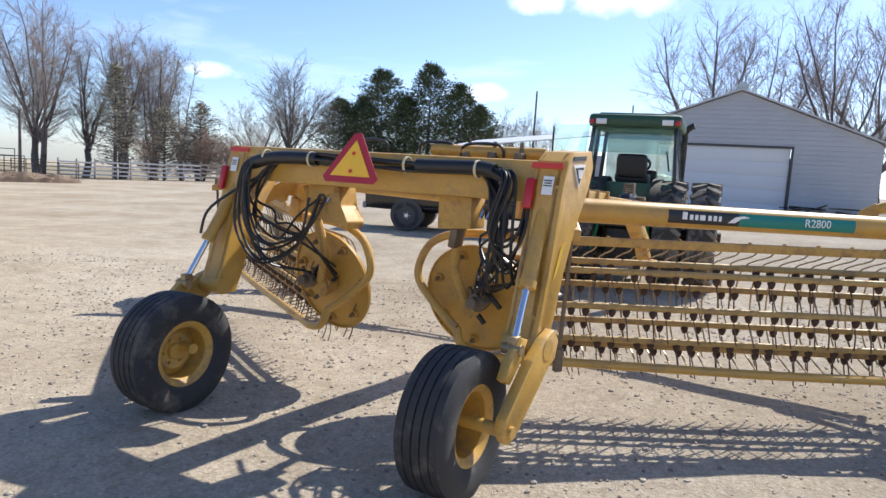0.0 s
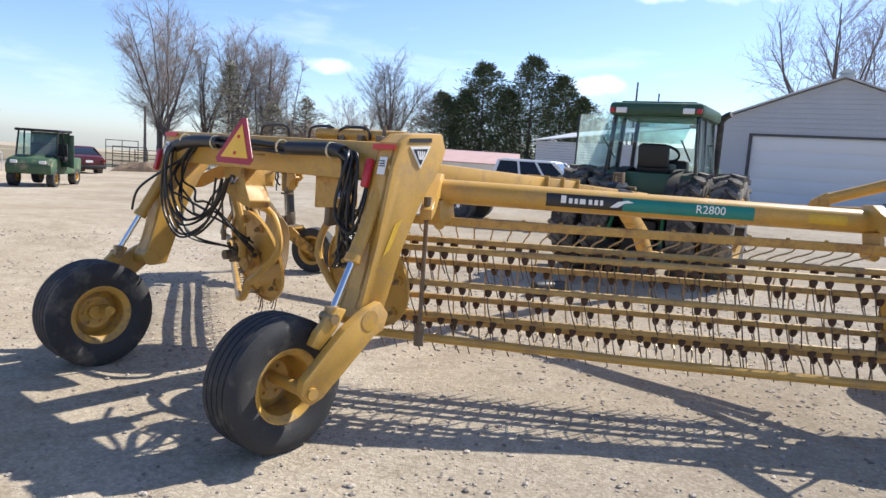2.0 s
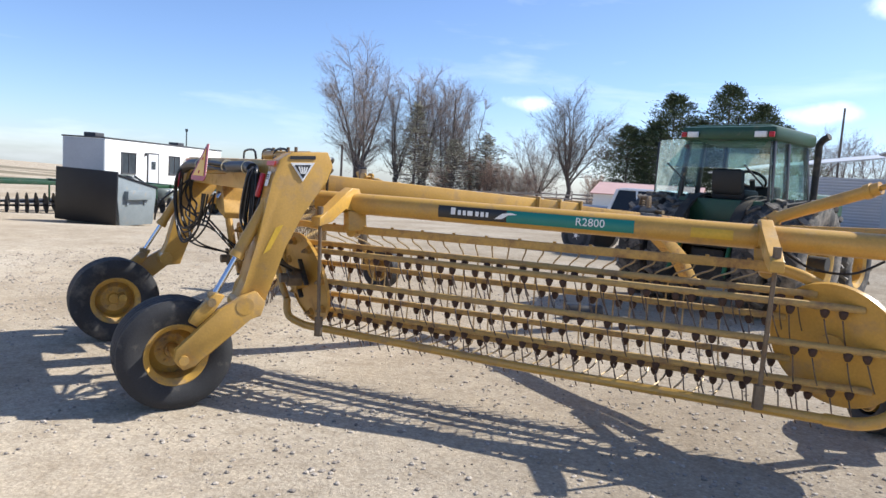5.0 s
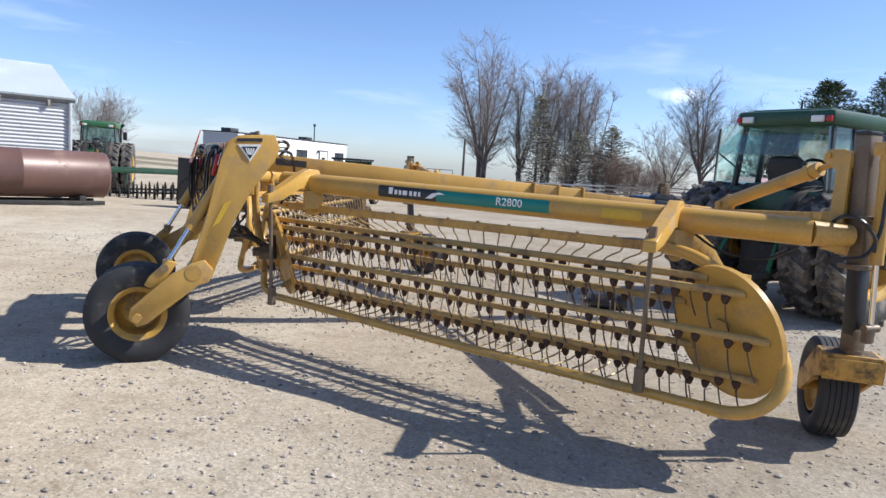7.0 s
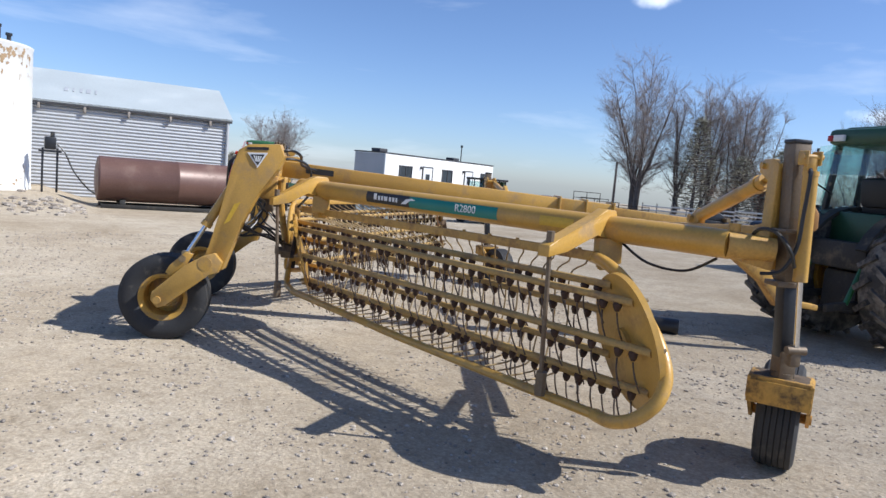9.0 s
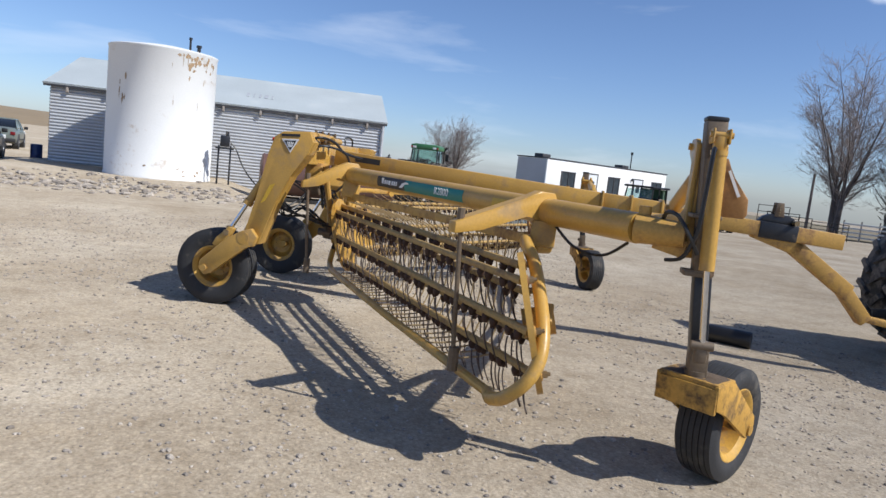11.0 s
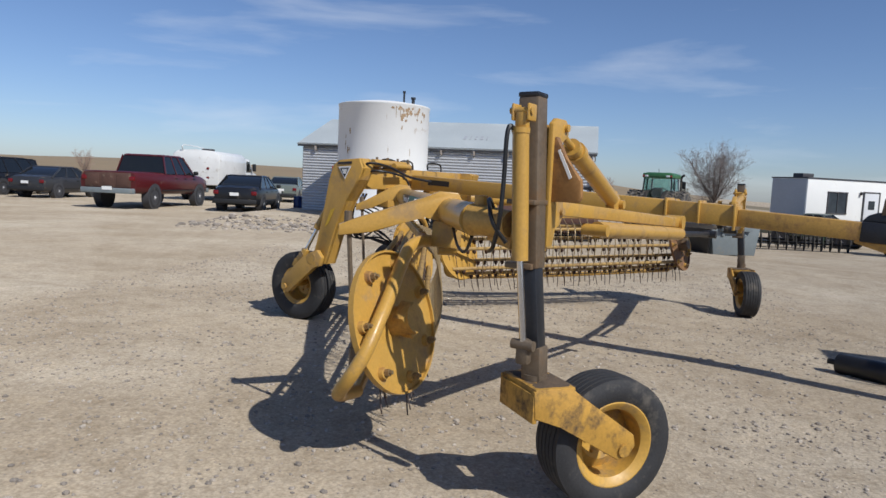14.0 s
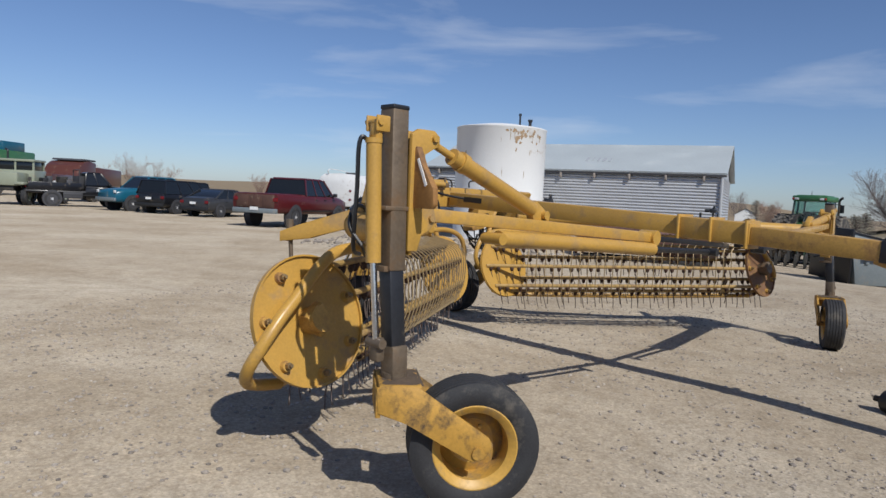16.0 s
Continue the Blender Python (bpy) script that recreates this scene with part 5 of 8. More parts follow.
for v in gr.data.vertices:
    v.co.z += gh(v.co.x, v.co.y)


def at(x, y, turn=0, dz=0):
    """On the ground at x, y; turn: degrees, 0 has its front (+y) along the world's y."""
    return pose(x, y, gh(x, y) + dz, 0, 0, turn)


# ---------------- trees ----------------
def tube_data(verts, faces, p0, p1, r0, r1, n):
    d = (p1 - p0).normalized()
    u = d.orthogonal().normalized()
    w = d.cross(u)
    i = len(verts)
    for p, r in ((p0, r0), (p1, r1)):
        for k in range(n):
            a = 2 * math.pi * k / n
            verts.append(p + r * (math.cos(a) * u + math.sin(a) * w))
    for k in range(n):
        faces.append((i + k, i + (k + 1) % n, i + n + (k + 1) % n, i + n + k))


def mesh_object(name, verts, faces, mat, parent):
    me = bpy.data.meshes.new(name)
    me.from_pydata([tuple(v) for v in verts], [], faces)
    me.materials.append(mat)
    ob = new(name, me)
    ob.parent = parent
    return ob


def bare_tree(x, y, height, spread, seed, label, fork=0.22, limbs=6, side=1.0, stems=1, mat=None, name="bare_tree", group=""):
    """A leafless tree: short trunk, long limbs that sweep up to the outline, side branches and twigs all along them."""
    rnd = random.Random(seed)
    root = thing(name, at(x, y), label, "tree", group)
    tv, tf, cv, cf = [], [], [], []
    fine = 0.0011 * height

    def jog(s):
        return Vector((rnd.gauss(0, s), rnd.gauss(0, s), rnd.gauss(0, s)))

    def twig(p, d, ln, depth):
        q = p
        for k in range(2):
            d = (d + jog(0.14) + Vector((0, 0, 0.10))).normalized()
            n = q + d * ln * 0.5
            tube_data(cv, cf, q, n, max(0.004, fine * (0.75 - 0.25 * k - 0.18 * depth)), max(0.003, fine * (0.5 - 0.25 * k - 0.1 * depth)), 3)
            if depth < 2:
                for _ in range(2):
                    twig(q.lerp(n, rnd.uniform(0.2, 1.0)), (d * 0.8 + jog(0.5)).normalized(), ln * rnd.uniform(0.35, 0.6), depth + 1 + (rnd.random() < 0.3))
            q = n

    def limb(p, d, ln, r, order):
        steps = 8 if order == 0 else 5
        for k in range(steps):
            u = (k + 1) / steps
            d = (d + jog(0.085) + Vector((0, 0, 0.075 if order == 0 else 0.05))).normalized()
            q = p + d * ln / steps
            r2 = r * (1 - (0.7 if order else 1.0) / (steps - k * 0.55))
            tube_data(tv if order == 0 else cv, tf if order == 0 else cf, p, q, r, max(r2, fine), 6 if order == 0 else 4)
            out = d.orthogonal().normalized()
            if order == 0:
                for _ in range(2 + (k > 1)):
                    o = Matrix.Rotation(rnd.uniform(0, 6.28), 3, d) @ out
                    limb(p.lerp(q, rnd.random()), (d * 0.75 + o * rnd.uniform(0.5, 1.0)).normalized(), height * side * rnd.uniform(0.16, 0.34) * (1.2 - 0.7 * u), r2 * 0.36, 1)
            else:
                for _ in range(2):
                    o = Matrix.Rotation(rnd.uniform(0, 6.28), 3, d) @ out
                    twig(p.lerp(q, rnd.random()), (d * 0.8 + o * rnd.uniform(0.4, 0.9)).normalized(), height * rnd.uniform(0.04, 0.10), 0 if r2 > fine * 1.5 else 1)
            p, r = q, max(r2, fine)

    per = max(1, round(limbs / stems))
    for sidx in range(stems):
        a = 2 * math.pi * sidx / max(stems, 1) + seed
        o = Vector((math.cos(a), math.sin(a), 0)) * (0.018 * height if stems > 1 else 0)
        top = o * 2.2 + Vector((rnd.gauss(0, 0.02), rnd.gauss(0, 0.02), 1)) * height * fork
        r0 = height * (0.021 if stems == 1 else 0.015)
        mid = o.lerp(top, 0.55) + jog(0.01 * height)
        tube_data(tv, tf, o, mid, r0 * 1.2, r0, 8)
        tube_data(tv, tf, mid, top, r0, r0 * 0.85, 8)
        for k in range(per):
            ang = a + 2 * math.pi * (k + rnd.random() * 0.5) / per
            tilt = spread * rnd.uniform(0.55, 1.15) if k else spread * 0.2
            d = Vector((math.cos(ang) * tilt, math.sin(ang) * tilt, 1)).normalized()
            start = mid.lerp(top, rnd.uniform(0.2, 1.0)) if k else top
            limb(start, d, height * (1 - fork) * rnd.uniform(0.72, 1.0), r0 * rnd.uniform(0.34, 0.55), 0)
    high = max(v.z for v in cv + tv)
    k = height / high
    for v in cv + tv:
        v *= k
    mesh_object("trunk", tv, tf, M_BARK, root)
    mesh_object("crown", cv, cf, mat or M_TWIG, root)
    return root


def conifer(x, y, height, radius, seed, label, mat=None, bare=0.12, clumps=2600, name="pine_tree", ragged=0.35):
    """An evergreen: trunk, boughs, and small flat tufts in an uneven, gappy outline."""
    rnd = random.Random(seed)
    root = thing(name, at(x, y), label, "tree")
    tv, tf, cv, cf = [], [], [], []
    tube_data(tv, tf, Vector((0, 0, 0)), Vector((0, 0, height * 0.5)), height * 0.018, height * 0.011, 7)
    tube_data(tv, tf, Vector((0, 0, height * 0.5)), Vector((0, 0, height * 0.98)), height * 0.011, 0.02, 6)
    boughs = 110
    per = clumps // boughs
    for k in range(boughs):
        h = bare + (0.98 - bare) * (k / boughs) ** 0.9
        z = h * height
        shape = min(1.0, (1 - h) * 2.0) ** 0.8 * (0.65 + 0.35 * min(1, (h - bare) / 0.12))
        ln = radius * shape * rnd.uniform(1 - ragged, 1 + ragged * 0.5) + 0.15
        a = k * 2.4 + rnd.uniform(-0.3, 0.3)
        d = Vector((math.cos(a), math.sin(a), rnd.uniform(-0.05, 0.30)))
        p0, p1 = Vector((0, 0, z)), Vector((0, 0, z)) + d * ln
        tube_data(tv, tf, p0, p1, 0.045, 0.015, 4)
        for _ in range(per):
            u = rnd.uniform(0.25, 1.05)
            c = p0.lerp(p1, u) + Vector((rnd.gauss(0, 0.20), rnd.gauss(0, 0.20), rnd.gauss(0.05, 0.17))) * (0.6 + ln * 0.45)
            s = rnd.uniform(0.10, 0.24) * (0.7 + height * 0.03)
            e = (d * 0.9 + Vector((rnd.gauss(0, 0.55), rnd.gauss(0, 0.55), rnd.gauss(0.35, 0.45)))).normalized()
            for _ in range(2):
                n = (e.orthogonal() + Vector((rnd.gauss(0, 0.8), rnd.gauss(0, 0.8), rnd.gauss(0, 0.8)))).normalized()
                f = n.cross(e)
                i = len(cv)
                for cs, sn in ((1.25, 0.0), (0.1, 0.24), (-0.9, 0.05), (-0.1, -0.24)):
                    cv.append(c + (e * cs + f * sn + n * rnd.uniform(-0.12, 0.12)) * s)
                cf.append((i, i + 1, i + 2, i + 3))
    mesh_object("trunk", tv, tf, M_BARK, root)
    mesh_object("crown", cv, cf, mat or M_NEEDLE, root)
    return root


def plant_trees():
    pop = "tall leafless poplar with pale grey upright branches"
    bare_tree(-34.9, 48.1, 15.6, 0.46, 3, pop, 0.26, 8, 0.85, 2, group="poplar row")
    bare_tree(-36.9, 50.5, 12.2, 0.5, 5, pop, 0.22, 5, 0.8, 1, group="poplar row")
    bare_tree(-29.2, 54.5, 12.6, 0.28, 13, pop, 0.18, 5, 0.75, 1, group="poplar row")
    bare_tree(-31.8, 54.0, 12.4, 0.28, 15, pop, 0.18, 5, 0.75, 1, group="poplar row")
    bare_tree(-33.5, 51.6, 12.3, 0.26, 8, pop, 0.20, 5, 0.75, 1, group="poplar row")
    bare_tree(-30.3, 51.6, 13.0, 0.26, 11, pop, 0.16, 6, 0.75, 2, group="poplar row")
    bare_tree(-28.3, 52.8, 12.0, 0.28, 14, pop, 0.16, 6, 0.75, 2, group="poplar row")
    bare_tree(-26.6, 54.0, 10.4, 0.10, 17, "thin leafless sapling with bare upright stems", 0.2, 3, 0.35, 1, group="poplar row")
    bare_tree(-18.5, 56.7, 11.6, 0.80, 22, "wide leafless broad-crowned tree behind the yard", 0.30, 9, 1.25, 1, M_BARK)
    bare_tree(-22.0, 58.5, 7.5, 0.9, 23, "small leafless tree behind the yard", 0.18, 7, 1.2, 1)
    for k, (x, y, h) in enumerate(((-24.6, 52.6, 4.8), (-22.6, 53.0, 4.2), (-20.5, 53.5, 3.6), (-27.6, 50.8, 4.0), (-15.8, 56.0, 3.4), (-23.6, 51.6, 4.4), (-25.6, 52.0, 5.0), (-21.4, 52.4, 3.8))):
        bare_tree(x, y, h, 0.9, 30 + k, "dense leafless reddish shrub by the fence", 0.08, 8, 1.3, 4, M_TWIG_RED, "shrub", "shrubs by the fence")
    conifer(-28.9, 48.2, 8.6, 1.6, 2, "slim dull green spruce among bare poplars", M_NEEDLE_DRY, 0.10, 1700, "spruce_tree")
    conifer(-24.2, 52.2, 6.2, 1.8, 3, "short dark green spruce by the fence", M_NEEDLE_DRY, 0.08, 1500, "spruce_tree")
    conifer(-26.0, 50.0, 5.6, 1.6, 4, "short dull spruce beside bare shrubs", M_NEEDLE_DRY, 0.06, 1300, "spruce_tree")
    for k, (x, y, h, r) in enumerate(((-18.7, 74.5, 9.2, 3.7), (-14.4, 75.8, 12.6, 4.5), (-9.1, 76.9, 13.4, 4.6), (-5.8, 77.4, 11.2, 3.6), (-3.3, 76.0, 8.6, 3.0), (-16.6, 77.0, 9.8, 3.4), (-11.8, 78, 9.8, 3.6))):
        conifer(x, y, h, r, 40 + k, "tall dark green pine in a windbreak", None, 0.06, 9000)
    for k, (x, y, h) in enumerate(((-1.3, 89.7, 10.5), (1.5, 86.0, 9.5), (4.6, 84.0, 9.0))):
        bare_tree(x, y, h, 0.8, 60 + k, "distant leafless tree behind the sheds", 0.2, 6, 1.1, 1)
    for k, (x, y, h) in enumerate(((16.1, 56.0, 16.2), (20.5, 57.9, 15.5), (24.0, 53.0, 17.0), (28.5, 55.0, 16.0), (32.5, 52.0, 17.0), (37.0, 54, 15.5))):
        bare_tree(x, y, h, 0.9, 70 + k, "large leafless cottonwood behind the grey barn", 0.24, 6, 1.1, 1, group="trees behind the barn")
    bare_tree(-55.0, 22.8, 7.6, 0.85, 84, "round leafless tree beyond the far tractor", 0.30, 12, 1.15, 1)
    bare_tree(-157.0, 18.9, 7.6, 0.9, 90, "distant leafless tree behind the white farmhouse", 0.2, 8, 1.3, 2)
    bare_tree(-111.7, 20.2, 4.6, 1.0, 91, "distant leafless bushy tree near the farmhouse", 0.12, 8, 1.3, 3, M_TWIG_RED)
    for k, (x, y, h) in enumerate(((-133.5, 20.4, 4.9), (-138.0, 23.6, 4.2), (-100.0, 29.7, 3.0), (-103.0, 31.6, 3.4))):
        conifer(x, y, h, 1.6, 92 + k, "low dark evergreen near the far house", M_NEEDLE_DRY, 0.04, 900, "shrub")
    for k, (x, y, h) in enumerate(((-117, -78, 5.5), (-128, -70, 4.8), (-150, -62, 5.0), (-95, -100, 5.5), (-88, -110, 5.0), (-104, -100, 8.0), (-109, -97, 7.2))):
        bare_tree(x, y, h, 1.0, 100 + k, "far bare tree at the edge of the field", 0.12, 7, 1.3, 1, M_TWIG_RED)


# ---------------- buildings ----------------
def ribbed_wall(bm, p0, p1, z0, z1, pitch, depth, out, lap=False, mi=0):
    """A wall sheet from p0 to p1 (x, y) with level ribs (rounded, or lapped boards) standing out along out."""
    p0, p1, out = Vector((*p0, 0)), Vector((*p1, 0)), Vector((*out, 0)).normalized()
    prof = []
    n = max(1, round((z1 - z0) / pitch))
    for k in range(n):
        z = z0 + (z1 - z0) * k / n
        h = (z1 - z0) / n
        prof += [(z, depth), (z + h * 0.97, 0.0)] if lap else [(z, 0), (z + h * 0.25, depth * 0.7), (z + h * 0.5, depth), (z + h * 0.75, depth * 0.7)]
    prof.append((z1, 0))
    rows = [(bm.verts.new(p0 + out * d + Vector((0, 0, z))), bm.verts.new(p1 + out * d + Vector((0, 0, z)))) for z, d in prof]
    for a, b in zip(rows, rows[1:]):
        bm.faces.new((a[0], a[1], b[1], b[0])).material_index = mi
    back = -0.15
    q = [bm.verts.new(p + out * back + Vector((0, 0, z))) for p in (p0, p1) for z in (z0, z1)]
    bm.faces.new((q[0], q[1], q[3], q[2])).material_index = mi
    return bm


def barn():
    """Gabled grey barn, its door towards the yard, with a low wing."""
    cx, cy = 9.43, 27.6
    ux, uy = 0.954, -0.30
    z0 = gh(cx, cy) + 0.03
    m = Matrix(((ux, -uy, 0, cx), (uy, ux, 0, cy), (0, 0, 1, z0), (0, 0, 0, 1))) @ Matrix.Scale(0.885, 4)
    b = thing("barn", m, "grey lap-sided barn with a white overhead door", "barn")
    W, E, PK, D = 5.6, 3.35, 5.45, 16.0
    bm = bmesh.new()
    # front gable in lapped boards, with the door's opening left out
    n = 27
    for k in range(n):
        za, zb = PK * k / n, PK * (k + 1) / n
        def half(z):
            return W if z <= E else W * (PK - z) / (PK - E)
        for x0, x1 in (((-half(za), -half(zb)), (half(za), half(zb))),) if za > 3.0 else (((-half(za), -half(zb)), (-3.25, -3.25)), ((2.2, 2.2), (half(za), half(zb)))):
            v = [bm.verts.new((x0[0], -0.045, za)), bm.verts.new((x1[0], -0.045, za)), bm.verts.new((x1[1], 0, zb)), bm.verts.new((x0[1], 0, zb))]
            bm.faces.new(v)
            w = [bm.verts.new((x0[0], -0.045, za)), bm.verts.new((x1[0], -0.045, za)), bm.verts.new((x1[0], 0.0, za)), bm.verts.new((x0[0], 0.0, za))]
            bm.faces.new(w)
    bmesh.ops.remove_doubles(bm, verts=bm.verts[:], dist=0.0005)
    part("front_wall", bm, M_SIDING, b, smooth=0)
    for p, q, o in (((W, 0.02), (W, D), (1, 0)), ((-W, 0.02), (-W, D), (-1, 0)), ((-W, D), (W, D), (0, 1))):
        part("wall", ribbed_wall(bmesh.new(), p, q, 0, E, 0.2, 0.03, o, True), M_SIDING, b, smooth=0)
    bm = bmesh.new()
    for s in (-1, 1):
        beam(bm, (s * (W + 0.25) / 2, -0.25, (E + PK) / 2 + 0.03), (s * (W + 0.25) / 2, D + 0.2, (E + PK) / 2 + 0.03), math.hypot(W + 0.3, PK - E), 0.07, 0.0,
             up=(s * (PK - E), 0, W))
    part("roof", bm, M_SIDING, b)
    bm = bmesh.new()
    box(bm, (-0.525, 0.14, 1.53), (5.4, 0.03, 3.02))
    d = part("overhead_door", bm, M_DOORWHITE, b, "white sectional overhead door")
    for k in range(5):
        bm = bmesh.new()
        box(bm, (-0.525, 0.08, 0.02 + 0.3 + 0.604 * k), (5.4, 0.06, 0.600), None, 0.004)
        part("door_panel", bm, M_DOORWHITE, d)
    bm = bmesh.new()
    box(bm, (-0.525, -0.02, 3.09), (5.65, 0.08, 0.10))
    for x in (-3.30, 2.25):
        box(bm, (x, -0.02, 1.53), (0.10, 0.08, 3.03))
    part("door_frame", bm, M_TRIMDARK, d)
    bm = bmesh.new()
    box(bm, (0, 0.9, PK + 0.16), (0.5, 0.5, 0.3), None, 0.03)
    plate(bm, [(-0.35, 0.0), (0.35, 0.0), (0.0, 0.2)], 0.6, pose(0, 0.9, PK + 0.31, 90, 0, 0))
    part("roof_vent", bm, M_ROOF, b)
    # the lower wing behind to the left
    cx, cy = 0.9, 40.0
    z0 = gh(cx, cy) - 0.05
    m = Matrix(((0.985, 0.17, 0, cx), (-0.17, 0.985, 0, cy), (0, 0, 1, z0), (0, 0, 0, 1)))
    w = thing("shed", m, "low pale grey corrugated shed beside the barn", "shed")
    bm = bmesh.new()
    ribbed_wall(bm, (-4.2, 0), (5.0, 0), 0, 2.7, 0.15, 0.025, (0, -1))
    ribbed_wall(bm, (-4.2, 0), (-4.2, 9), 0, 2.7, 0.15, 0.025, (-1, 0))
    part("wall", bm, M_SIDING_LIGHT, w)
    bm = bmesh.new()
    plate(bm, [(-4.5, -0.3), (5.2, -0.3), (5.2, 9.2), (-4.5, 9.2)], 0.06, Matrix.Translation((0, 0, 3.25)) @ Matrix.Rotation(radians(6), 4, 'X') @ Matrix.Rotation(radians(-7), 4, 'Y'))
    part("roof", bm, M_CORR, w)


def outbuilding():
    cx, cy = -9.9, 51.0
    m = pose(cx, cy, gh(cx, cy) - 0.2, 0, 0, 8) @ Matrix.Diagonal((1, 1, 0.85, 1))
    b = thing("outbuilding", m, "small white outbuilding with a faded red roof", "shed")
    bm = bmesh.new()
    box(bm, (0, 3, 0.8), (7.6, 6, 1.9))
    part("wall", bm, M_WALLWHITE, b)
    bm = bmesh.new()
    for s in (-1, 1):
        beam(bm, (-4.0, 3 + s * 1.65, 2.28), (4.0, 3 + s * 1.65, 2.28), 3.6, 0.08, 0, up=(0, s * 0.32, 1))
    part("roof", bm, M_REDROOF, b)


def metal_shed():
    """The long corrugated shed with its shallow pale roof."""
    p0, p1 = Vector((-16.6, -2.7)), Vector((-15.52, 7.47))
    u = (p1 - p0).normalized()
    L = (p1 - p0).length
    m = Matrix(((u.x, -u.y, 0, p0.x), (u.y, u.x, 0, p0.y), (0, 0, 1, gh(-15.6, 6) * 0.5), (0, 0, 0, 1)))
    b = thing("metal_shed", m, "long galvanised corrugated shed with a pale sheet roof", "shed")
    E, DPT, PK = 2.69, 6.4, 3.81
    for p, q, o in (((0, 0), (L, 0), (0, -1)), ((0, 0), (0, DPT), (-1, 0)), ((L, 0), (L, DPT), (1, 0)), ((0, DPT), (L, DPT), (0, 1))):
        part("wall", ribbed_wall(bmesh.new(), p, q, 0, E, 0.1, 0.028, o), M_CORR, b)
    for x in (0.05, L - 0.05):
        bm = bmesh.new()
        plate(bm, [(0, E), (DPT, E), (DPT / 2, PK)], 0.05, Matrix(((0, 0, 1, x), (1, 0, 0, 0), (0, 1, 0, 0), (0, 0, 0, 1))))
        part("gable", bm, M_CORR, b)
    bm = bmesh.new()
    sl = math.hypot(DPT / 2 + 0.14, PK - E + 0.04)
    for s in (-1, 1):
        yc = DPT / 2 + s * (DPT / 4 + 0.06)
        beam(bm, (-0.2, yc, (E + PK) / 2 + 0.02), (L + 0.18, yc, (E + PK) / 2 + 0.02), sl, 0.035, 0, up=(0, s * (PK - E), DPT / 2))
    part("roof", bm, M_ROOF, b)
    bm = bmesh.new()
    beam(bm, (-0.18, -0.10, E - 0.03), (L + 0.16, -0.10, E - 0.03), 0.04, 0.12, 0.004)
    box(bm, (L / 2, -0.05, E + 0.015), (L + 0.3, 0.12, 0.02))
    part("eave_board", bm, M_TRIMDARK, b, "dark weathered eave board")
    for k in range(9):
        bm = bmesh.new()
        box(bm, (0.5 + k * (L - 1.0) / 8, -0.085, E - 0.15), (0.07, 0.12, 0.16), None, 0.01)
        part("rafter_end", bm, M_WOODGREY, b)
    bm = bmesh.new()
    cyl(bm, (L + 0.04, -0.06, 0.1), (L + 0.04, -0.06, E), 0.05, n=10)
    part("downpipe", bm, M_PIPEWHITE, b)
    for k, w in enumerate((0.10, 0.04, 0.07, 0.12, 0.05)):
        bm = bmesh.new()
        box(bm, (L * 0.56 + 0.2 * k, 1.15, E + 0.4725), (w, 0.42, 0.012), Matrix.Rotation(radians(19.5), 3, 'X'))
        part("lettering_bar", bm, M_SIDING, b, "faded grey lettering bar")


def vertical_tank():
    t = thing("storage_tank", at(-13.9, 0.75) @ Matrix.Diagonal((1, 1, 0.927, 1)), "white cylindrical storage tank with rust runs and peeling paint", "tank")
    bm = bmesh.new()
    lathe(bm, [(1.44, 0), (1.44, 0.05), (1.425, 0.08), (1.425, 3.72), (1.44, 3.74), (1.44, 3.78), (1.40, 3.80), (0.7, 3.92), (0.001, 3.97)], pose(0, 0, 0, 0, 0, 0), 56, closed=False)
    part("shell", bm, M_TANKWHITE, t, smooth=40)
    for a, h, r in ((0.9, 0.28, 0.03), (1.6, 0.16, 0.05)):
        bm = bmesh.new()
        x, y = 0.9 * math.cos(a), 0.9 * math.sin(a)
        cyl(bm, (x, y, 3.8), (x, y, 3.92 + h), r, n=10)
        cyl(bm, (x, y, 3.9 + h), (x, y, 3.97 + h), r * 1.5, n=10)
        part("vent_pipe", bm, M_DARKSTEEL, t, "dark vent pipe")
    rnd = random.Random(12)

    def flake(az, z, w, h, name):
        """An irregular stain lying on the shell."""
        bm = bmesh.new()
        rim = []
        c = bm.verts.new((1.4275 * math.cos(az), 1.4275 * math.sin(az), z))
        n = 14
        for j in range(n):
            ang = 2 * math.pi * j / n
            q = rnd.uniform(0.35, 1.25)
            aa = az + w * q * math.cos(ang) / 1.4275
            rim.append(bm.verts.new((1.4275 * math.cos(aa), 1.4275 * math.sin(aa), min(3.70, z + h * q * math.sin(ang)))))
        for j in range(n):
            bm.faces.new((c, rim[j], rim[(j + 1) % n]))
        part(name, bm, M_RUSTRUN, t)

    for k in range(30):
        az = rnd.uniform(0.35, 1.25)
        flake(az, 3.66 - abs(rnd.gauss(0, 0.30)), rnd.uniform(0.02, 0.07), rnd.uniform(0.02, 0.10), "rust_stain")
    for k in range(9):
        flake(rnd.uniform(0.2, 1.25), rnd.uniform(2.0, 3.6), rnd.uniform(0.006, 0.014), rnd.uniform(0.06, 0.2), "rust_run")
    for k in range(6):
        flake(rnd.uniform(-0.75, -0.55), rnd.uniform(2.2, 3.3), rnd.uniform(0.012, 0.035), rnd.uniform(0.06, 0.22), "rust_run")
    for k in range(8):
        flake(rnd.uniform(-0.3, 1.2), rnd.uniform(0.1, 0.5), rnd.uniform(0.02, 0.06), rnd.uniform(0.02, 0.06), "rust_stain")


M_RUSTRUN = material("rust streak", (0.34, 0.235, 0.135), 0.9, 0, 0.3, 10, 60, 0.1)


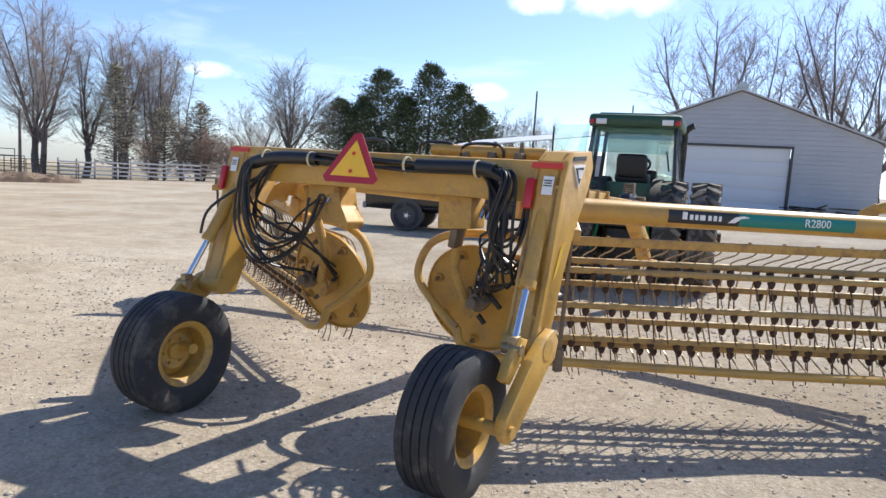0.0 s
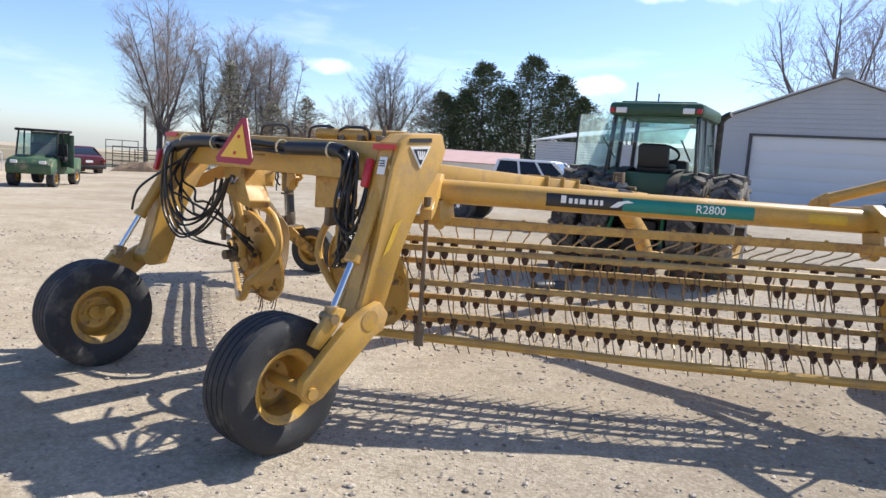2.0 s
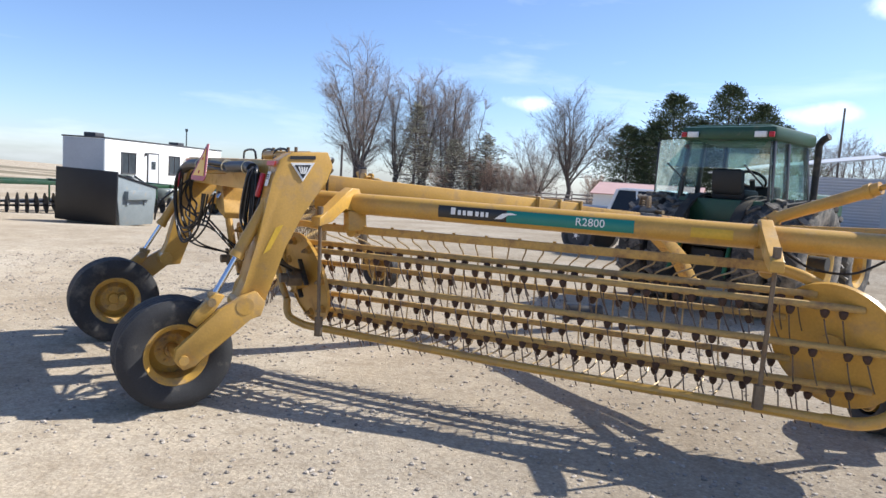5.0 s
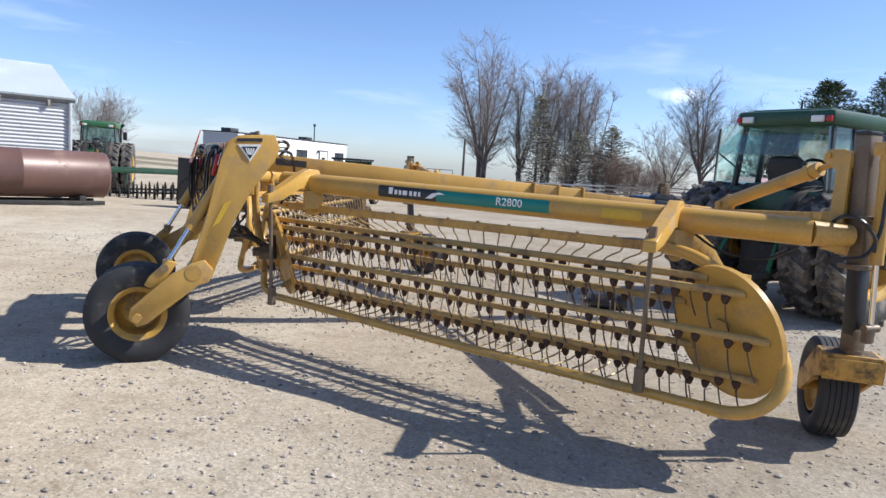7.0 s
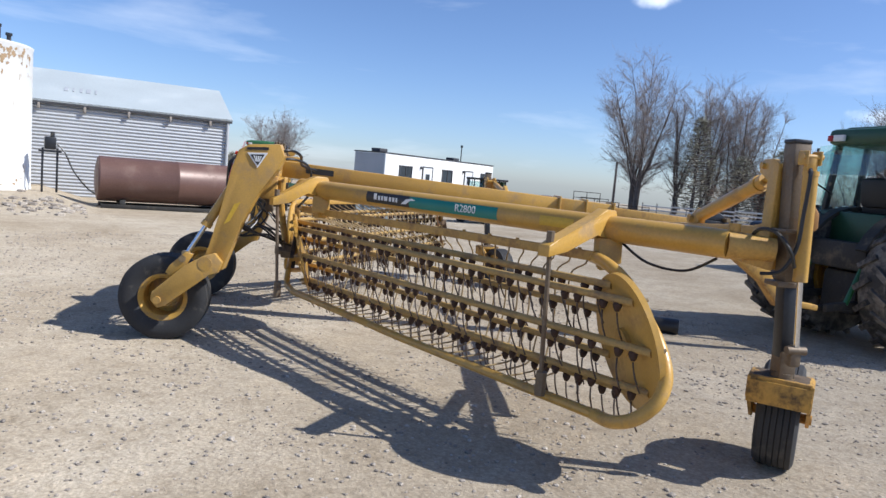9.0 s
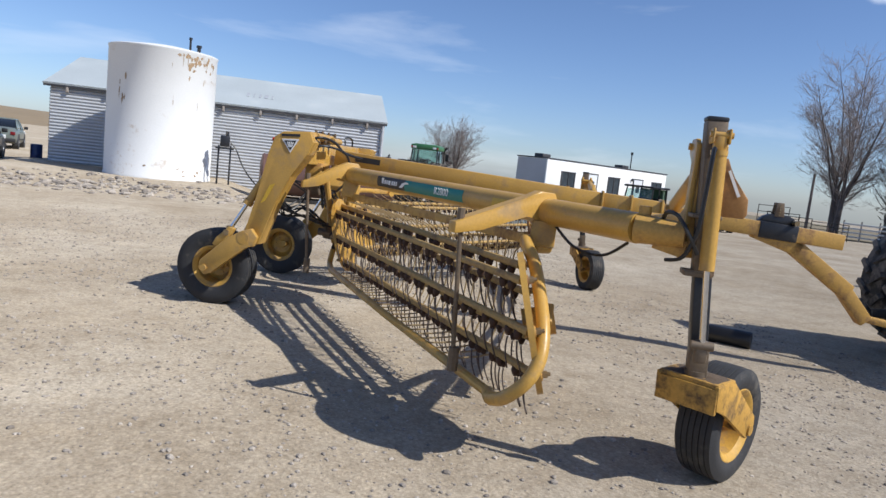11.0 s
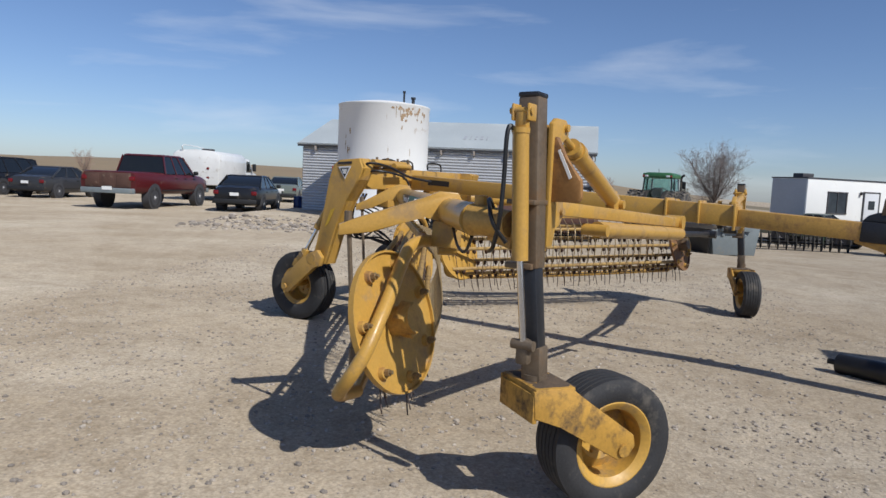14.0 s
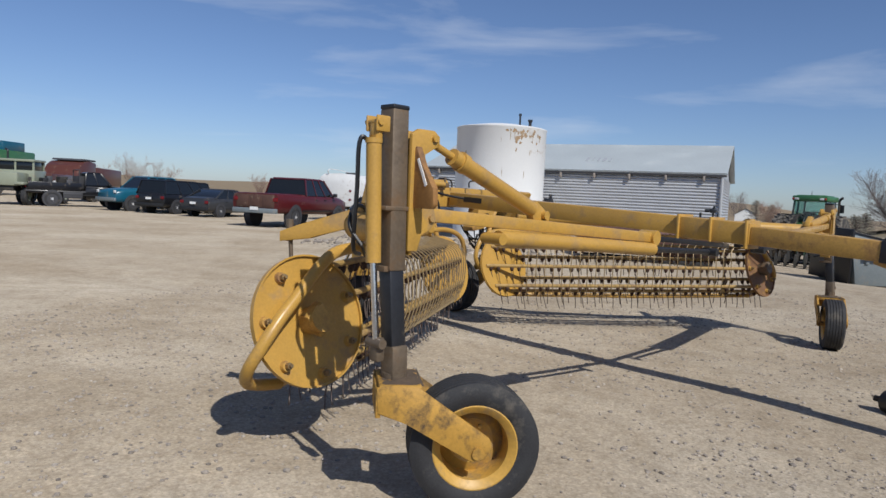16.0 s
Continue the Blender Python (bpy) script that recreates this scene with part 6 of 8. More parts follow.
def pump_bmesh():
    """A small transfer pump: riser, head, motor and hooked nozzle."""
    bm = bmesh.new()
    cyl(bm, (0, 0, 0), (0, 0, 0.20), 0.028, n=10)
    box(bm, (0, 0, 0.25), (0.13, 0.15, 0.12), None, 0.02)
    cyl(bm, (0, -0.07, 0.25), (0, -0.22, 0.25), 0.045, n=12)
    cyl(bm, (0, 0.0, 0.31), (0, 0.03, 0.38), 0.03, n=10)
    sweep(bm, [(0.05, 0.08, 0.27), (0.07, 0.13, 0.20), (0.06, 0.10, 0.05), (0.05, 0.06, -0.05)], 0.014, 6)
    return bm


def horizontal_tank():
    t = thing("fuel_tank", pose(-12.7, 3.55, 0.0, 0, 0, -2), "long red-brown steel tank lying on skids", "tank")
    bm = bmesh.new()
    lathe(bm, [(0.001, 0), (0.30, -0.02), (0.54, 0.03), (0.57, 0.07), (0.57, 1.9), (0.575, 1.91), (0.575, 1.94), (0.57, 1.95), (0.57, 3.78), (0.54, 3.82), (0.30, 3.87), (0.001, 3.85)], axis_matrix((0, 0, 0.72), (0, 1, 0)), 40, closed=False)
    part("shell", bm, M_RUSTTANK, t)
    for y in (0.6, 3.2):
        bm = bmesh.new()
        box(bm, (0, y, 0.11), (0.9, 0.14, 0.22), None, 0.01)
        part("saddle", bm, M_IRON, t)
    for x in (-0.42, 0.42):
        bm = bmesh.new()
        beam(bm, (x, 0.1, 0.05), (x, 3.7, 0.05), 0.10, 0.1, 0.01)
        part("skid", bm, M_IRON, t)
    bm = bmesh.new()
    cyl(bm, (0, 3.3, 1.27), (0, 3.3, 1.45), 0.03, n=10)
    part("fill_pipe", bm, M_DARKSTEEL, t)
    h = part("transfer_pump", pump_bmesh(), M_DARKSTEEL, t, "small dark hand pump with a nozzle")
    h.location = (0, 3.62, 1.26)
    p = thing("fuel_pump", at(-13.0, 2.55), "small fuel pump with a hanging hose on a stand", "fuel pump")
    bm = bmesh.new()
    box(bm, (0, 0, 1.22), (0.22, 0.26, 0.30), None, 0.03)
    cyl(bm, (0, 0.05, 1.35), (0, 0.05, 1.5), 0.05, n=10)
    part("pump_head", bm, M_DARKSTEEL, p)
    for y in (-0.16, 0.16):
        bm = bmesh.new()
        beam(bm, (0, y, 0), (0, y, 1.1), 0.05, 0.05, 0.006, up=(0, 1, 0))
        part("leg", bm, M_DARKSTEEL, p)
    bm = bmesh.new()
    box(bm, (0, 0, 1.02), (0.2, 0.5, 0.05))
    part("shelf", bm, M_DARKSTEEL, p)
    bm = bmesh.new()
    sweep(bm, [(0.1, 0.15, 1.2), (0.14, 0.32, 1.0), (0.14, 0.5, 0.6), (0.14, 0.75, 0.25), (0.14, 1.0, 0.04), (0.14, 1.3, 0.02)], 0.02, 6)
    part("hose", bm, M_HOSE, p)


def window_unit(parent, c, w, h, face):
    """A framed window on a wall; face: +1 or -1 along local x."""
    bm = bmesh.new()
    for dy, dz, sy, sz in ((0, h / 2, w + 0.1, 0.06), (0, -h / 2, w + 0.1, 0.06), (-w / 2, 0, 0.06, h), (w / 2, 0, 0.06, h), (0, 0, 0.035, h)):
        box(bm, (c[0] + face * 0.02, c[1] + dy, c[2] + dz), (0.05, sy, sz), None, 0.005)
    wnd = part("window", bm, M_TRIMDARK, parent)
    for dy in (-w / 4, w / 4):
        bm = bmesh.new()
        box(bm, (c[0] + face * 0.008, c[1] + dy, c[2]), (0.012, w / 2 - 0.04, h - 0.05))
        part("pane", bm, M_WINDOW, wnd)
    return wnd


def office_trailer():
    p0, p1 = Vector((-25.8, 18.56)), Vector((-31.2, 29.7))
    u = (p1 - p0).normalized()
    L = (p1 - p0).length
    n = Vector((u.y, -u.x))
    m = Matrix(((n.x, u.x, 0, p0.x), (n.y, u.y, 0, p0.y), (0, 0, 1, gh(-28, 22)), (0, 0, 0, 1)))
    t = thing("office_trailer", m, "long white office trailer with small dark windows", "office trailer")
    z0, z1 = 0.45, 3.15
    bm = bmesh.new()
    box(bm, (-1.05, L / 2, (z0 + z1) / 2), (2.1, L, z1 - z0), None, 0.02)
    part("body", bm, M_WALLWHITE, t)
    bm = bmesh.new()
    box(bm, (-1.05, L / 2, z1 + 0.02), (2.18, L + 0.08, 0.06), None, 0.01)
    part("roof", bm, M_TRIMDARK, t)
    # the end wall turned from the sun: its shade is a thin grey panel
    bm = bmesh.new()
    box(bm, (-1.05, -0.012, (z0 + z1) / 2), (2.0, 0.02, z1 - z0 - 0.1))
    part("end_panel", bm, M_SIDING_LIGHT, t, "white trailer's end wall greyed for shade")
    bm = bmesh.new()
    box(bm, (-0.1, L / 2, 0.22), (0.05, L - 0.2, 0.44))
    part("skirt", bm, M_TRIMDARK, t)
    k = L / 12.2
    for y, w, h in ((1.9 * k, 1.2, 1.0), (6.3 * k, 1.15, 1.0), (11.1 * k, 1.15, 1.0)):
        window_unit(t, (0, y, 2.05), w, h, 1)
    for y in (4.1 * k, 8.9 * k):
        bm = bmesh.new()
        box(bm, (0.02, y, 1.55), (0.05, 0.95, 2.05), None, 0.006)
        d = part("door", bm, M_DOORWHITE, t)
        bm = bmesh.new()
        for dy, dz, sy, sz in ((0, 1.06, 1.1, 0.07), (-0.52, 0, 0.07, 2.1), (0.52, 0, 0.07, 2.1)):
            box(bm, (0.025, y + dy, 1.55 + dz), (0.06, sy, sz))
        part("door_frame", bm, M_TRIMDARK, d)
        bm = bmesh.new()
        box(bm, (0.05, y + 0.0, 2.0), (0.012, 0.42, 0.42))
        part("pane", bm, M_WINDOW, d)
        bm = bmesh.new()
        box(bm, (0.08, y - 0.75, 2.55), (0.12, 0.12, 0.16), None, 0.02)
        part("wall_lamp", bm, M_TRIMDARK, t)
    for y in (1.0, L - 3.5):
        bm = bmesh.new()
        box(bm, (-1.2, y, z1 + 0.16), (0.6, 0.7, 0.2), None, 0.03)
        part("roof_vent", bm, M_TRIMDARK, t)
    bm = bmesh.new()
    cyl(bm, (-0.6, L * 0.72, z1), (-0.6, L * 0.72, z1 + 1.0), 0.035, n=8)
    cyl(bm, (-0.6, L * 0.72, z1 + 0.95), (-0.6, L * 0.72, z1 + 1.1), 0.08, n=8)
    part("flue_pipe", bm, M_DARKSTEEL, t)
    s = thing("steps", m @ pose(0.0, 8.9 * k, 0), "grey timber entry steps with handrail", "steps")
    for i in range(3):
        bm = bmesh.new()
        box(bm, (0.35 + 0.32 * i, 0, 0.42 - 0.15 * i), (0.32, 1.3, 0.05), None, 0.006)
        part("tread", bm, M_WOODGREY, s)
    for y in (-0.65, 0.65):
        bm = bmesh.new()
        sweep(bm, [(0.2, y, 0.1), (0.2, y, 1.35), (1.2, y, 0.95), (1.2, y, 0.0)], 0.025, 6, 3, smooth=False)
        part("handrail", bm, M_PIPEWHITE, s)


def farmhouse():
    h = thing("farmhouse", at(-141.0, 19.3, 85) @ Matrix.Scale(0.78, 4), "distant small white farmhouse with a grey roof", "house")
    bm = bmesh.new()
    box(bm, (0, 0, 1.3), (5, 7, 2.8))
    plate(bm, [(-2.5, 2.7), (2.5, 2.7), (0, 4.2)], 7, pose(0, 0, 0, 90, 0, 0))
    part("wall", bm, M_WALLWHITE, h)
    bm = bmesh.new()
    for s in (-1, 1):
        beam(bm, (s * 1.35, -3.7, 3.5), (s * 1.35, 3.7, 3.5), 3.2, 0.1, 0, up=(s * 1.5, 0, 2.5))
    part("roof", bm, M_TRIMDARK, h)
    bm = bmesh.new()
    box(bm, (2.52, 0.5, 1.5), (0.04, 1.2, 1.2))
    part("window", bm, M_WINDOW, h)


# ---------------- fences and poles ----------------
def fence_line():
    a, b = Vector((-31.5, 45.4)), Vector((-11.0, 52.5))
    n = 9
    for k in range(n):
        p, q = a.lerp(b, k / n), a.lerp(b, (k + 1) / n)
        ang = math.degrees(math.atan2(q.y - p.y, q.x - p.x))
        f = thing("fence_panel", pose(p.x, p.y, gh(p.x, p.y), 0, 0, ang), "grey weathered rail fence panel of the corral", "fence", "corral fence")
        L = (q - p).length
        for x in (0.0, L / 2):
            bm = bmesh.new()
            cyl(bm, (x, 0, -0.3), (x, 0, 1.5), 0.06, 0.05, n=8)
            part("post", bm, M_WOODGREY, f)
        for z in (0.35, 0.65, 0.95, 1.25):
            bm = bmesh.new()
            beam(bm, (0, -0.06, z), (L, -0.06, z), 0.03, 0.11, 0.004)
            part("rail", bm, M_PIPEWHITE if k < 4 else M_WOODGREY, f)


def pole(x, y, h, r, label, arm=False):
    p = thing("utility_pole", at(x, y), label, "utility pole")
    bm = bmesh.new()
    cyl(bm, (0, 0, 0), (0, 0, h), r, r * 0.7, n=10)
    part("shaft", bm, M_BARK, p)
    if arm:
        bm = bmesh.new()
        box(bm, (0, 0, h - 0.25), (0.9, 0.08, 0.1))
        part("cross_arm", bm, M_BARK, p)
    return p


def field_backdrop():
    """Low dry fields that close the distance on the open sides."""
    bm = bmesh.new()
    rings = []
    for j, (d, zf) in enumerate(((140, -0.4), (260, 0.35), (420, 0.8), (700, 1.0), (705, -0.05))):
        row = []
        for k in range(61):
            a = radians(163 + 87 * k / 60)
            fall = min(1, k / 8, (60 - k) / 6)
            z = zf * (8.3 + 3.0 * noise.noise(Vector((k * 0.13, j * 0.2, 1.7)))) * fall - 0.3
            row.append(bm.verts.new((d * math.cos(a), d * math.sin(a), z)))
        rings.append(row)
    for a, b in zip(rings, rings[1:]):
        for k in range(60):
            bm.faces.new((a[k], a[k + 1], b[k + 1], b[k]))
    tagged(part("backdrop", bm, M_FIELD, None), "low dry tan stubble fields on the horizon", "field", kind="structure")


def grass_field():
    """Brown dry grass beyond the yard's edge, west of the corral."""
    xs = [-400, -200, -120, -90, -70, -60, -52, -46, -41, -37, -33.5]
    ys = [0, 1.5, 4, 8, 14, 22, 36, 60, 100, 180, 350]
    bm = bmesh.new()
    rows = []
    for i, x in enumerate(xs):
        edge = 42 + 0.10 * (x + 33) * (x > -90) - 5.7 * (x <= -90) + 0.8 * math.sin(i * 2.1)
        rows.append([bm.verts.new((x, edge + y, gh(x, edge + y) + (0.05 if y > 0 else -0.02))) for y in ys])
    for p, q in zip(rows, rows[1:]):
        for k in range(len(ys) - 1):
            bm.faces.new((p[k], q[k], q[k + 1], p[k + 1]))
    tagged(part("field", bm, M_GRASS, None), "dry brown grass beyond the yard", "field", kind="structure")


def yard_edge_clutter():
    """A low heap of dead brush and a stand of pipe gates at the yard's edge."""
    h = thing("brush_heap", at(-26.0, 35.8, 35), "low heap of dead brush and soil at the yard edge", "brush heap")
    bm = bmesh.new()
    n, mrow = 22, 10
    grid = []
    for i in range(n + 1):
        row = []
        for j in range(mrow + 1):
            x, y = 2.4 * (2 * i / n - 1), 0.9 * (2 * j / mrow - 1)
            k = max(0.0, 1 - (x / 2.4) ** 2) ** 0.5 * max(0.0, 1 - (y / 0.9) ** 2) ** 0.5
            row.append(bm.verts.new((x, y, -0.03 + k * (0.5 + 0.35 * noise.noise(Vector((x * 2.1, y * 2.1, 0.7)))))))
        grid.append(row)
    for p, q in zip(grid, grid[1:]):
        for j in range(mrow):
            bm.faces.new((p[j], q[j], q[j + 1], p[j + 1]))
    part("mound", bm, M_BRUSH, h)
    rnd = random.Random(9)
    vs, fs = [], []
    for k in range(160):
        p = Vector((rnd.uniform(-2.1, 2.1), rnd.uniform(-0.6, 0.6), rnd.uniform(0.1, 0.4)))
        d = Vector((rnd.gauss(0, 1), rnd.gauss(0, 1), rnd.gauss(0.2, 0.4))).normalized() * rnd.uniform(0.2, 0.7)
        tube_data(vs, fs, p, p + d, 0.012, 0.006, 3)
    mesh_object("twigs", vs, fs, M_TWIG_RED, h)
    for k, (x, y, w, hh, a) in enumerate(((-29.6, 37.2, 1.9, 1.9, 40), (-28.6, 38.4, 1.6, 1.3, 55), (-30.2, 38.6, 2.2, 1.5, 20), (-27.6, 40.0, 2.2, 1.1, 30))):
        g = thing("pipe_gate", at(x, y, a), "rusty brown pipe gate standing at the yard edge", "gate", "pipe gates")
        for xx in (-w / 2, 0, w / 2):
            bm = bmesh.new()
            cyl(bm, (xx, 0, 0), (xx, 0.02, hh), 0.028, n=6)
            part("upright", bm, M_IRON, g)
        for j in range(5):
            bm = bmesh.new()
            cyl(bm, (-w / 2, 0, 0.15 + (hh - 0.18) * j / 4), (w / 2, 0, 0.15 + (hh - 0.18) * j / 4), 0.022, n=6)
            part("rail", bm, M_IRON, g)


def scrap_heap():
    """Bent pipes, boards and sheet scraps piled in front of the barn's corner."""
    h = thing("scrap_heap", at(12.1, 25.4, -16), "low dark heap of scrap pipe and boards by the barn", "scrap heap")
    rnd = random.Random(31)
    for k in range(34):
        p = Vector((rnd.uniform(-1.9, 1.9), rnd.uniform(-0.5, 0.5), 0))
        p.z = rnd.uniform(0.04, 0.62) * max(0.15, 1 - (p.x / 2.0) ** 2)
        d = Vector((rnd.gauss(0, 1), rnd.gauss(0, 0.4), rnd.gauss(0, 0.16))).normalized() * rnd.uniform(0.35, 0.9)
        a, b = p - d, p + d
        a.z, b.z = max(0.03, a.z), max(0.03, b.z)
        bm = bmesh.new()
        if k % 3:
            cyl(bm, a, b, rnd.uniform(0.02, 0.05), n=8)
            part("pipe", bm, (M_IRON, M_STEEL)[k % 2], h)
        else:
            beam(bm, a, b, rnd.uniform(0.12, 0.3), 0.04, 0.004)
            part("board", bm, (M_WOODGREY, M_IRON)[k % 2], h)


grass_field()
yard_edge_clutter()
scrap_heap()
plant_trees()
barn()
outbuilding()
metal_shed()
vertical_tank()
horizontal_tank()
office_trailer()
farmhouse()
fence_line()
pole(-32.7, 43.2, 4.6, 0.12, "short grey timber pole near the corral fence")
pole(2.2, 54.7, 7.8, 0.10, "thin weathered timber pole behind the sheds")
field_backdrop()


# ---------------- tractors ----------------
def tractor(name, m, label, roof_mat, green, duals=True, open_rear=True, k=1.0, lamp=False, R=0.86):
    """A cab tractor: +y ahead, origin on the ground under the rear axle."""
    t = thing(name, m @ Matrix.Scale(k, 4), label, "tractor")
    bm = bmesh.new()
    box(bm, (0, 0.3, 0.72), (0.62, 1.5, 0.62), None, 0.06)
    box(bm, (0, 1.9, 0.85), (0.55, 2.2, 0.5), None, 0.05)
    cyl(bm, (-1.36, 0, R), (1.36, 0, R), 0.10, n=14)
    box(bm, (0, -0.35, 0.62), (0.5, 0.4, 0.5), None, 0.05)
    part("chassis", bm, M_IRON, t)
    bm = bmesh.new()
    box(bm, (0, 2.35, 1.35), (0.86, 1.9, 0.75), None, 0.09)
    part("hood", bm, green, t)
    # rear wheels
    xs = (0.62, 1.10) if duals else (0.78,)
    for x in xs:
        for s in (-1, 1):
            wheel(t, (s * x, 0, R), (s, 0, 0), R, 0.40, 0.48, M_RIM, M_TYREDARK, ribs=1, dish=0.5, lugs=20, name="rear_wheel", bolts=8, n=40)
    for s in (-1, 1):
        wheel(t, (s * 0.78, 2.75, 0.60), (s, 0, 0), 0.60, 0.34, 0.34, M_RIM, M_TYREDARK, ribs=1, dish=0.5, lugs=16, name="front_wheel", bolts=8, n=32)
        bm = bmesh.new()
        pts = [(R * 1.06 * math.cos(a), R + R * 1.06 * math.sin(a)) for a in [radians(25 + 13 * j) for j in range(11)]]
        poly = pts + [(p * 0.95, R + (q - R) * 0.95) for p, q in pts[::-1]]
        plate(bm, poly, 0.14, Matrix(((0, 0, 1, s * 0.40), (1, 0, 0, 0), (0, 1, 0, 0), (0, 0, 0, 1))), 0)
        part("fender", bm, M_IRON, t, "dusty black fender")
    # three-point hitch
    for s in (-1, 1):
        bm = bmesh.new()
        beam(bm, (s * 0.35, -0.3, 0.55), (s * 0.42, -1.15, 0.48), 0.05, 0.09, 0.01)
        part("lift_link", bm, M_IRON, t)
        bm = bmesh.new()
        cyl(bm, (s * 0.40, -0.85, 0.52), (s * 0.33, -0.5, 1.2), 0.03, n=8)
        part("lift_rod", bm, M_GREEN, t)
    bm = bmesh.new()
    beam(bm, (0, -0.2, 0.42), (0, -1.2, 0.40), 0.09, 0.05, 0.008)
    part("drawbar", bm, M_IRON, t)
    bm = bmesh.new()
    box(bm, (0, -0.55, 1.05), (0.8, 0.22, 0.32), None, 0.03)
    part("valve_bank", bm, M_IRON, t)
    # cab: floor tub, posts, roof, glass
    z0, z1 = 1.22, 2.38
    yb, yf, wb = -0.26, 1.06, 0.66
    bm = bmesh.new()
    box(bm, (0, (yb + yf) / 2, 1.36), (2 * wb, yf - yb, 0.24), None, 0.03)
    box(bm, (0, yb - 0.03, 1.34), (1.24, 0.10, 0.42), None, 0.02)
    cab = part("cab", bm, green, t)
    for x, y, x1, y1 in ((-wb, yb, -0.60, yb + 0.06), (wb, yb, 0.60, yb + 0.06), (-wb, yf, -0.58, yf - 0.12), (wb, yf, 0.58, yf - 0.12), (-wb, 0.25, -0.60, 0.25), (wb, 0.25, 0.60, 0.25)):
        bm = bmesh.new()
        beam(bm, (x, y, z0 + 0.15), (x1, y1, z1), 0.06, 0.07, 0.01, up=(0, 1, 0))
        part("post", bm, M_DARKSTEEL, cab)
    bm = bmesh.new()
    box(bm, (0, (yb + yf) / 2 - 0.02, z1 + 0.08), (1.36, 1.42, 0.20), None, 0.06)
    box(bm, (0, (yb + yf) / 2 - 0.02, z1 + 0.17), (1.10, 1.15, 0.08), None, 0.03)
    roof = part("roof", bm, roof_mat, cab)
    for x in (-0.48, 0.48):
        bm = bmesh.new()
        box(bm, (x, yb - 0.09, z1 + 0.06), (0.16, 0.04, 0.08), None, 0.01)
        part("work_lamp", bm, M_LAMP, roof)
    for x in (-0.62, 0.62):
        bm = bmesh.new()
        box(bm, (x, yb - 0.08, z1 + 0.06), (0.07, 0.04, 0.07), None, 0.01)
        part("warning_lamp", bm, M_RED, roof)

    def pane(c, a, b, name="pane"):
        bm = bmesh.new()
        vs = [bm.verts.new(Vector(c) + Vector(a) * p + Vector(b) * q) for p, q in ((-1, -1), (1, -1), (1, 1), (-1, 1))]
        f = bm.faces.new(vs)
        r = bmesh.ops.extrude_face_region(bm, geom=[f])
        n = Vector(a).cross(Vector(b)).normalized() * 0.006
        for v in r["geom"]:
            if isinstance(v, bmesh.types.BMVert):
                v.co += n
        ob = part(name, bm, M_GLASS, cab, smooth=0)
        ob.visible_shadow = False
        return ob
    zc, hz = (z0 + 0.2 + z1) / 2, (z1 - z0 - 0.2) / 2
    for s in (-1, 1):
        pane((s * 0.645, -0.05, zc), (0, 0.26, 0), (-s * 0.04, 0, hz))
        if not (open_rear and s == -1):
            pane((s * 0.645, 0.62, zc), (0, 0.32, 0), (-s * 0.04, 0, hz))
    pane((0, yf - 0.05, zc), (0.56, 0, 0), (0, -0.05, hz))
    if open_rear:
        pane((0, yb - 0.33, z1 - 0.22), (0.56, 0, 0), (0, -0.30, -0.20), "rear_window")
        for s in (-1, 1):
            bm = bmesh.new()
            cyl(bm, (s * 0.55, yb, 1.75), (s * 0.54, yb - 0.6, 2.0), 0.012, n=6)
            part("window_strut", bm, M_DARKSTEEL, cab)
        pane((-1.02, 0.05, zc), (0.30, -0.14, 0), (0.03, 0, hz * 1.05), "door_glass")
        bm = bmesh.new()
        beam(bm, (-1.32, 0.19, zc - hz), (-1.32, 0.19, zc + hz), 0.03, 0.03, 0.004, up=(0, 1, 0))
        beam(bm, (-1.32, 0.19, zc - hz), (-0.72, -0.09, zc - hz), 0.03, 0.03, 0.004)
        part("door_frame", bm, M_DARKSTEEL, cab)
    else:
        pane((0, yb + 0.02, zc), (0.56, 0, 0), (0, 0.02, hz))
    bm = bmesh.new()
    box(bm, (0, 0.12, 1.62), (0.50, 0.48, 0.16), None, 0.05)
    box(bm, (0, -0.14, 1.80), (0.46, 0.14, 0.36), Matrix.Rotation(0.15, 3, 'X'), 0.065)
    part("seat", bm, M_SEAT, cab)
    bm = bmesh.new()
    lathe(bm, [(0.185, -0.015), (0.215, -0.015), (0.215, 0.015), (0.185, 0.015)], pose(0, 0.62, 1.86, -35, 0, 0), 20)
    cyl(bm, (0, 0.62, 1.86), (0, 0.78, 1.5), 0.04, n=8)
    part("steering_wheel", bm, M_SEAT, cab)
    bm = bmesh.new()
    box(bm, (0, 0.9, 1.58), (0.6, 0.2, 0.4), None, 0.05)
    part("dashboard", bm, M_SEAT, cab)
    bm = bmesh.new()
    cyl(bm, (0.66, 1.22, 1.45), (0.66, 1.22, 2.36), 0.05, n=12)
    sweep(bm, [(0.66, 1.22, 2.30), (0.66, 1.22, 2.42), (0.72, 1.20, 2.50), (0.80, 1.18, 2.54)], 0.05, 10)
    part("exhaust_stack", bm, M_IRON, t)
    if not open_rear:
        bm = bmesh.new()
        box(bm, (0.86, 0.95, 2.12), (0.16, 0.04, 0.30), None, 0.02)
        cyl(bm, (0.62, 0.95, 2.3), (0.86, 0.95, 2.26), 0.012, n=6)
        part("mirror", bm, M_SEAT, cab)
    bm = bmesh.new()
    cyl(bm, (-0.1, 0.2, z1 + 0.18), (-0.1, 0.2, z1 + 0.36), 0.012, n=6)
    part("antenna", bm, M_SEAT, roof)
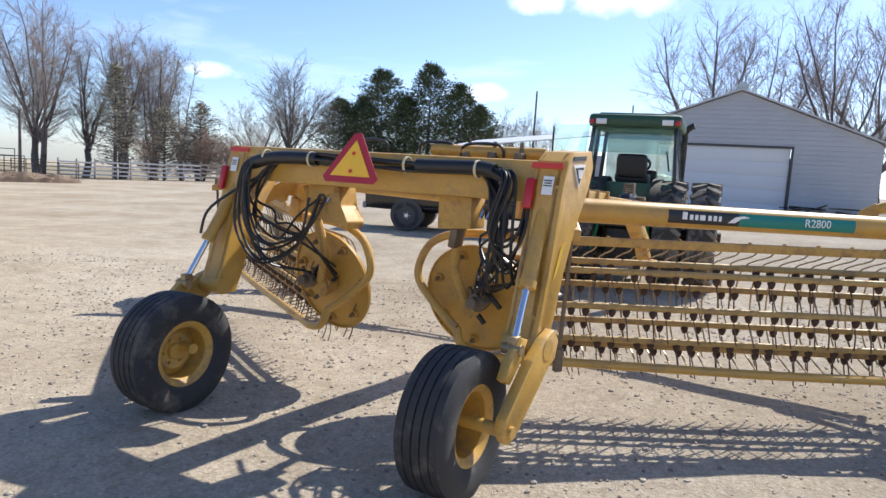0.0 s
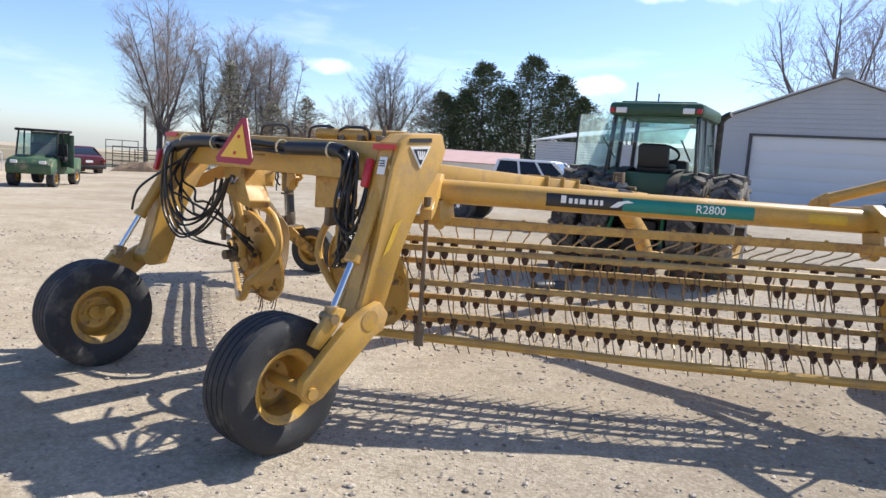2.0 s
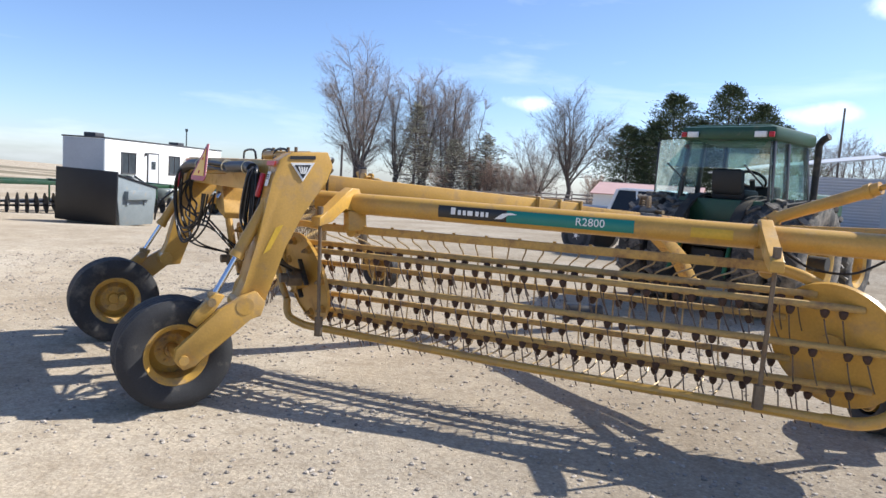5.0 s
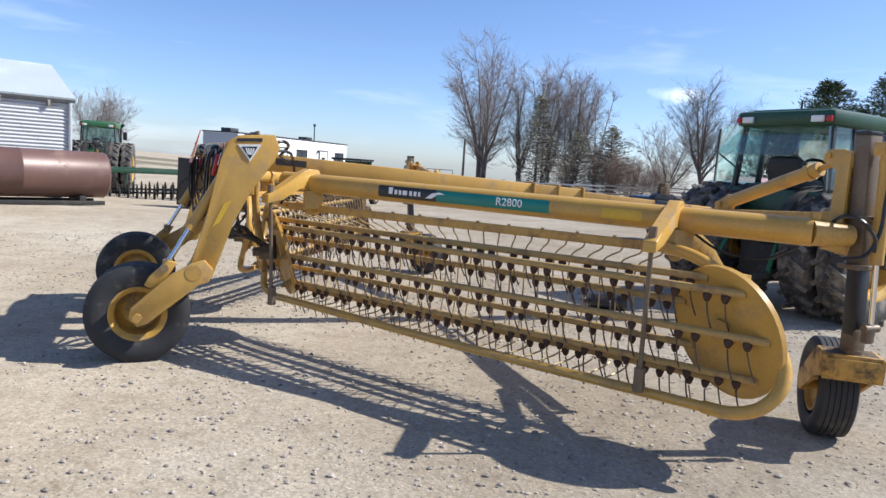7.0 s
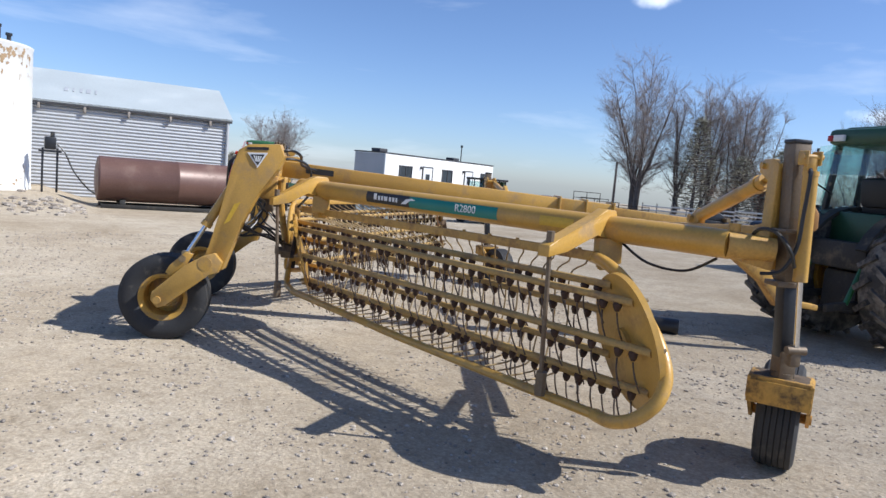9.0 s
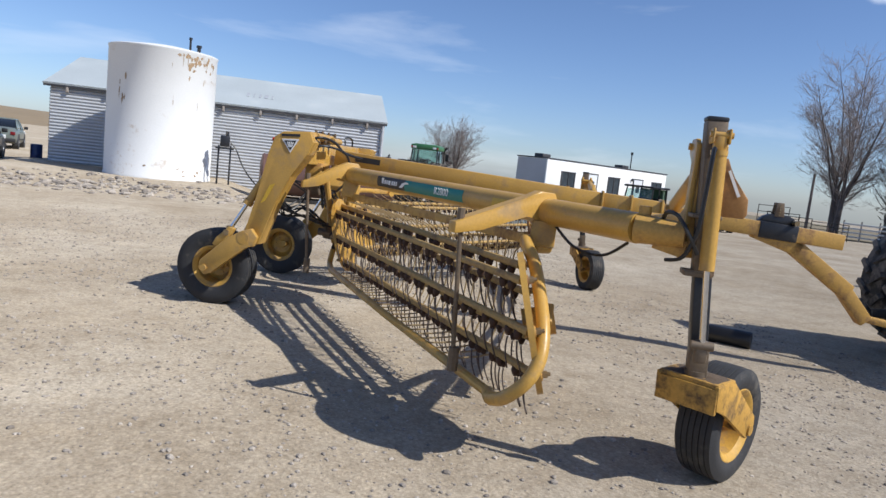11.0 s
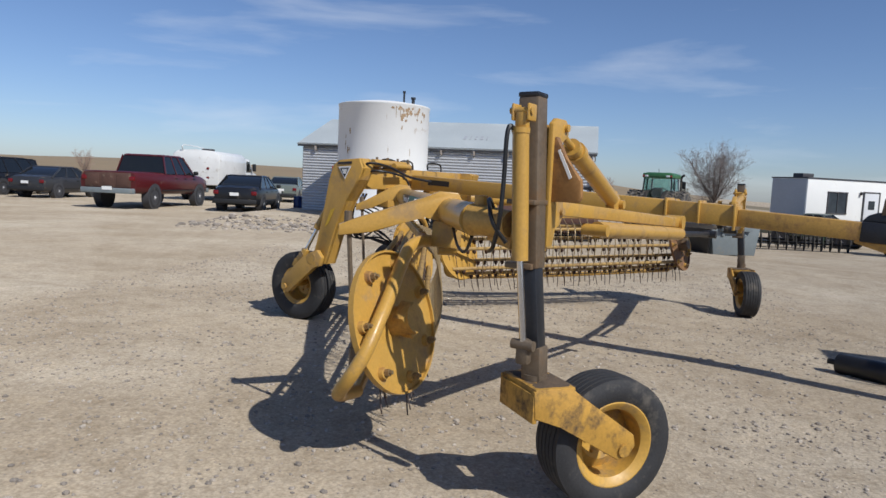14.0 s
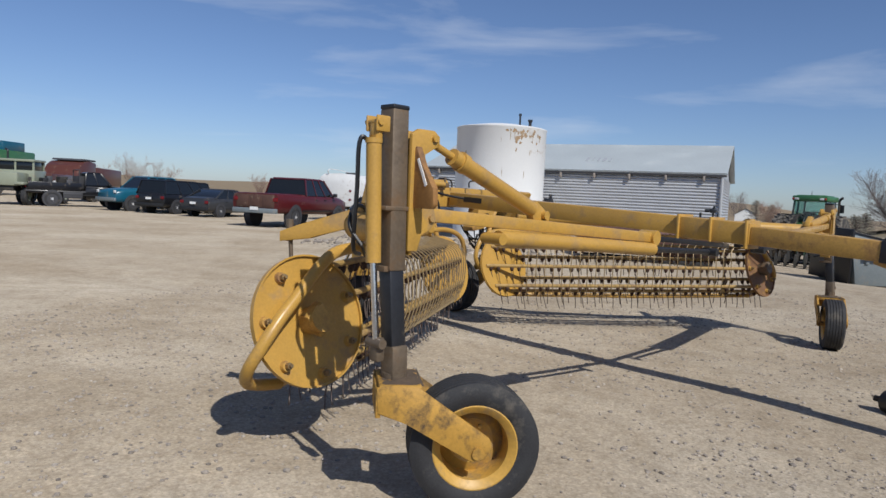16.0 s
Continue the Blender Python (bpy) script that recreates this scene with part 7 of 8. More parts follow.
    if lamp:
        bm = bmesh.new()
        plate(bm, [(-0.2, 0), (0.2, 0), (0, 0.34)], 0.01, pose(0, yb - 0.1, 1.25, 90, 0, 0))
        part("slow_vehicle_sign", bm, M_SMV, t)
    return t


tractor("tractor", at(2.66, 10.35, -16), "dark green cab tractor with dual rear wheels and opened rear window", M_GREENDARK, M_GREENDARK, True, True, 0.985, False, 0.79)
tractor("tractor", at(-24.8, 11.6, 62) @ Matrix.Diagonal((0.93, 0.93, 1.04, 1)), "bright green cab tractor parked by the far trailer", M_GREENLIGHT, M_GREENLIGHT, True, False, 1.1, True, 0.92)


def disc_harrow(m, n, label):
    h = thing("disc_harrow", m, label, "disc harrow", "disc harrows")
    for x in (-1, 1):
        bm = bmesh.new()
        beam(bm, (x * 0.9, -n * 0.14, 0.95), (x * 0.9, n * 0.14, 0.95), 0.12, 0.12, 0.01)
        part("frame_beam", bm, M_GREENDARK, h)
    for y in (-n * 0.12, 0, n * 0.12):
        bm = bmesh.new()
        beam(bm, (-1.0, y, 0.98), (1.0, y, 0.98), 0.1, 0.1, 0.01)
        part("cross_member", bm, M_GREENDARK, h)
    for x in (-0.9, 0.9):
        for k in range(n):
            y = (k - (n - 1) / 2) * 0.27
            bm = bmesh.new()
            lathe(bm, [(0.001, 0.05), (0.12, 0.04), (0.28, 0.0), (0.281, -0.006), (0.12, 0.03), (0.001, 0.04)], axis_matrix((x, y, 0.29), (0.25, 1, 0)), 18, closed=False)
            d = part("disc", bm, M_IRON, h)
        bm = bmesh.new()
        cyl(bm, (x, -n * 0.14, 0.29), (x, n * 0.14, 0.29), 0.03, n=8)
        part("axle", bm, M_IRON, h)
        for y in (-n * 0.1, 0, n * 0.1):
            bm = bmesh.new()
            beam(bm, (x, y, 0.3), (x, y, 0.95), 0.06, 0.04, 0.006, up=(0, 1, 0))
            part("hanger", bm, M_GREENDARK, h)
    return h


disc_harrow(at(-20.2, 13.6, -2) @ Matrix.Scale(1.15, 4), 26, "green disc harrow resting on the gravel by the tank")


# ---------------- road vehicles ----------------
def hull(bm, lo, hi, mi=0):
    """A body between a lower and an upper outline of (x, y, z), corner for corner."""
    a = [bm.verts.new(p) for p in lo]
    b = [bm.verts.new(p) for p in hi]
    n = len(a)
    fs = [bm.faces.new(a[::-1]), bm.faces.new(b)]
    for k in range(n):
        fs.append(bm.faces.new((a[k], a[(k + 1) % n], b[(k + 1) % n], b[k])))
    for f in fs:
        f.material_index = mi
    return bm


def loft(bm, stations):
    """A rounded body through stations (along, half width, low, high)."""
    rings = []
    for y, w, zl, zt in stations:
        h = zt - zl
        half = [(w * 0.84, zl), (w * 0.955, zl + 0.10 * h), (w * 0.99, zl + 0.34 * h), (w, zl + 0.56 * h), (w * 0.975, zl + 0.80 * h), (w * 0.935, zl + 0.93 * h), (w * 0.84, zt), (w * 0.45, zt + 0.02)]
        ring = half + [(-x, z) for x, z in half[::-1]]
        rings.append([bm.verts.new((x, y, z)) for x, z in ring])
    n = len(rings[0])
    for p, q in zip(rings, rings[1:]):
        for k in range(n):
            bm.faces.new((p[k], p[(k + 1) % n], q[(k + 1) % n], q[k]))
    bm.faces.new(rings[0])
    bm.faces.new(rings[-1][::-1])
    bmesh.ops.recalc_face_normals(bm, faces=bm.faces[:])
    return bm


def vehicle(name, m, label, category, paint, L, W, H, belt, stations, glass, wheels, r, bed=None, rim=None, clearance=0.28, front_lamps=True, tail=True, roof_paint=None, group=""):
    """stations: (along, half width, low, high) of the lower body; glass: foot back, foot front, roof back, roof front. +y ahead."""
    v = thing(name, m, label, category, group)
    profile = stations
    body = part("body", loft(bmesh.new(), stations), paint, v, smooth=50)
    for s in (-1, 1):
        bm = bmesh.new()
        box(bm, (s * (W / 2 + 0.001), (wheels[0] + wheels[1]) / 2, clearance + 0.24), (0.02, wheels[1] - wheels[0] - 2 * r - 0.2, 0.045), None, 0.008)
        part("side_strip", bm, M_SEAT, body)
    fb, ff, rb, rf = glass
    wl, wr = W * 0.47, W * 0.385
    bm = bmesh.new()
    hull(bm, [(-wl, fb, belt - 0.03), (wl, fb, belt - 0.03), (wl, ff, belt - 0.03), (-wl, ff, belt - 0.03)], [(-wr, rb, H - 0.05), (wr, rb, H - 0.05), (wr, rf, H - 0.05), (-wr, rf, H - 0.05)])
    bmesh.ops.bevel(bm, geom=bm.edges[:], offset=0.03, segments=2, affect='EDGES')
    part("cabin_glass", bm, M_CARGLASS, v, "dark tinted windows")
    bm = bmesh.new()
    hull(bm, [(-wr - 0.02, rb - 0.03, H - 0.07), (wr + 0.02, rb - 0.03, H - 0.07), (wr + 0.02, rf + 0.03, H - 0.07), (-wr - 0.02, rf + 0.03, H - 0.07)],
         [(-wr + 0.05, rb + 0.08, H), (wr - 0.05, rb + 0.08, H), (wr - 0.05, rf - 0.1, H), (-wr + 0.05, rf - 0.1, H)])
    bmesh.ops.bevel(bm, geom=bm.edges[:], offset=0.02, segments=2, affect='EDGES')
    part("roof", bm, roof_paint or paint, v)
    mids = [0.5] if ff - fb < 2.3 else [0.36, 0.68]
    for s in (-1, 1):
        for u in [0.0] + mids + [1.0]:
            bm = bmesh.new()
            f, t = fb + (ff - fb) * u, rb + (rf - rb) * u
            beam(bm, (s * (wl + 0.004), f, belt - 0.04), (s * (wr + 0.004), t, H - 0.05), 0.09 if u in (0, 1) else 0.06, 0.03, 0.006, up=(s, 0, 0.2))
            part("pillar", bm, roof_paint or paint, v)
        bm = bmesh.new()
        box(bm, (s * (W / 2 + 0.08), ff - 0.15, belt + 0.06), (0.18, 0.10, 0.15), None, 0.03)
        part("mirror", bm, M_SEAT, v)
        for u in mids + [1.0]:
            bm = bmesh.new()
            y = fb + (ff - fb) * u - 0.12
            box(bm, (s * (W / 2 + 0.004), y - 0.55 * 0, belt - 0.16), (0.02, 0.16, 0.03), None, 0.004)
            part("door_handle", bm, M_SEAT, v)
    back, front = min(p[0] for p in profile), max(p[0] for p in profile)
    for y, mat, nm in ((back, M_TAIL, "tail_lamp"), (front, M_LAMP, "headlamp")):
        if (nm == "tail_lamp" and not tail) or (nm == "headlamp" and not front_lamps):
            continue
        for s in (-1, 1):
            bm = bmesh.new()
            box(bm, (s * (W / 2 - 0.17), y, belt - 0.20), (0.20, 0.06, 0.15), None, 0.02)
            part(nm, bm, mat, v)
    for y in (back - 0.03, front + 0.03):
        bm = bmesh.new()
        box(bm, (0, y, clearance + 0.22), (W * 0.94, 0.12, 0.18), None, 0.03)
        part("bumper", bm, M_DUMPGREY if category == "pickup truck" else M_SEAT, v)
    bm = bmesh.new()
    box(bm, (0, back - 0.10, clearance + 0.30 if category == "pickup truck" else belt - 0.25), (0.34, 0.02, 0.12))
    part("plate", bm, M_WHITE, v)
    for y in wheels:
        for s in (-1, 1):
            # solid dark drum in place of the shaded hollow round the wheel
            bm = bmesh.new()
            cyl(bm, (s * (W / 2 - 0.26), y, r + 0.02), (s * (W / 2 + 0.003), y, r + 0.02), r + 0.07, n=28)
            part("wheel_arch", bm, M_TRIMDARK, v)
            wheel(v, (s * (W / 2 - 0.10), y, r), (s, 0, 0), r, 0.23, r * 0.62, rim or M_RIMSILVER, M_RUBBER, ribs=3, dish=0.12, bolts=5, n=28)
    return v


def sedan(m, paint, label):
    return vehicle("car", m, label, "car", paint, 4.7, 1.78, 1.44, 0.95,
                   [(-2.36, 0.70, 0.44, 0.78), (-2.32, 0.79, 0.32, 0.93), (-2.0, 0.86, 0.26, 1.0), (-1.0, 0.89, 0.23, 1.0), (0.3, 0.89, 0.23, 0.98), (1.1, 0.885, 0.23, 0.96), (1.8, 0.86, 0.25, 0.86), (2.2, 0.78, 0.28, 0.74), (2.36, 0.64, 0.36, 0.60)], (-1.82, 1.12, -0.95, 0.22), (-1.38, 1.40), 0.32, clearance=0.2)


def suv(m, paint, label, H=1.78):
    return vehicle("car", m, label, "car", paint, 4.8, 1.9, H, 1.05,
                   [(-2.42, 0.82, 0.5, 1.0), (-2.36, 0.90, 0.36, 1.07), (-1.5, 0.94, 0.3, 1.08), (1.0, 0.95, 0.3, 1.07), (1.6, 0.93, 0.3, 1.03), (2.2, 0.86, 0.32, 0.94), (2.42, 0.74, 0.45, 0.8)], (-2.34, 1.25, -2.15, 0.45), (-1.45, 1.50), 0.35, clearance=0.25)


def pickup(m, paint, label, open_bed=True, H=1.93, L=5.9, rim=None, roof_paint=None, tail=True):
    b, f = -L / 2, L / 2
    v = vehicle("pickup_truck", m, label, "pickup truck", paint, L, 1.98, H, 1.24,
                [(b, 0.96, 0.60, 1.24), (b + 0.05, 0.985, 0.54, 1.26), (f - 1.7, 0.99, 0.48, 1.26), (f - 1.3, 0.98, 0.47, 1.25), (f - 0.5, 0.95, 0.46, 1.18), (f - 0.08, 0.9, 0.48, 1.08), (f, 0.82, 0.55, 0.98)], (b + 2.15, f - 1.35, b + 2.3, f - 2.05), (b + 1.25, f - 0.95), 0.40, rim=rim, clearance=0.4, roof_paint=roof_paint, tail=tail)
    bm = bmesh.new()
    box(bm, (0, b + 1.08, 1.235), (1.66, 1.95, 0.05), None, 0.01)
    part("bed", bm, M_TRIMDARK, v)
    bm = bmesh.new()
    box(bm, (0, b - 0.012, 0.98), (1.58, 0.03, 0.48), None, 0.015)
    for x in (-0.5, 0, 0.5):
        box(bm, (x, b - 0.03, 0.98), (0.40, 0.02, 0.38), None, 0.008)
    part("tailgate", bm, M_TAILGATE, v)
    return v


M_TAILGATE = material("bare brown tailgate liner", (0.09, 0.045, 0.032), 0.6, 0, 0.2, 5, 40, 0.2, DUST, 0.15, 3.0)

pickup(at(-18.9, -9.75, 92) @ Matrix.Scale(1.08, 4), P_MAROON, "maroon crew cab pickup with a brown tailgate", rim=M_RIMSILVER)
sedan(at(-19.8, -5.95, 98), P_BLACK, "black sedan parked beside the white tank truck")
sedan(at(-31.5, -8.3, 100), P_GREYGREEN, "dark grey-green sedan parked by the metal shed")
sedan(at(-22.9, -16.6, 92), P_CHAR, "charcoal sedan parked in the vehicle row")
suv(at(-23.4, -19.75, 92), P_BLACK, "black sport utility vehicle in the vehicle row")
pickup(at(-24.2, -22.15, -105), P_BLUE, "teal blue pickup facing the yard", H=1.95)
suv(at(-28.6, -24.6, -95), P_BLACK, "black sport utility vehicle behind the blue pickup", 1.8)
pickup(at(-0.1, 16.4, -96) @ Matrix.Scale(0.84, 4), P_BLACK, "black and white pickup parked behind the rake", H=1.85, L=5.9, rim=M_RIMSILVER, roof_paint=P_WHITE, tail=False)
sedan(at(-26.8, 30.3, 60), P_MAROON, "dark red car parked beyond the utility vehicle")
pickup(at(-24.3, 18.4, -42) @ Matrix.Scale(0.84, 4), P_GREYGREEN, "pale grey older pickup parked by the office trailer", H=1.75, L=5.2)


def flatbed_truck():
    v = vehicle("flatbed_truck", at(-23.6, -27.3, 58), "black flatbed work truck loaded with tools", "truck", P_BLACK, 5.6, 2.0, 2.05, 1.3,
                [(-2.8, 1.0, 0.72, 0.95), (0.2, 1.0, 0.70, 0.95), (0.24, 0.99, 0.5, 1.28), (1.4, 0.98, 0.5, 1.28), (2.4, 0.94, 0.5, 1.2), (2.75, 0.88, 0.52, 1.08), (2.8, 0.8, 0.6, 1.0)], (0.2, 1.6, 0.3, 1.05), (-1.5, 1.85), 0.43, clearance=0.45)
    rnd = random.Random(3)
    for k in range(9):
        bm = bmesh.new()
        box(bm, (rnd.uniform(-0.7, 0.7), -2.5 + 0.32 * k, 1.12 + rnd.uniform(0, 0.35)), (rnd.uniform(0.3, 0.7), rnd.uniform(0.25, 0.5), rnd.uniform(0.3, 0.8)), Matrix.Rotation(rnd.uniform(-0.4, 0.4), 3, 'Z'), 0.03)
        part("tool_box", bm, (M_IRON, M_TRIMDARK, M_SEAT, M_TRIMDARK, M_PIPEWHITE)[k % 5], v)
    for sx in (-1, 1):
        bm = bmesh.new()
        box(bm, (sx * 0.88, -1.35, 1.14), (0.24, 2.7, 0.46), None, 0.02)
        part("side_locker", bm, P_BLACK, v)
        bm = bmesh.new()
        box(bm, (sx * 0.86, -0.45, 0.66), (0.3, 1.0, 0.36), None, 0.02)
        part("under_locker", bm, M_TRIMDARK, v)
    bm = bmesh.new()
    sweep(bm, [(-0.9, -0.1, 0.95), (-0.9, -0.1, 2.15), (0.9, -0.1, 2.15), (0.9, -0.1, 0.95)], 0.035, 6, 3, smooth=False)
    part("headache_rack", bm, M_TRIMDARK, v)


def army_truck():
    v = thing("army_truck", at(-23.2, -30.5, -62), "pale green six-wheeled army truck with a square cab", "truck")
    bm = bmesh.new()
    box(bm, (0, 0.2, 0.95), (1.0, 6.6, 0.3), None, 0.03)
    part("chassis", bm, M_IRON, v)
    bm = bmesh.new()
    box(bm, (0, 2.9, 1.45), (1.5, 1.5, 0.75), None, 0.08)
    box(bm, (0, 1.4, 1.5), (2.1, 1.6, 0.95), None, 0.05)
    for s in (-1, 1):
        box(bm, (s * 0.85, 2.9, 1.22), (0.5, 1.6, 0.16), None, 0.05)
    part("body", bm, P_OLIVE, v)
    bm = bmesh.new()
    box(bm, (0, 1.4, 2.22), (1.9, 1.35, 0.52), None, 0.03)
    part("cabin_glass", bm, M_CARGLASS, v)
    for x in (-0.95, 0, 0.95):
        for y in (0.72, 2.08):
            bm = bmesh.new()
            box(bm, (x, y, 2.22), (0.09, 0.09, 0.6))
            part("pillar", bm, P_OLIVE, v)
    bm = bmesh.new()
    box(bm, (0, 1.4, 2.53), (2.1, 1.6, 0.14), None, 0.05)
    part("roof", bm, P_OLIVE, v)
    bm = bmesh.new()
    box(bm, (0, -1.7, 1.5), (2.3, 3.6, 0.7), None, 0.03)
    part("cargo_box", bm, P_RUST, v)
    for y in (2.9, -1.0, -2.3):
        for s in (-1, 1):
            wheel(v, (s * 0.95, y, 0.55), (s, 0, 0), 0.55, 0.3, 0.27, P_OLIVE, M_RUBBER, ribs=3, n=24)
    bm = bmesh.new()
    cyl(bm, (1.1, 0.5, 1.2), (1.1, 0.5, 3.0), 0.06, n=8)
    sweep(bm, [(1.1, 0.5, 2.95), (1.1, 0.5, 3.1), (1.25, 0.4, 3.2)], 0.06, 8)
    part("exhaust_stack", bm, M_DARKSTEEL, v)


def harvester():
    v = thing("harvester", at(-33.0, -36.9, -70), "rusty red harvesting machine behind the parked trucks", "farm machine")
    bm = bmesh.new()
    side = Matrix(((0, 0, 1, 0), (1, 0, 0, 0), (0, 1, 0, 0), (0, 0, 0, 1)))
    plate(bm, [(-3.6, 1.2), (-3.6, 2.5), (0.6, 2.6), (0.6, 1.2)], 2.5, side, 0.06)
    part("hopper", bm, P_RUST, v)
    bm = bmesh.new()
    plate(bm, [(0.62, 1.2), (0.62, 2.9), (1.6, 3.0), (2.4, 2.9), (2.95, 2.6), (3.3, 2.1), (3.45, 1.5), (3.4, 1.2)], 2.5, side, 0.08)
    part("rounded_tail", bm, P_RUST, v)
    bm = bmesh.new()
    plate(bm, [(0.5, 3.0), (0.5, 3.12), (2.2, 3.14), (2.4, 3.0)], 2.3, side, 0.03)
    part("top_hatch", bm, M_TRIMDARK, v)
    for y, r in ((1.5, 0.75), (-3.0, 0.5)):
        for s in (-1, 1):
            wheel(v, (s * 1.4, y, r), (s, 0, 0), r, 0.4, r * 0.55, M_RIM, M_TYREDARK, ribs=1, lugs=14, n=24)
    bm = bmesh.new()
    box(bm, (0, 1.2, 1.3), (1.4, 5.0, 0.5), None, 0.05)
    part("frame", bm, M_IRON, v)
    c = thing("combine", at(-35.5, -50.4, -70) @ Matrix.Scale(1.22, 4), "green combine harvester behind the army truck", "farm machine")
    bm = bmesh.new()
    box(bm, (0, -1.0, 2.2), (2.8, 5.0, 2.0), None, 0.12)
    part("body", bm, M_GREENLIGHT, c)
    bm = bmesh.new()
    box(bm, (0, 2.2, 2.9), (1.7, 1.5, 1.5), None, 0.08)
    part("cab", bm, M_CARGLASS, c)
    bm = bmesh.new()
    box(bm, (0, 2.2, 3.75), (1.9, 1.8, 0.2), None, 0.06)
    part("roof", bm, M_GREENLIGHT, c)
    bm = bmesh.new()
    box(bm, (0, -1.2, 3.5), (2.4, 2.6, 0.7), None, 0.08)
    part("grain_tank", bm, P_BLUE, c)
    for y, r in ((1.6, 0.85), (-3.0, 0.55)):
        for s in (-1, 1):
            wheel(c, (s * 1.5, y, r), (s, 0, 0), r, 0.5, r * 0.5, M_RIM, M_TYREDARK, ribs=1, lugs=14, n=24)


def tank_truck():
    v = thing("tank_truck", at(-30.0, -11.7, 95) @ Matrix.Diagonal((1.08, 1.08, 0.96, 1)), "white service truck with a rounded tank body", "truck")
    bm = bmesh.new()
    box(bm, (0, -0.4, 0.75), (0.9, 6.4, 0.28), None, 0.03)
    part("chassis", bm, M_IRON, v)
    bm = bmesh.new()
    side = Matrix(((1, 0, 0, 0), (0, 0, 1, -1.6), (0, 1, 0, 0), (0, 0, 0, 1)))
    plate(bm, [(-1.12, 0.85), (-1.15, 2.2), (-1.08, 2.5), (-0.85, 2.68), (0, 2.74), (0.85, 2.68), (1.08, 2.5), (1.15, 2.2), (1.12, 0.85)], 4.2, side, 0.06)
    part("tank_body", bm, P_WHITE, v)
    bm = bmesh.new()
    plate(bm, [(0.7, 0.6), (0.7, 2.45), (1.55, 2.45), (2.05, 1.65), (3.0, 1.5), (3.15, 1.2), (3.1, 0.6)], 2.0, Matrix(((0, 0, 1, 0), (1, 0, 0, 0), (0, 1, 0, 0), (0, 0, 0, 1))), 0.08)
    part("cab", bm, P_WHITE, v)
    for s in (-1, 1):
        bm = bmesh.new()
        plate(bm, [(0.95, 1.65), (0.95, 2.3), (1.5, 2.3), (1.9, 1.65)], 0.02, Matrix(((0, 0, 1, s * 1.005), (1, 0, 0, 0), (0, 1, 0, 0), (0, 0, 0, 1))))
        part("side_window", bm, M_CARGLASS, v)
        bm = bmesh.new()
        box(bm, (s * 1.2, 1.75, 1.95), (0.2, 0.06, 0.45), None, 0.02)
        part("mirror", bm, M_SEAT, v)
    for z in (1.25, 1.75):
        bm = bmesh.new()
        cyl(bm, (0.6, -3.72, z), (0.6, -3.66, z), 0.07, n=10)
        part("tail_lamp", bm, M_TAIL, v)
    bm = bmesh.new()
    sweep(bm, [(-0.6, -3.6, 2.6), (-0.6, -3.65, 2.95), (-0.6, -1.0, 2.9), (-0.6, 0.3, 2.65)], 0.025, 6, 3)
    part("roof_rail", bm, P_WHITE, v)
    bm = bmesh.new()
    box(bm, (0.35, -3.0, 2.75), (0.5, 0.4, 0.12), None, 0.03)
    part("hatch", bm, M_TRIMDARK, v)
    for y in (2.2, -2.4):
        for s in (-1, 1):
            wheel(v, (s * 0.92, y, 0.46), (s, 0, 0), 0.46, 0.26, 0.27, M_RIMSILVER, M_RUBBER, ribs=3, n=24)


M_OLIVEDULL = material("dusty dull green plastic", (0.045, 0.095, 0.05), 0.6, 0, 0.15, 3, 30, 0.1, DUST, 0.25, 3.0)


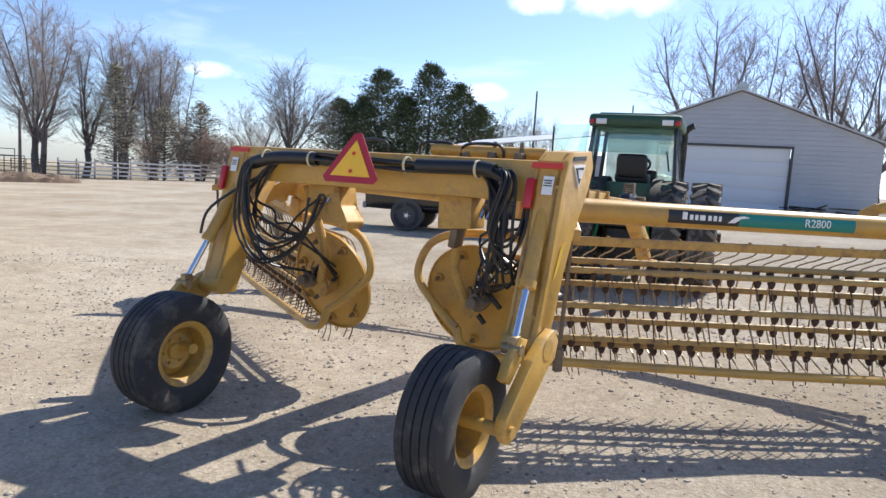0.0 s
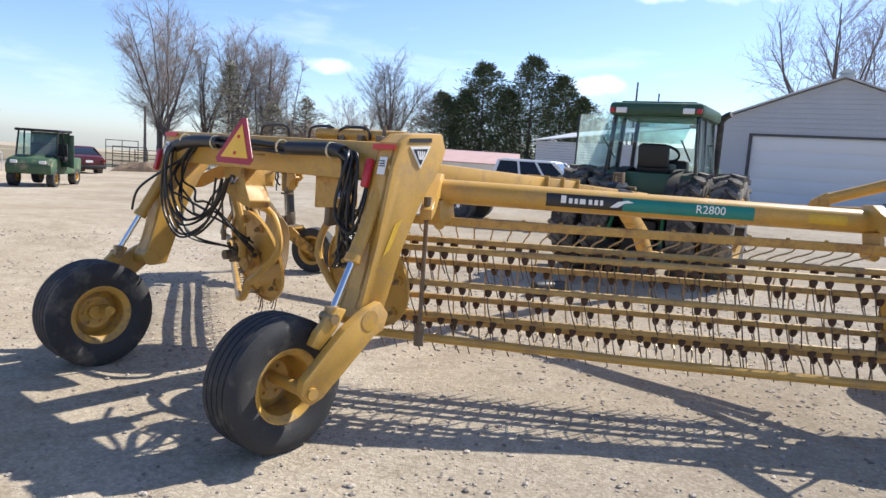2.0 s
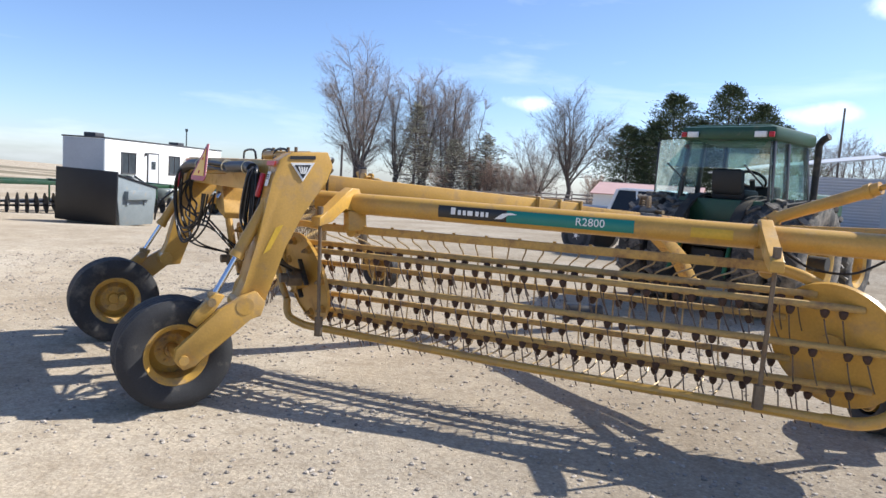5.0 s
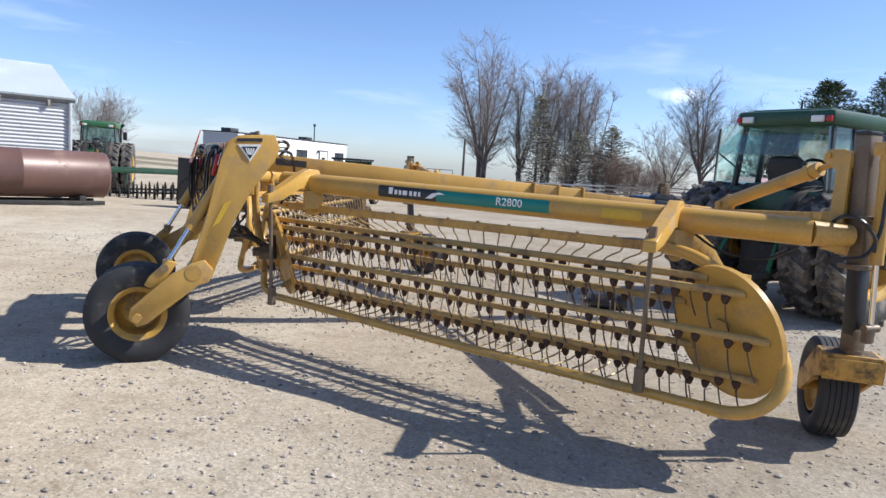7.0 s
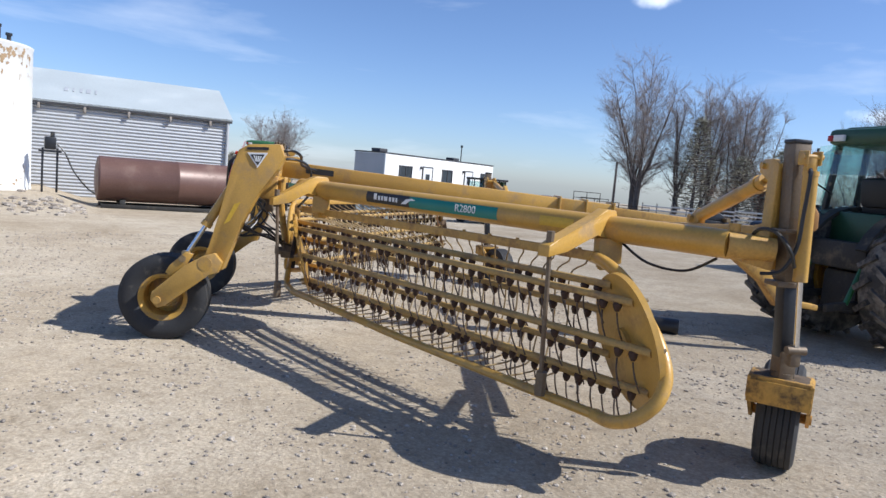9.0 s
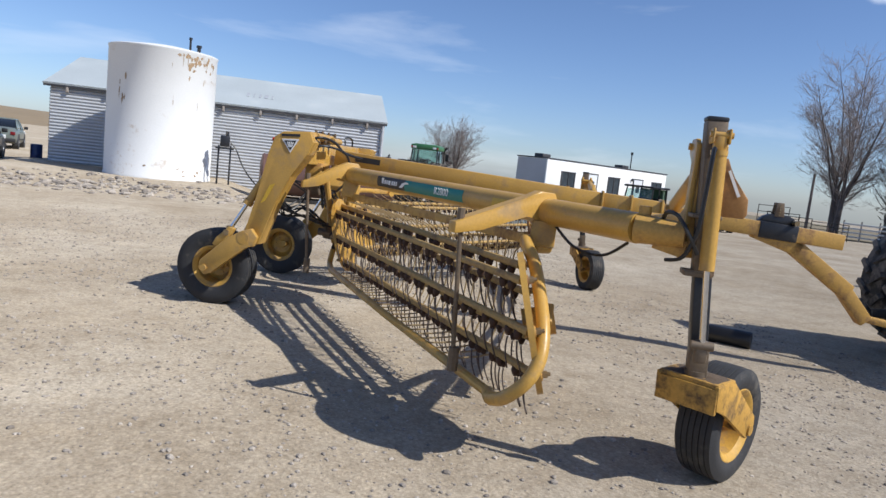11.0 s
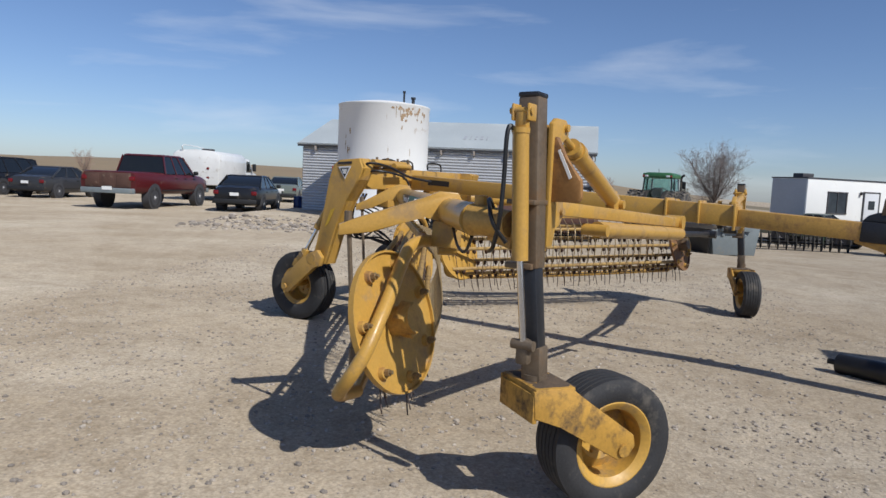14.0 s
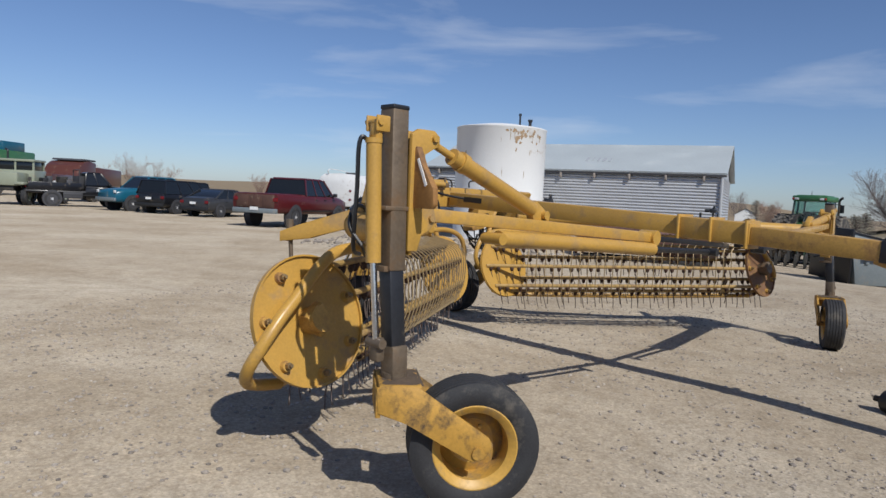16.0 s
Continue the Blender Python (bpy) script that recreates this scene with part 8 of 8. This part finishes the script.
def utility_vehicle():
    v = thing("utility_vehicle", at(-17.8, 19.55, -155), "dull dark green side-by-side utility vehicle with a dark roof", "utility vehicle")
    bm = bmesh.new()
    plate(bm, [(-1.45, 0.55), (-1.45, 1.0), (-0.35, 1.0), (-0.30, 0.65), (0.55, 0.65), (0.65, 1.05), (1.25, 0.95), (1.45, 0.75), (1.42, 0.45), (-1.3, 0.42)], 1.45, Matrix(((0, 0, 1, 0), (1, 0, 0, 0), (0, 1, 0, 0), (0, 0, 0, 1))), 0.05)
    part("body", bm, M_OLIVEDULL, v)
    bm = bmesh.new()
    box(bm, (0, 0.05, 1.93), (1.4, 1.35, 0.09), None, 0.03)
    part("roof", bm, M_ROOFBLACK, v)
    for s in (-1, 1):
        for y0, y1 in ((-0.5, -0.5), (0.75, 0.55), (0.1, 0.1)):
            bm = bmesh.new()
            cyl(bm, (s * 0.66, y0, 0.9), (s * 0.62, y1, 1.92), 0.03, n=8)
            part("roll_bar", bm, M_SEAT, v)
        for y in (-0.98, 1.0):
            wheel(v, (s * 0.62, y, 0.31), (s, 0, 0), 0.31, 0.26, 0.16, M_RIM, M_RUBBER, ribs=3, n=24)
        bm = bmesh.new()
        box(bm, (s * 0.45, 1.42, 0.85), (0.22, 0.05, 0.11), None, 0.02)
        part("headlamp", bm, M_LAMP, v)
    bm = bmesh.new()
    box(bm, (0, 0.62, 1.45), (1.25, 0.02, 0.75), Matrix.Rotation(0.22, 3, 'X'))
    ob = part("windscreen", bm, M_GLASS, v)
    ob.visible_shadow = False
    bm = bmesh.new()
    plate(bm, [(0.62, 0.98), (0.66, 1.08), (1.25, 0.98), (1.44, 0.80), (1.40, 0.72)], 1.3, Matrix(((0, 0, 1, 0), (1, 0, 0, 0), (0, 1, 0, 0), (0, 0, 0, 1))), 0.03)
    part("hood", bm, M_OLIVEDULL, v)
    bm = bmesh.new()
    box(bm, (0, -0.52, 1.45), (1.2, 0.03, 0.85), None, 0.01)
    part("rear_panel", bm, M_OLIVEDULL, v)
    bm = bmesh.new()
    box(bm, (-0.98, 0.35, 1.25), (0.05, 0.9, 1.15), Matrix.Rotation(0.5, 3, "Z"), 0.02)
    part("door", bm, M_OLIVEDULL, v, "dark green door standing open")
    bm = bmesh.new()
    box(bm, (0, -0.15, 0.95), (1.25, 0.5, 0.18), None, 0.05)
    box(bm, (0, -0.42, 1.25), (1.25, 0.14, 0.5), None, 0.05)
    part("seat", bm, M_SEAT, v)


def dumpster():
    v = thing("dumpster", at(-13.12, 10.98, 20) @ Matrix.Scale(0.85, 4), "grey steel dumpster with a black lid side standing on gravel", "dumpster")
    bm = bmesh.new()
    plate(bm, [(-0.8, 0.05), (-0.95, 1.05), (-0.95, 1.60), (0.95, 1.22), (0.95, 1.0), (0.8, 0.05)], 1.9, Matrix(((0, 0, 1, 0), (1, 0, 0, 0), (0, 1, 0, 0), (0, 0, 0, 1))), 0.015)
    part("bin", bm, M_DUMPGREY, v)
    for y in (-0.5, 0.35):
        bm = bmesh.new()
        box(bm, (0, y, 0.75), (2.0, 0.10, 0.12), None, 0.01)
        part("fork_pocket", bm, M_DUMPGREY, v)
    bm = bmesh.new()
    beam(bm, (0, -1.0, 1.63), (0, 1.02, 1.235), 1.98, 0.05, 0.01)
    part("lid", bm, M_ROOFBLACK, v, "black plastic lid")
    bm = bmesh.new()
    box(bm, (-0.08, -1.0, 0.93), (2.15, 0.06, 1.62), Matrix.Rotation(radians(1.5), 3, "Y"), 0.01)
    part("side_sheet", bm, M_ROOFBLACK, v, "flat black sheet on one side")
    bm = bmesh.new()
    plate(bm, [(-0.62, 0.86), (-0.62, 1.12), (-0.5, 1.16), (0.5, 1.13), (0.55, 0.86)], 0.16, Matrix(((0, 0, 1, 1.02), (1, 0, 0, 0), (0, 1, 0, 0), (0, 0, 0, 1))), 0.01)
    part("side_pocket", bm, M_DUMPGREY, v)


flatbed_truck()
army_truck()
harvester()
tank_truck()
utility_vehicle()
dumpster()

# black roll lying near the tractor's drawbar
roll = thing("black_roll", pose(1.50, 8.02, yard_height(1.5, 8.02) + gh(1.5, 8.02), 0, 0, 42), "black rubber drum lying on the gravel near the tractor", "drum")
bm = bmesh.new()
lathe(bm, [(0.001, -0.22), (0.05, -0.22), (0.085, -0.215), (0.09, -0.2), (0.09, 0.2), (0.085, 0.215), (0.05, 0.22), (0.001, 0.22)], axis_matrix((0, 0, 0.09), (1, 0, 0)), 24, closed=False)
part("shell", bm, M_HOSE, roll)
bm = bmesh.new()
cyl(bm, (-0.3, 0, 0.09), (-0.22, 0, 0.09), 0.025, n=10)
part("stub", bm, M_IRON, roll)

# blue barrel by the shed
barrel = thing("barrel", at(-18.9, -3.6) @ Matrix.Scale(0.65, 4), "small dark blue barrel beside the metal shed", "barrel")
bm = bmesh.new()
lathe(bm, [(0.001, 0), (0.27, 0), (0.285, 0.03), (0.28, 0.3), (0.29, 0.31), (0.28, 0.33), (0.28, 0.6), (0.29, 0.61), (0.28, 0.63), (0.28, 0.85), (0.25, 0.88), (0.001, 0.87)], Matrix(), 24, closed=False)
part("shell", bm, car_paint("dark blue drum paint", (0.01, 0.03, 0.12)), barrel)


# ---------------- loose stones and dry litter ----------------
def scatter_stones():
    rnd = random.Random(21)
    vs, fs = [], []
    ico = [(0, 0, 1), (0.89, 0, 0.45), (0.28, 0.85, 0.45), (-0.72, 0.53, 0.45), (-0.72, -0.53, 0.45), (0.28, -0.85, 0.45), (0.72, 0.53, -0.45), (-0.28, 0.85, -0.45), (-0.89, 0, -0.45), (-0.28, -0.85, -0.45), (0.72, -0.53, -0.45)]
    tri = [(0, 1, 2), (0, 2, 3), (0, 3, 4), (0, 4, 5), (0, 5, 1), (1, 6, 2), (2, 7, 3), (3, 8, 4), (4, 9, 5), (5, 10, 1), (6, 7, 2), (7, 8, 3), (8, 9, 4), (9, 10, 5), (10, 6, 1)]
    heights = {}

    def level(gx, gy):
        if (gx, gy) not in heights:
            heights[gx, gy] = yard_height(gx, gy) + gh(gx, gy)
        return heights[gx, gy]
    for k in range(46000):
        x, y = rnd.uniform(-7, 8.5), rnd.uniform(-0.3, 9.5)
        patch = noise.noise(Vector((x * 0.8, y * 0.8, 2.2)))
        if rnd.random() > 0.45 + 0.7 * patch:
            continue
        s = rnd.choice((0.004, 0.005, 0.006, 0.008, 0.012)) * rnd.uniform(0.8, 1.5)
        if rnd.random() < 0.012:
            s *= rnd.uniform(1.6, 2.6)
        a, b, c = s * rnd.uniform(0.8, 1.5), s * rnd.uniform(0.8, 1.3), s * rnd.uniform(0.5, 0.9)
        a, b, c = min(a, 0.026), min(b, 0.022), min(c, 0.015)
        t = rnd.uniform(0, 6.28)
        i = len(vs)
        gx, gy = math.floor(x * 2) / 2, math.floor(y * 2) / 2
        u, v = (x - gx) * 2, (y - gy) * 2
        z0 = (level(gx, gy) * (1 - u) + level(gx + 0.5, gy) * u) * (1 - v) + (level(gx, gy + 0.5) * (1 - u) + level(gx + 0.5, gy + 0.5) * u) * v
        for px, py, pz in ico:
            qx, qy = px * a * rnd.uniform(0.85, 1.15), py * b
            vs.append((x + qx * math.cos(t) - qy * math.sin(t), y + qx * math.sin(t) + qy * math.cos(t), z0 + pz * c + c * 0.25))
        fs += [(i + p, i + q, i + r) for p, q, r in tri]
    me = bpy.data.meshes.new("gravel")
    me.from_pydata(vs, [], fs)
    me.materials.append(M_STONE)
    tagged(new("gravel", me), "loose pale and grey gravel stones on packed dirt", "gravel", kind="stuff")


M_STONE = material("loose stone", (0.37, 0.33, 0.28), 0.9, 0, 0.45, 40, 200, 0.3)
st_n, st_l = M_STONE.node_tree.nodes, M_STONE.node_tree.links
st_in = st_n["Principled BSDF"].inputs["Base Color"]
st_geo = st_n.new("ShaderNodeNewGeometry")
st_ramp = st_n.new("ShaderNodeValToRGB")
st_ramp.color_ramp.elements[0].color = (0.55, 0.53, 0.52, 1)
st_ramp.color_ramp.elements[1].color = (1.22, 1.19, 1.16, 1)
st_mix = st_n.new("ShaderNodeMixRGB")
st_mix.blend_type = 'MULTIPLY'
st_mix.inputs["Fac"].default_value = 1
st_l.new(st_geo.outputs["Random Per Island"], st_ramp.inputs["Fac"])
st_l.new(st_in.links[0].from_socket, st_mix.inputs["Color1"])
st_l.new(st_ramp.outputs["Color"], st_mix.inputs["Color2"])
st_l.new(st_mix.outputs["Color"], st_in)
scatter_stones()


def rubble_strip():
    """Broken pale stones along the foot of the bank by the white tank."""
    rnd = random.Random(77)
    vs, fs = [], []
    ring = [(math.cos(k * 1.257), math.sin(k * 1.257)) for k in range(5)]
    for k in range(620):
        x, y = -10.9 + rnd.gauss(0, 0.55), rnd.uniform(-4.2, 3.2)
        r = rnd.choice((0.02, 0.03, 0.03, 0.045, 0.07)) * rnd.uniform(0.8, 1.4)
        t, z = rnd.uniform(0, 6.28), yard_height(x, y) + gh(x, y)
        i = len(vs)
        for zz, kk in ((-0.2, 0.9), (0.35, 1.0), (0.75, 0.55)):
            for cx, cy in ring:
                q = r * kk * rnd.uniform(0.75, 1.25)
                vs.append((x + q * (cx * math.cos(t) - cy * math.sin(t)), y + 1.3 * q * (cx * math.sin(t) + cy * math.cos(t)), z + r * zz))
        for a in (0, 5):
            fs += [(i + a + n, i + a + (n + 1) % 5, i + a + 5 + (n + 1) % 5, i + a + 5 + n) for n in range(5)]
        fs.append(tuple(i + 10 + n for n in range(5)))
    me = bpy.data.meshes.new("rubble")
    me.from_pydata(vs, [], fs)
    me.materials.append(M_STONE)
    tagged(new("rubble", me), "strip of broken pale stones below the white tank", "rubble", kind="stuff")


rubble_strip()
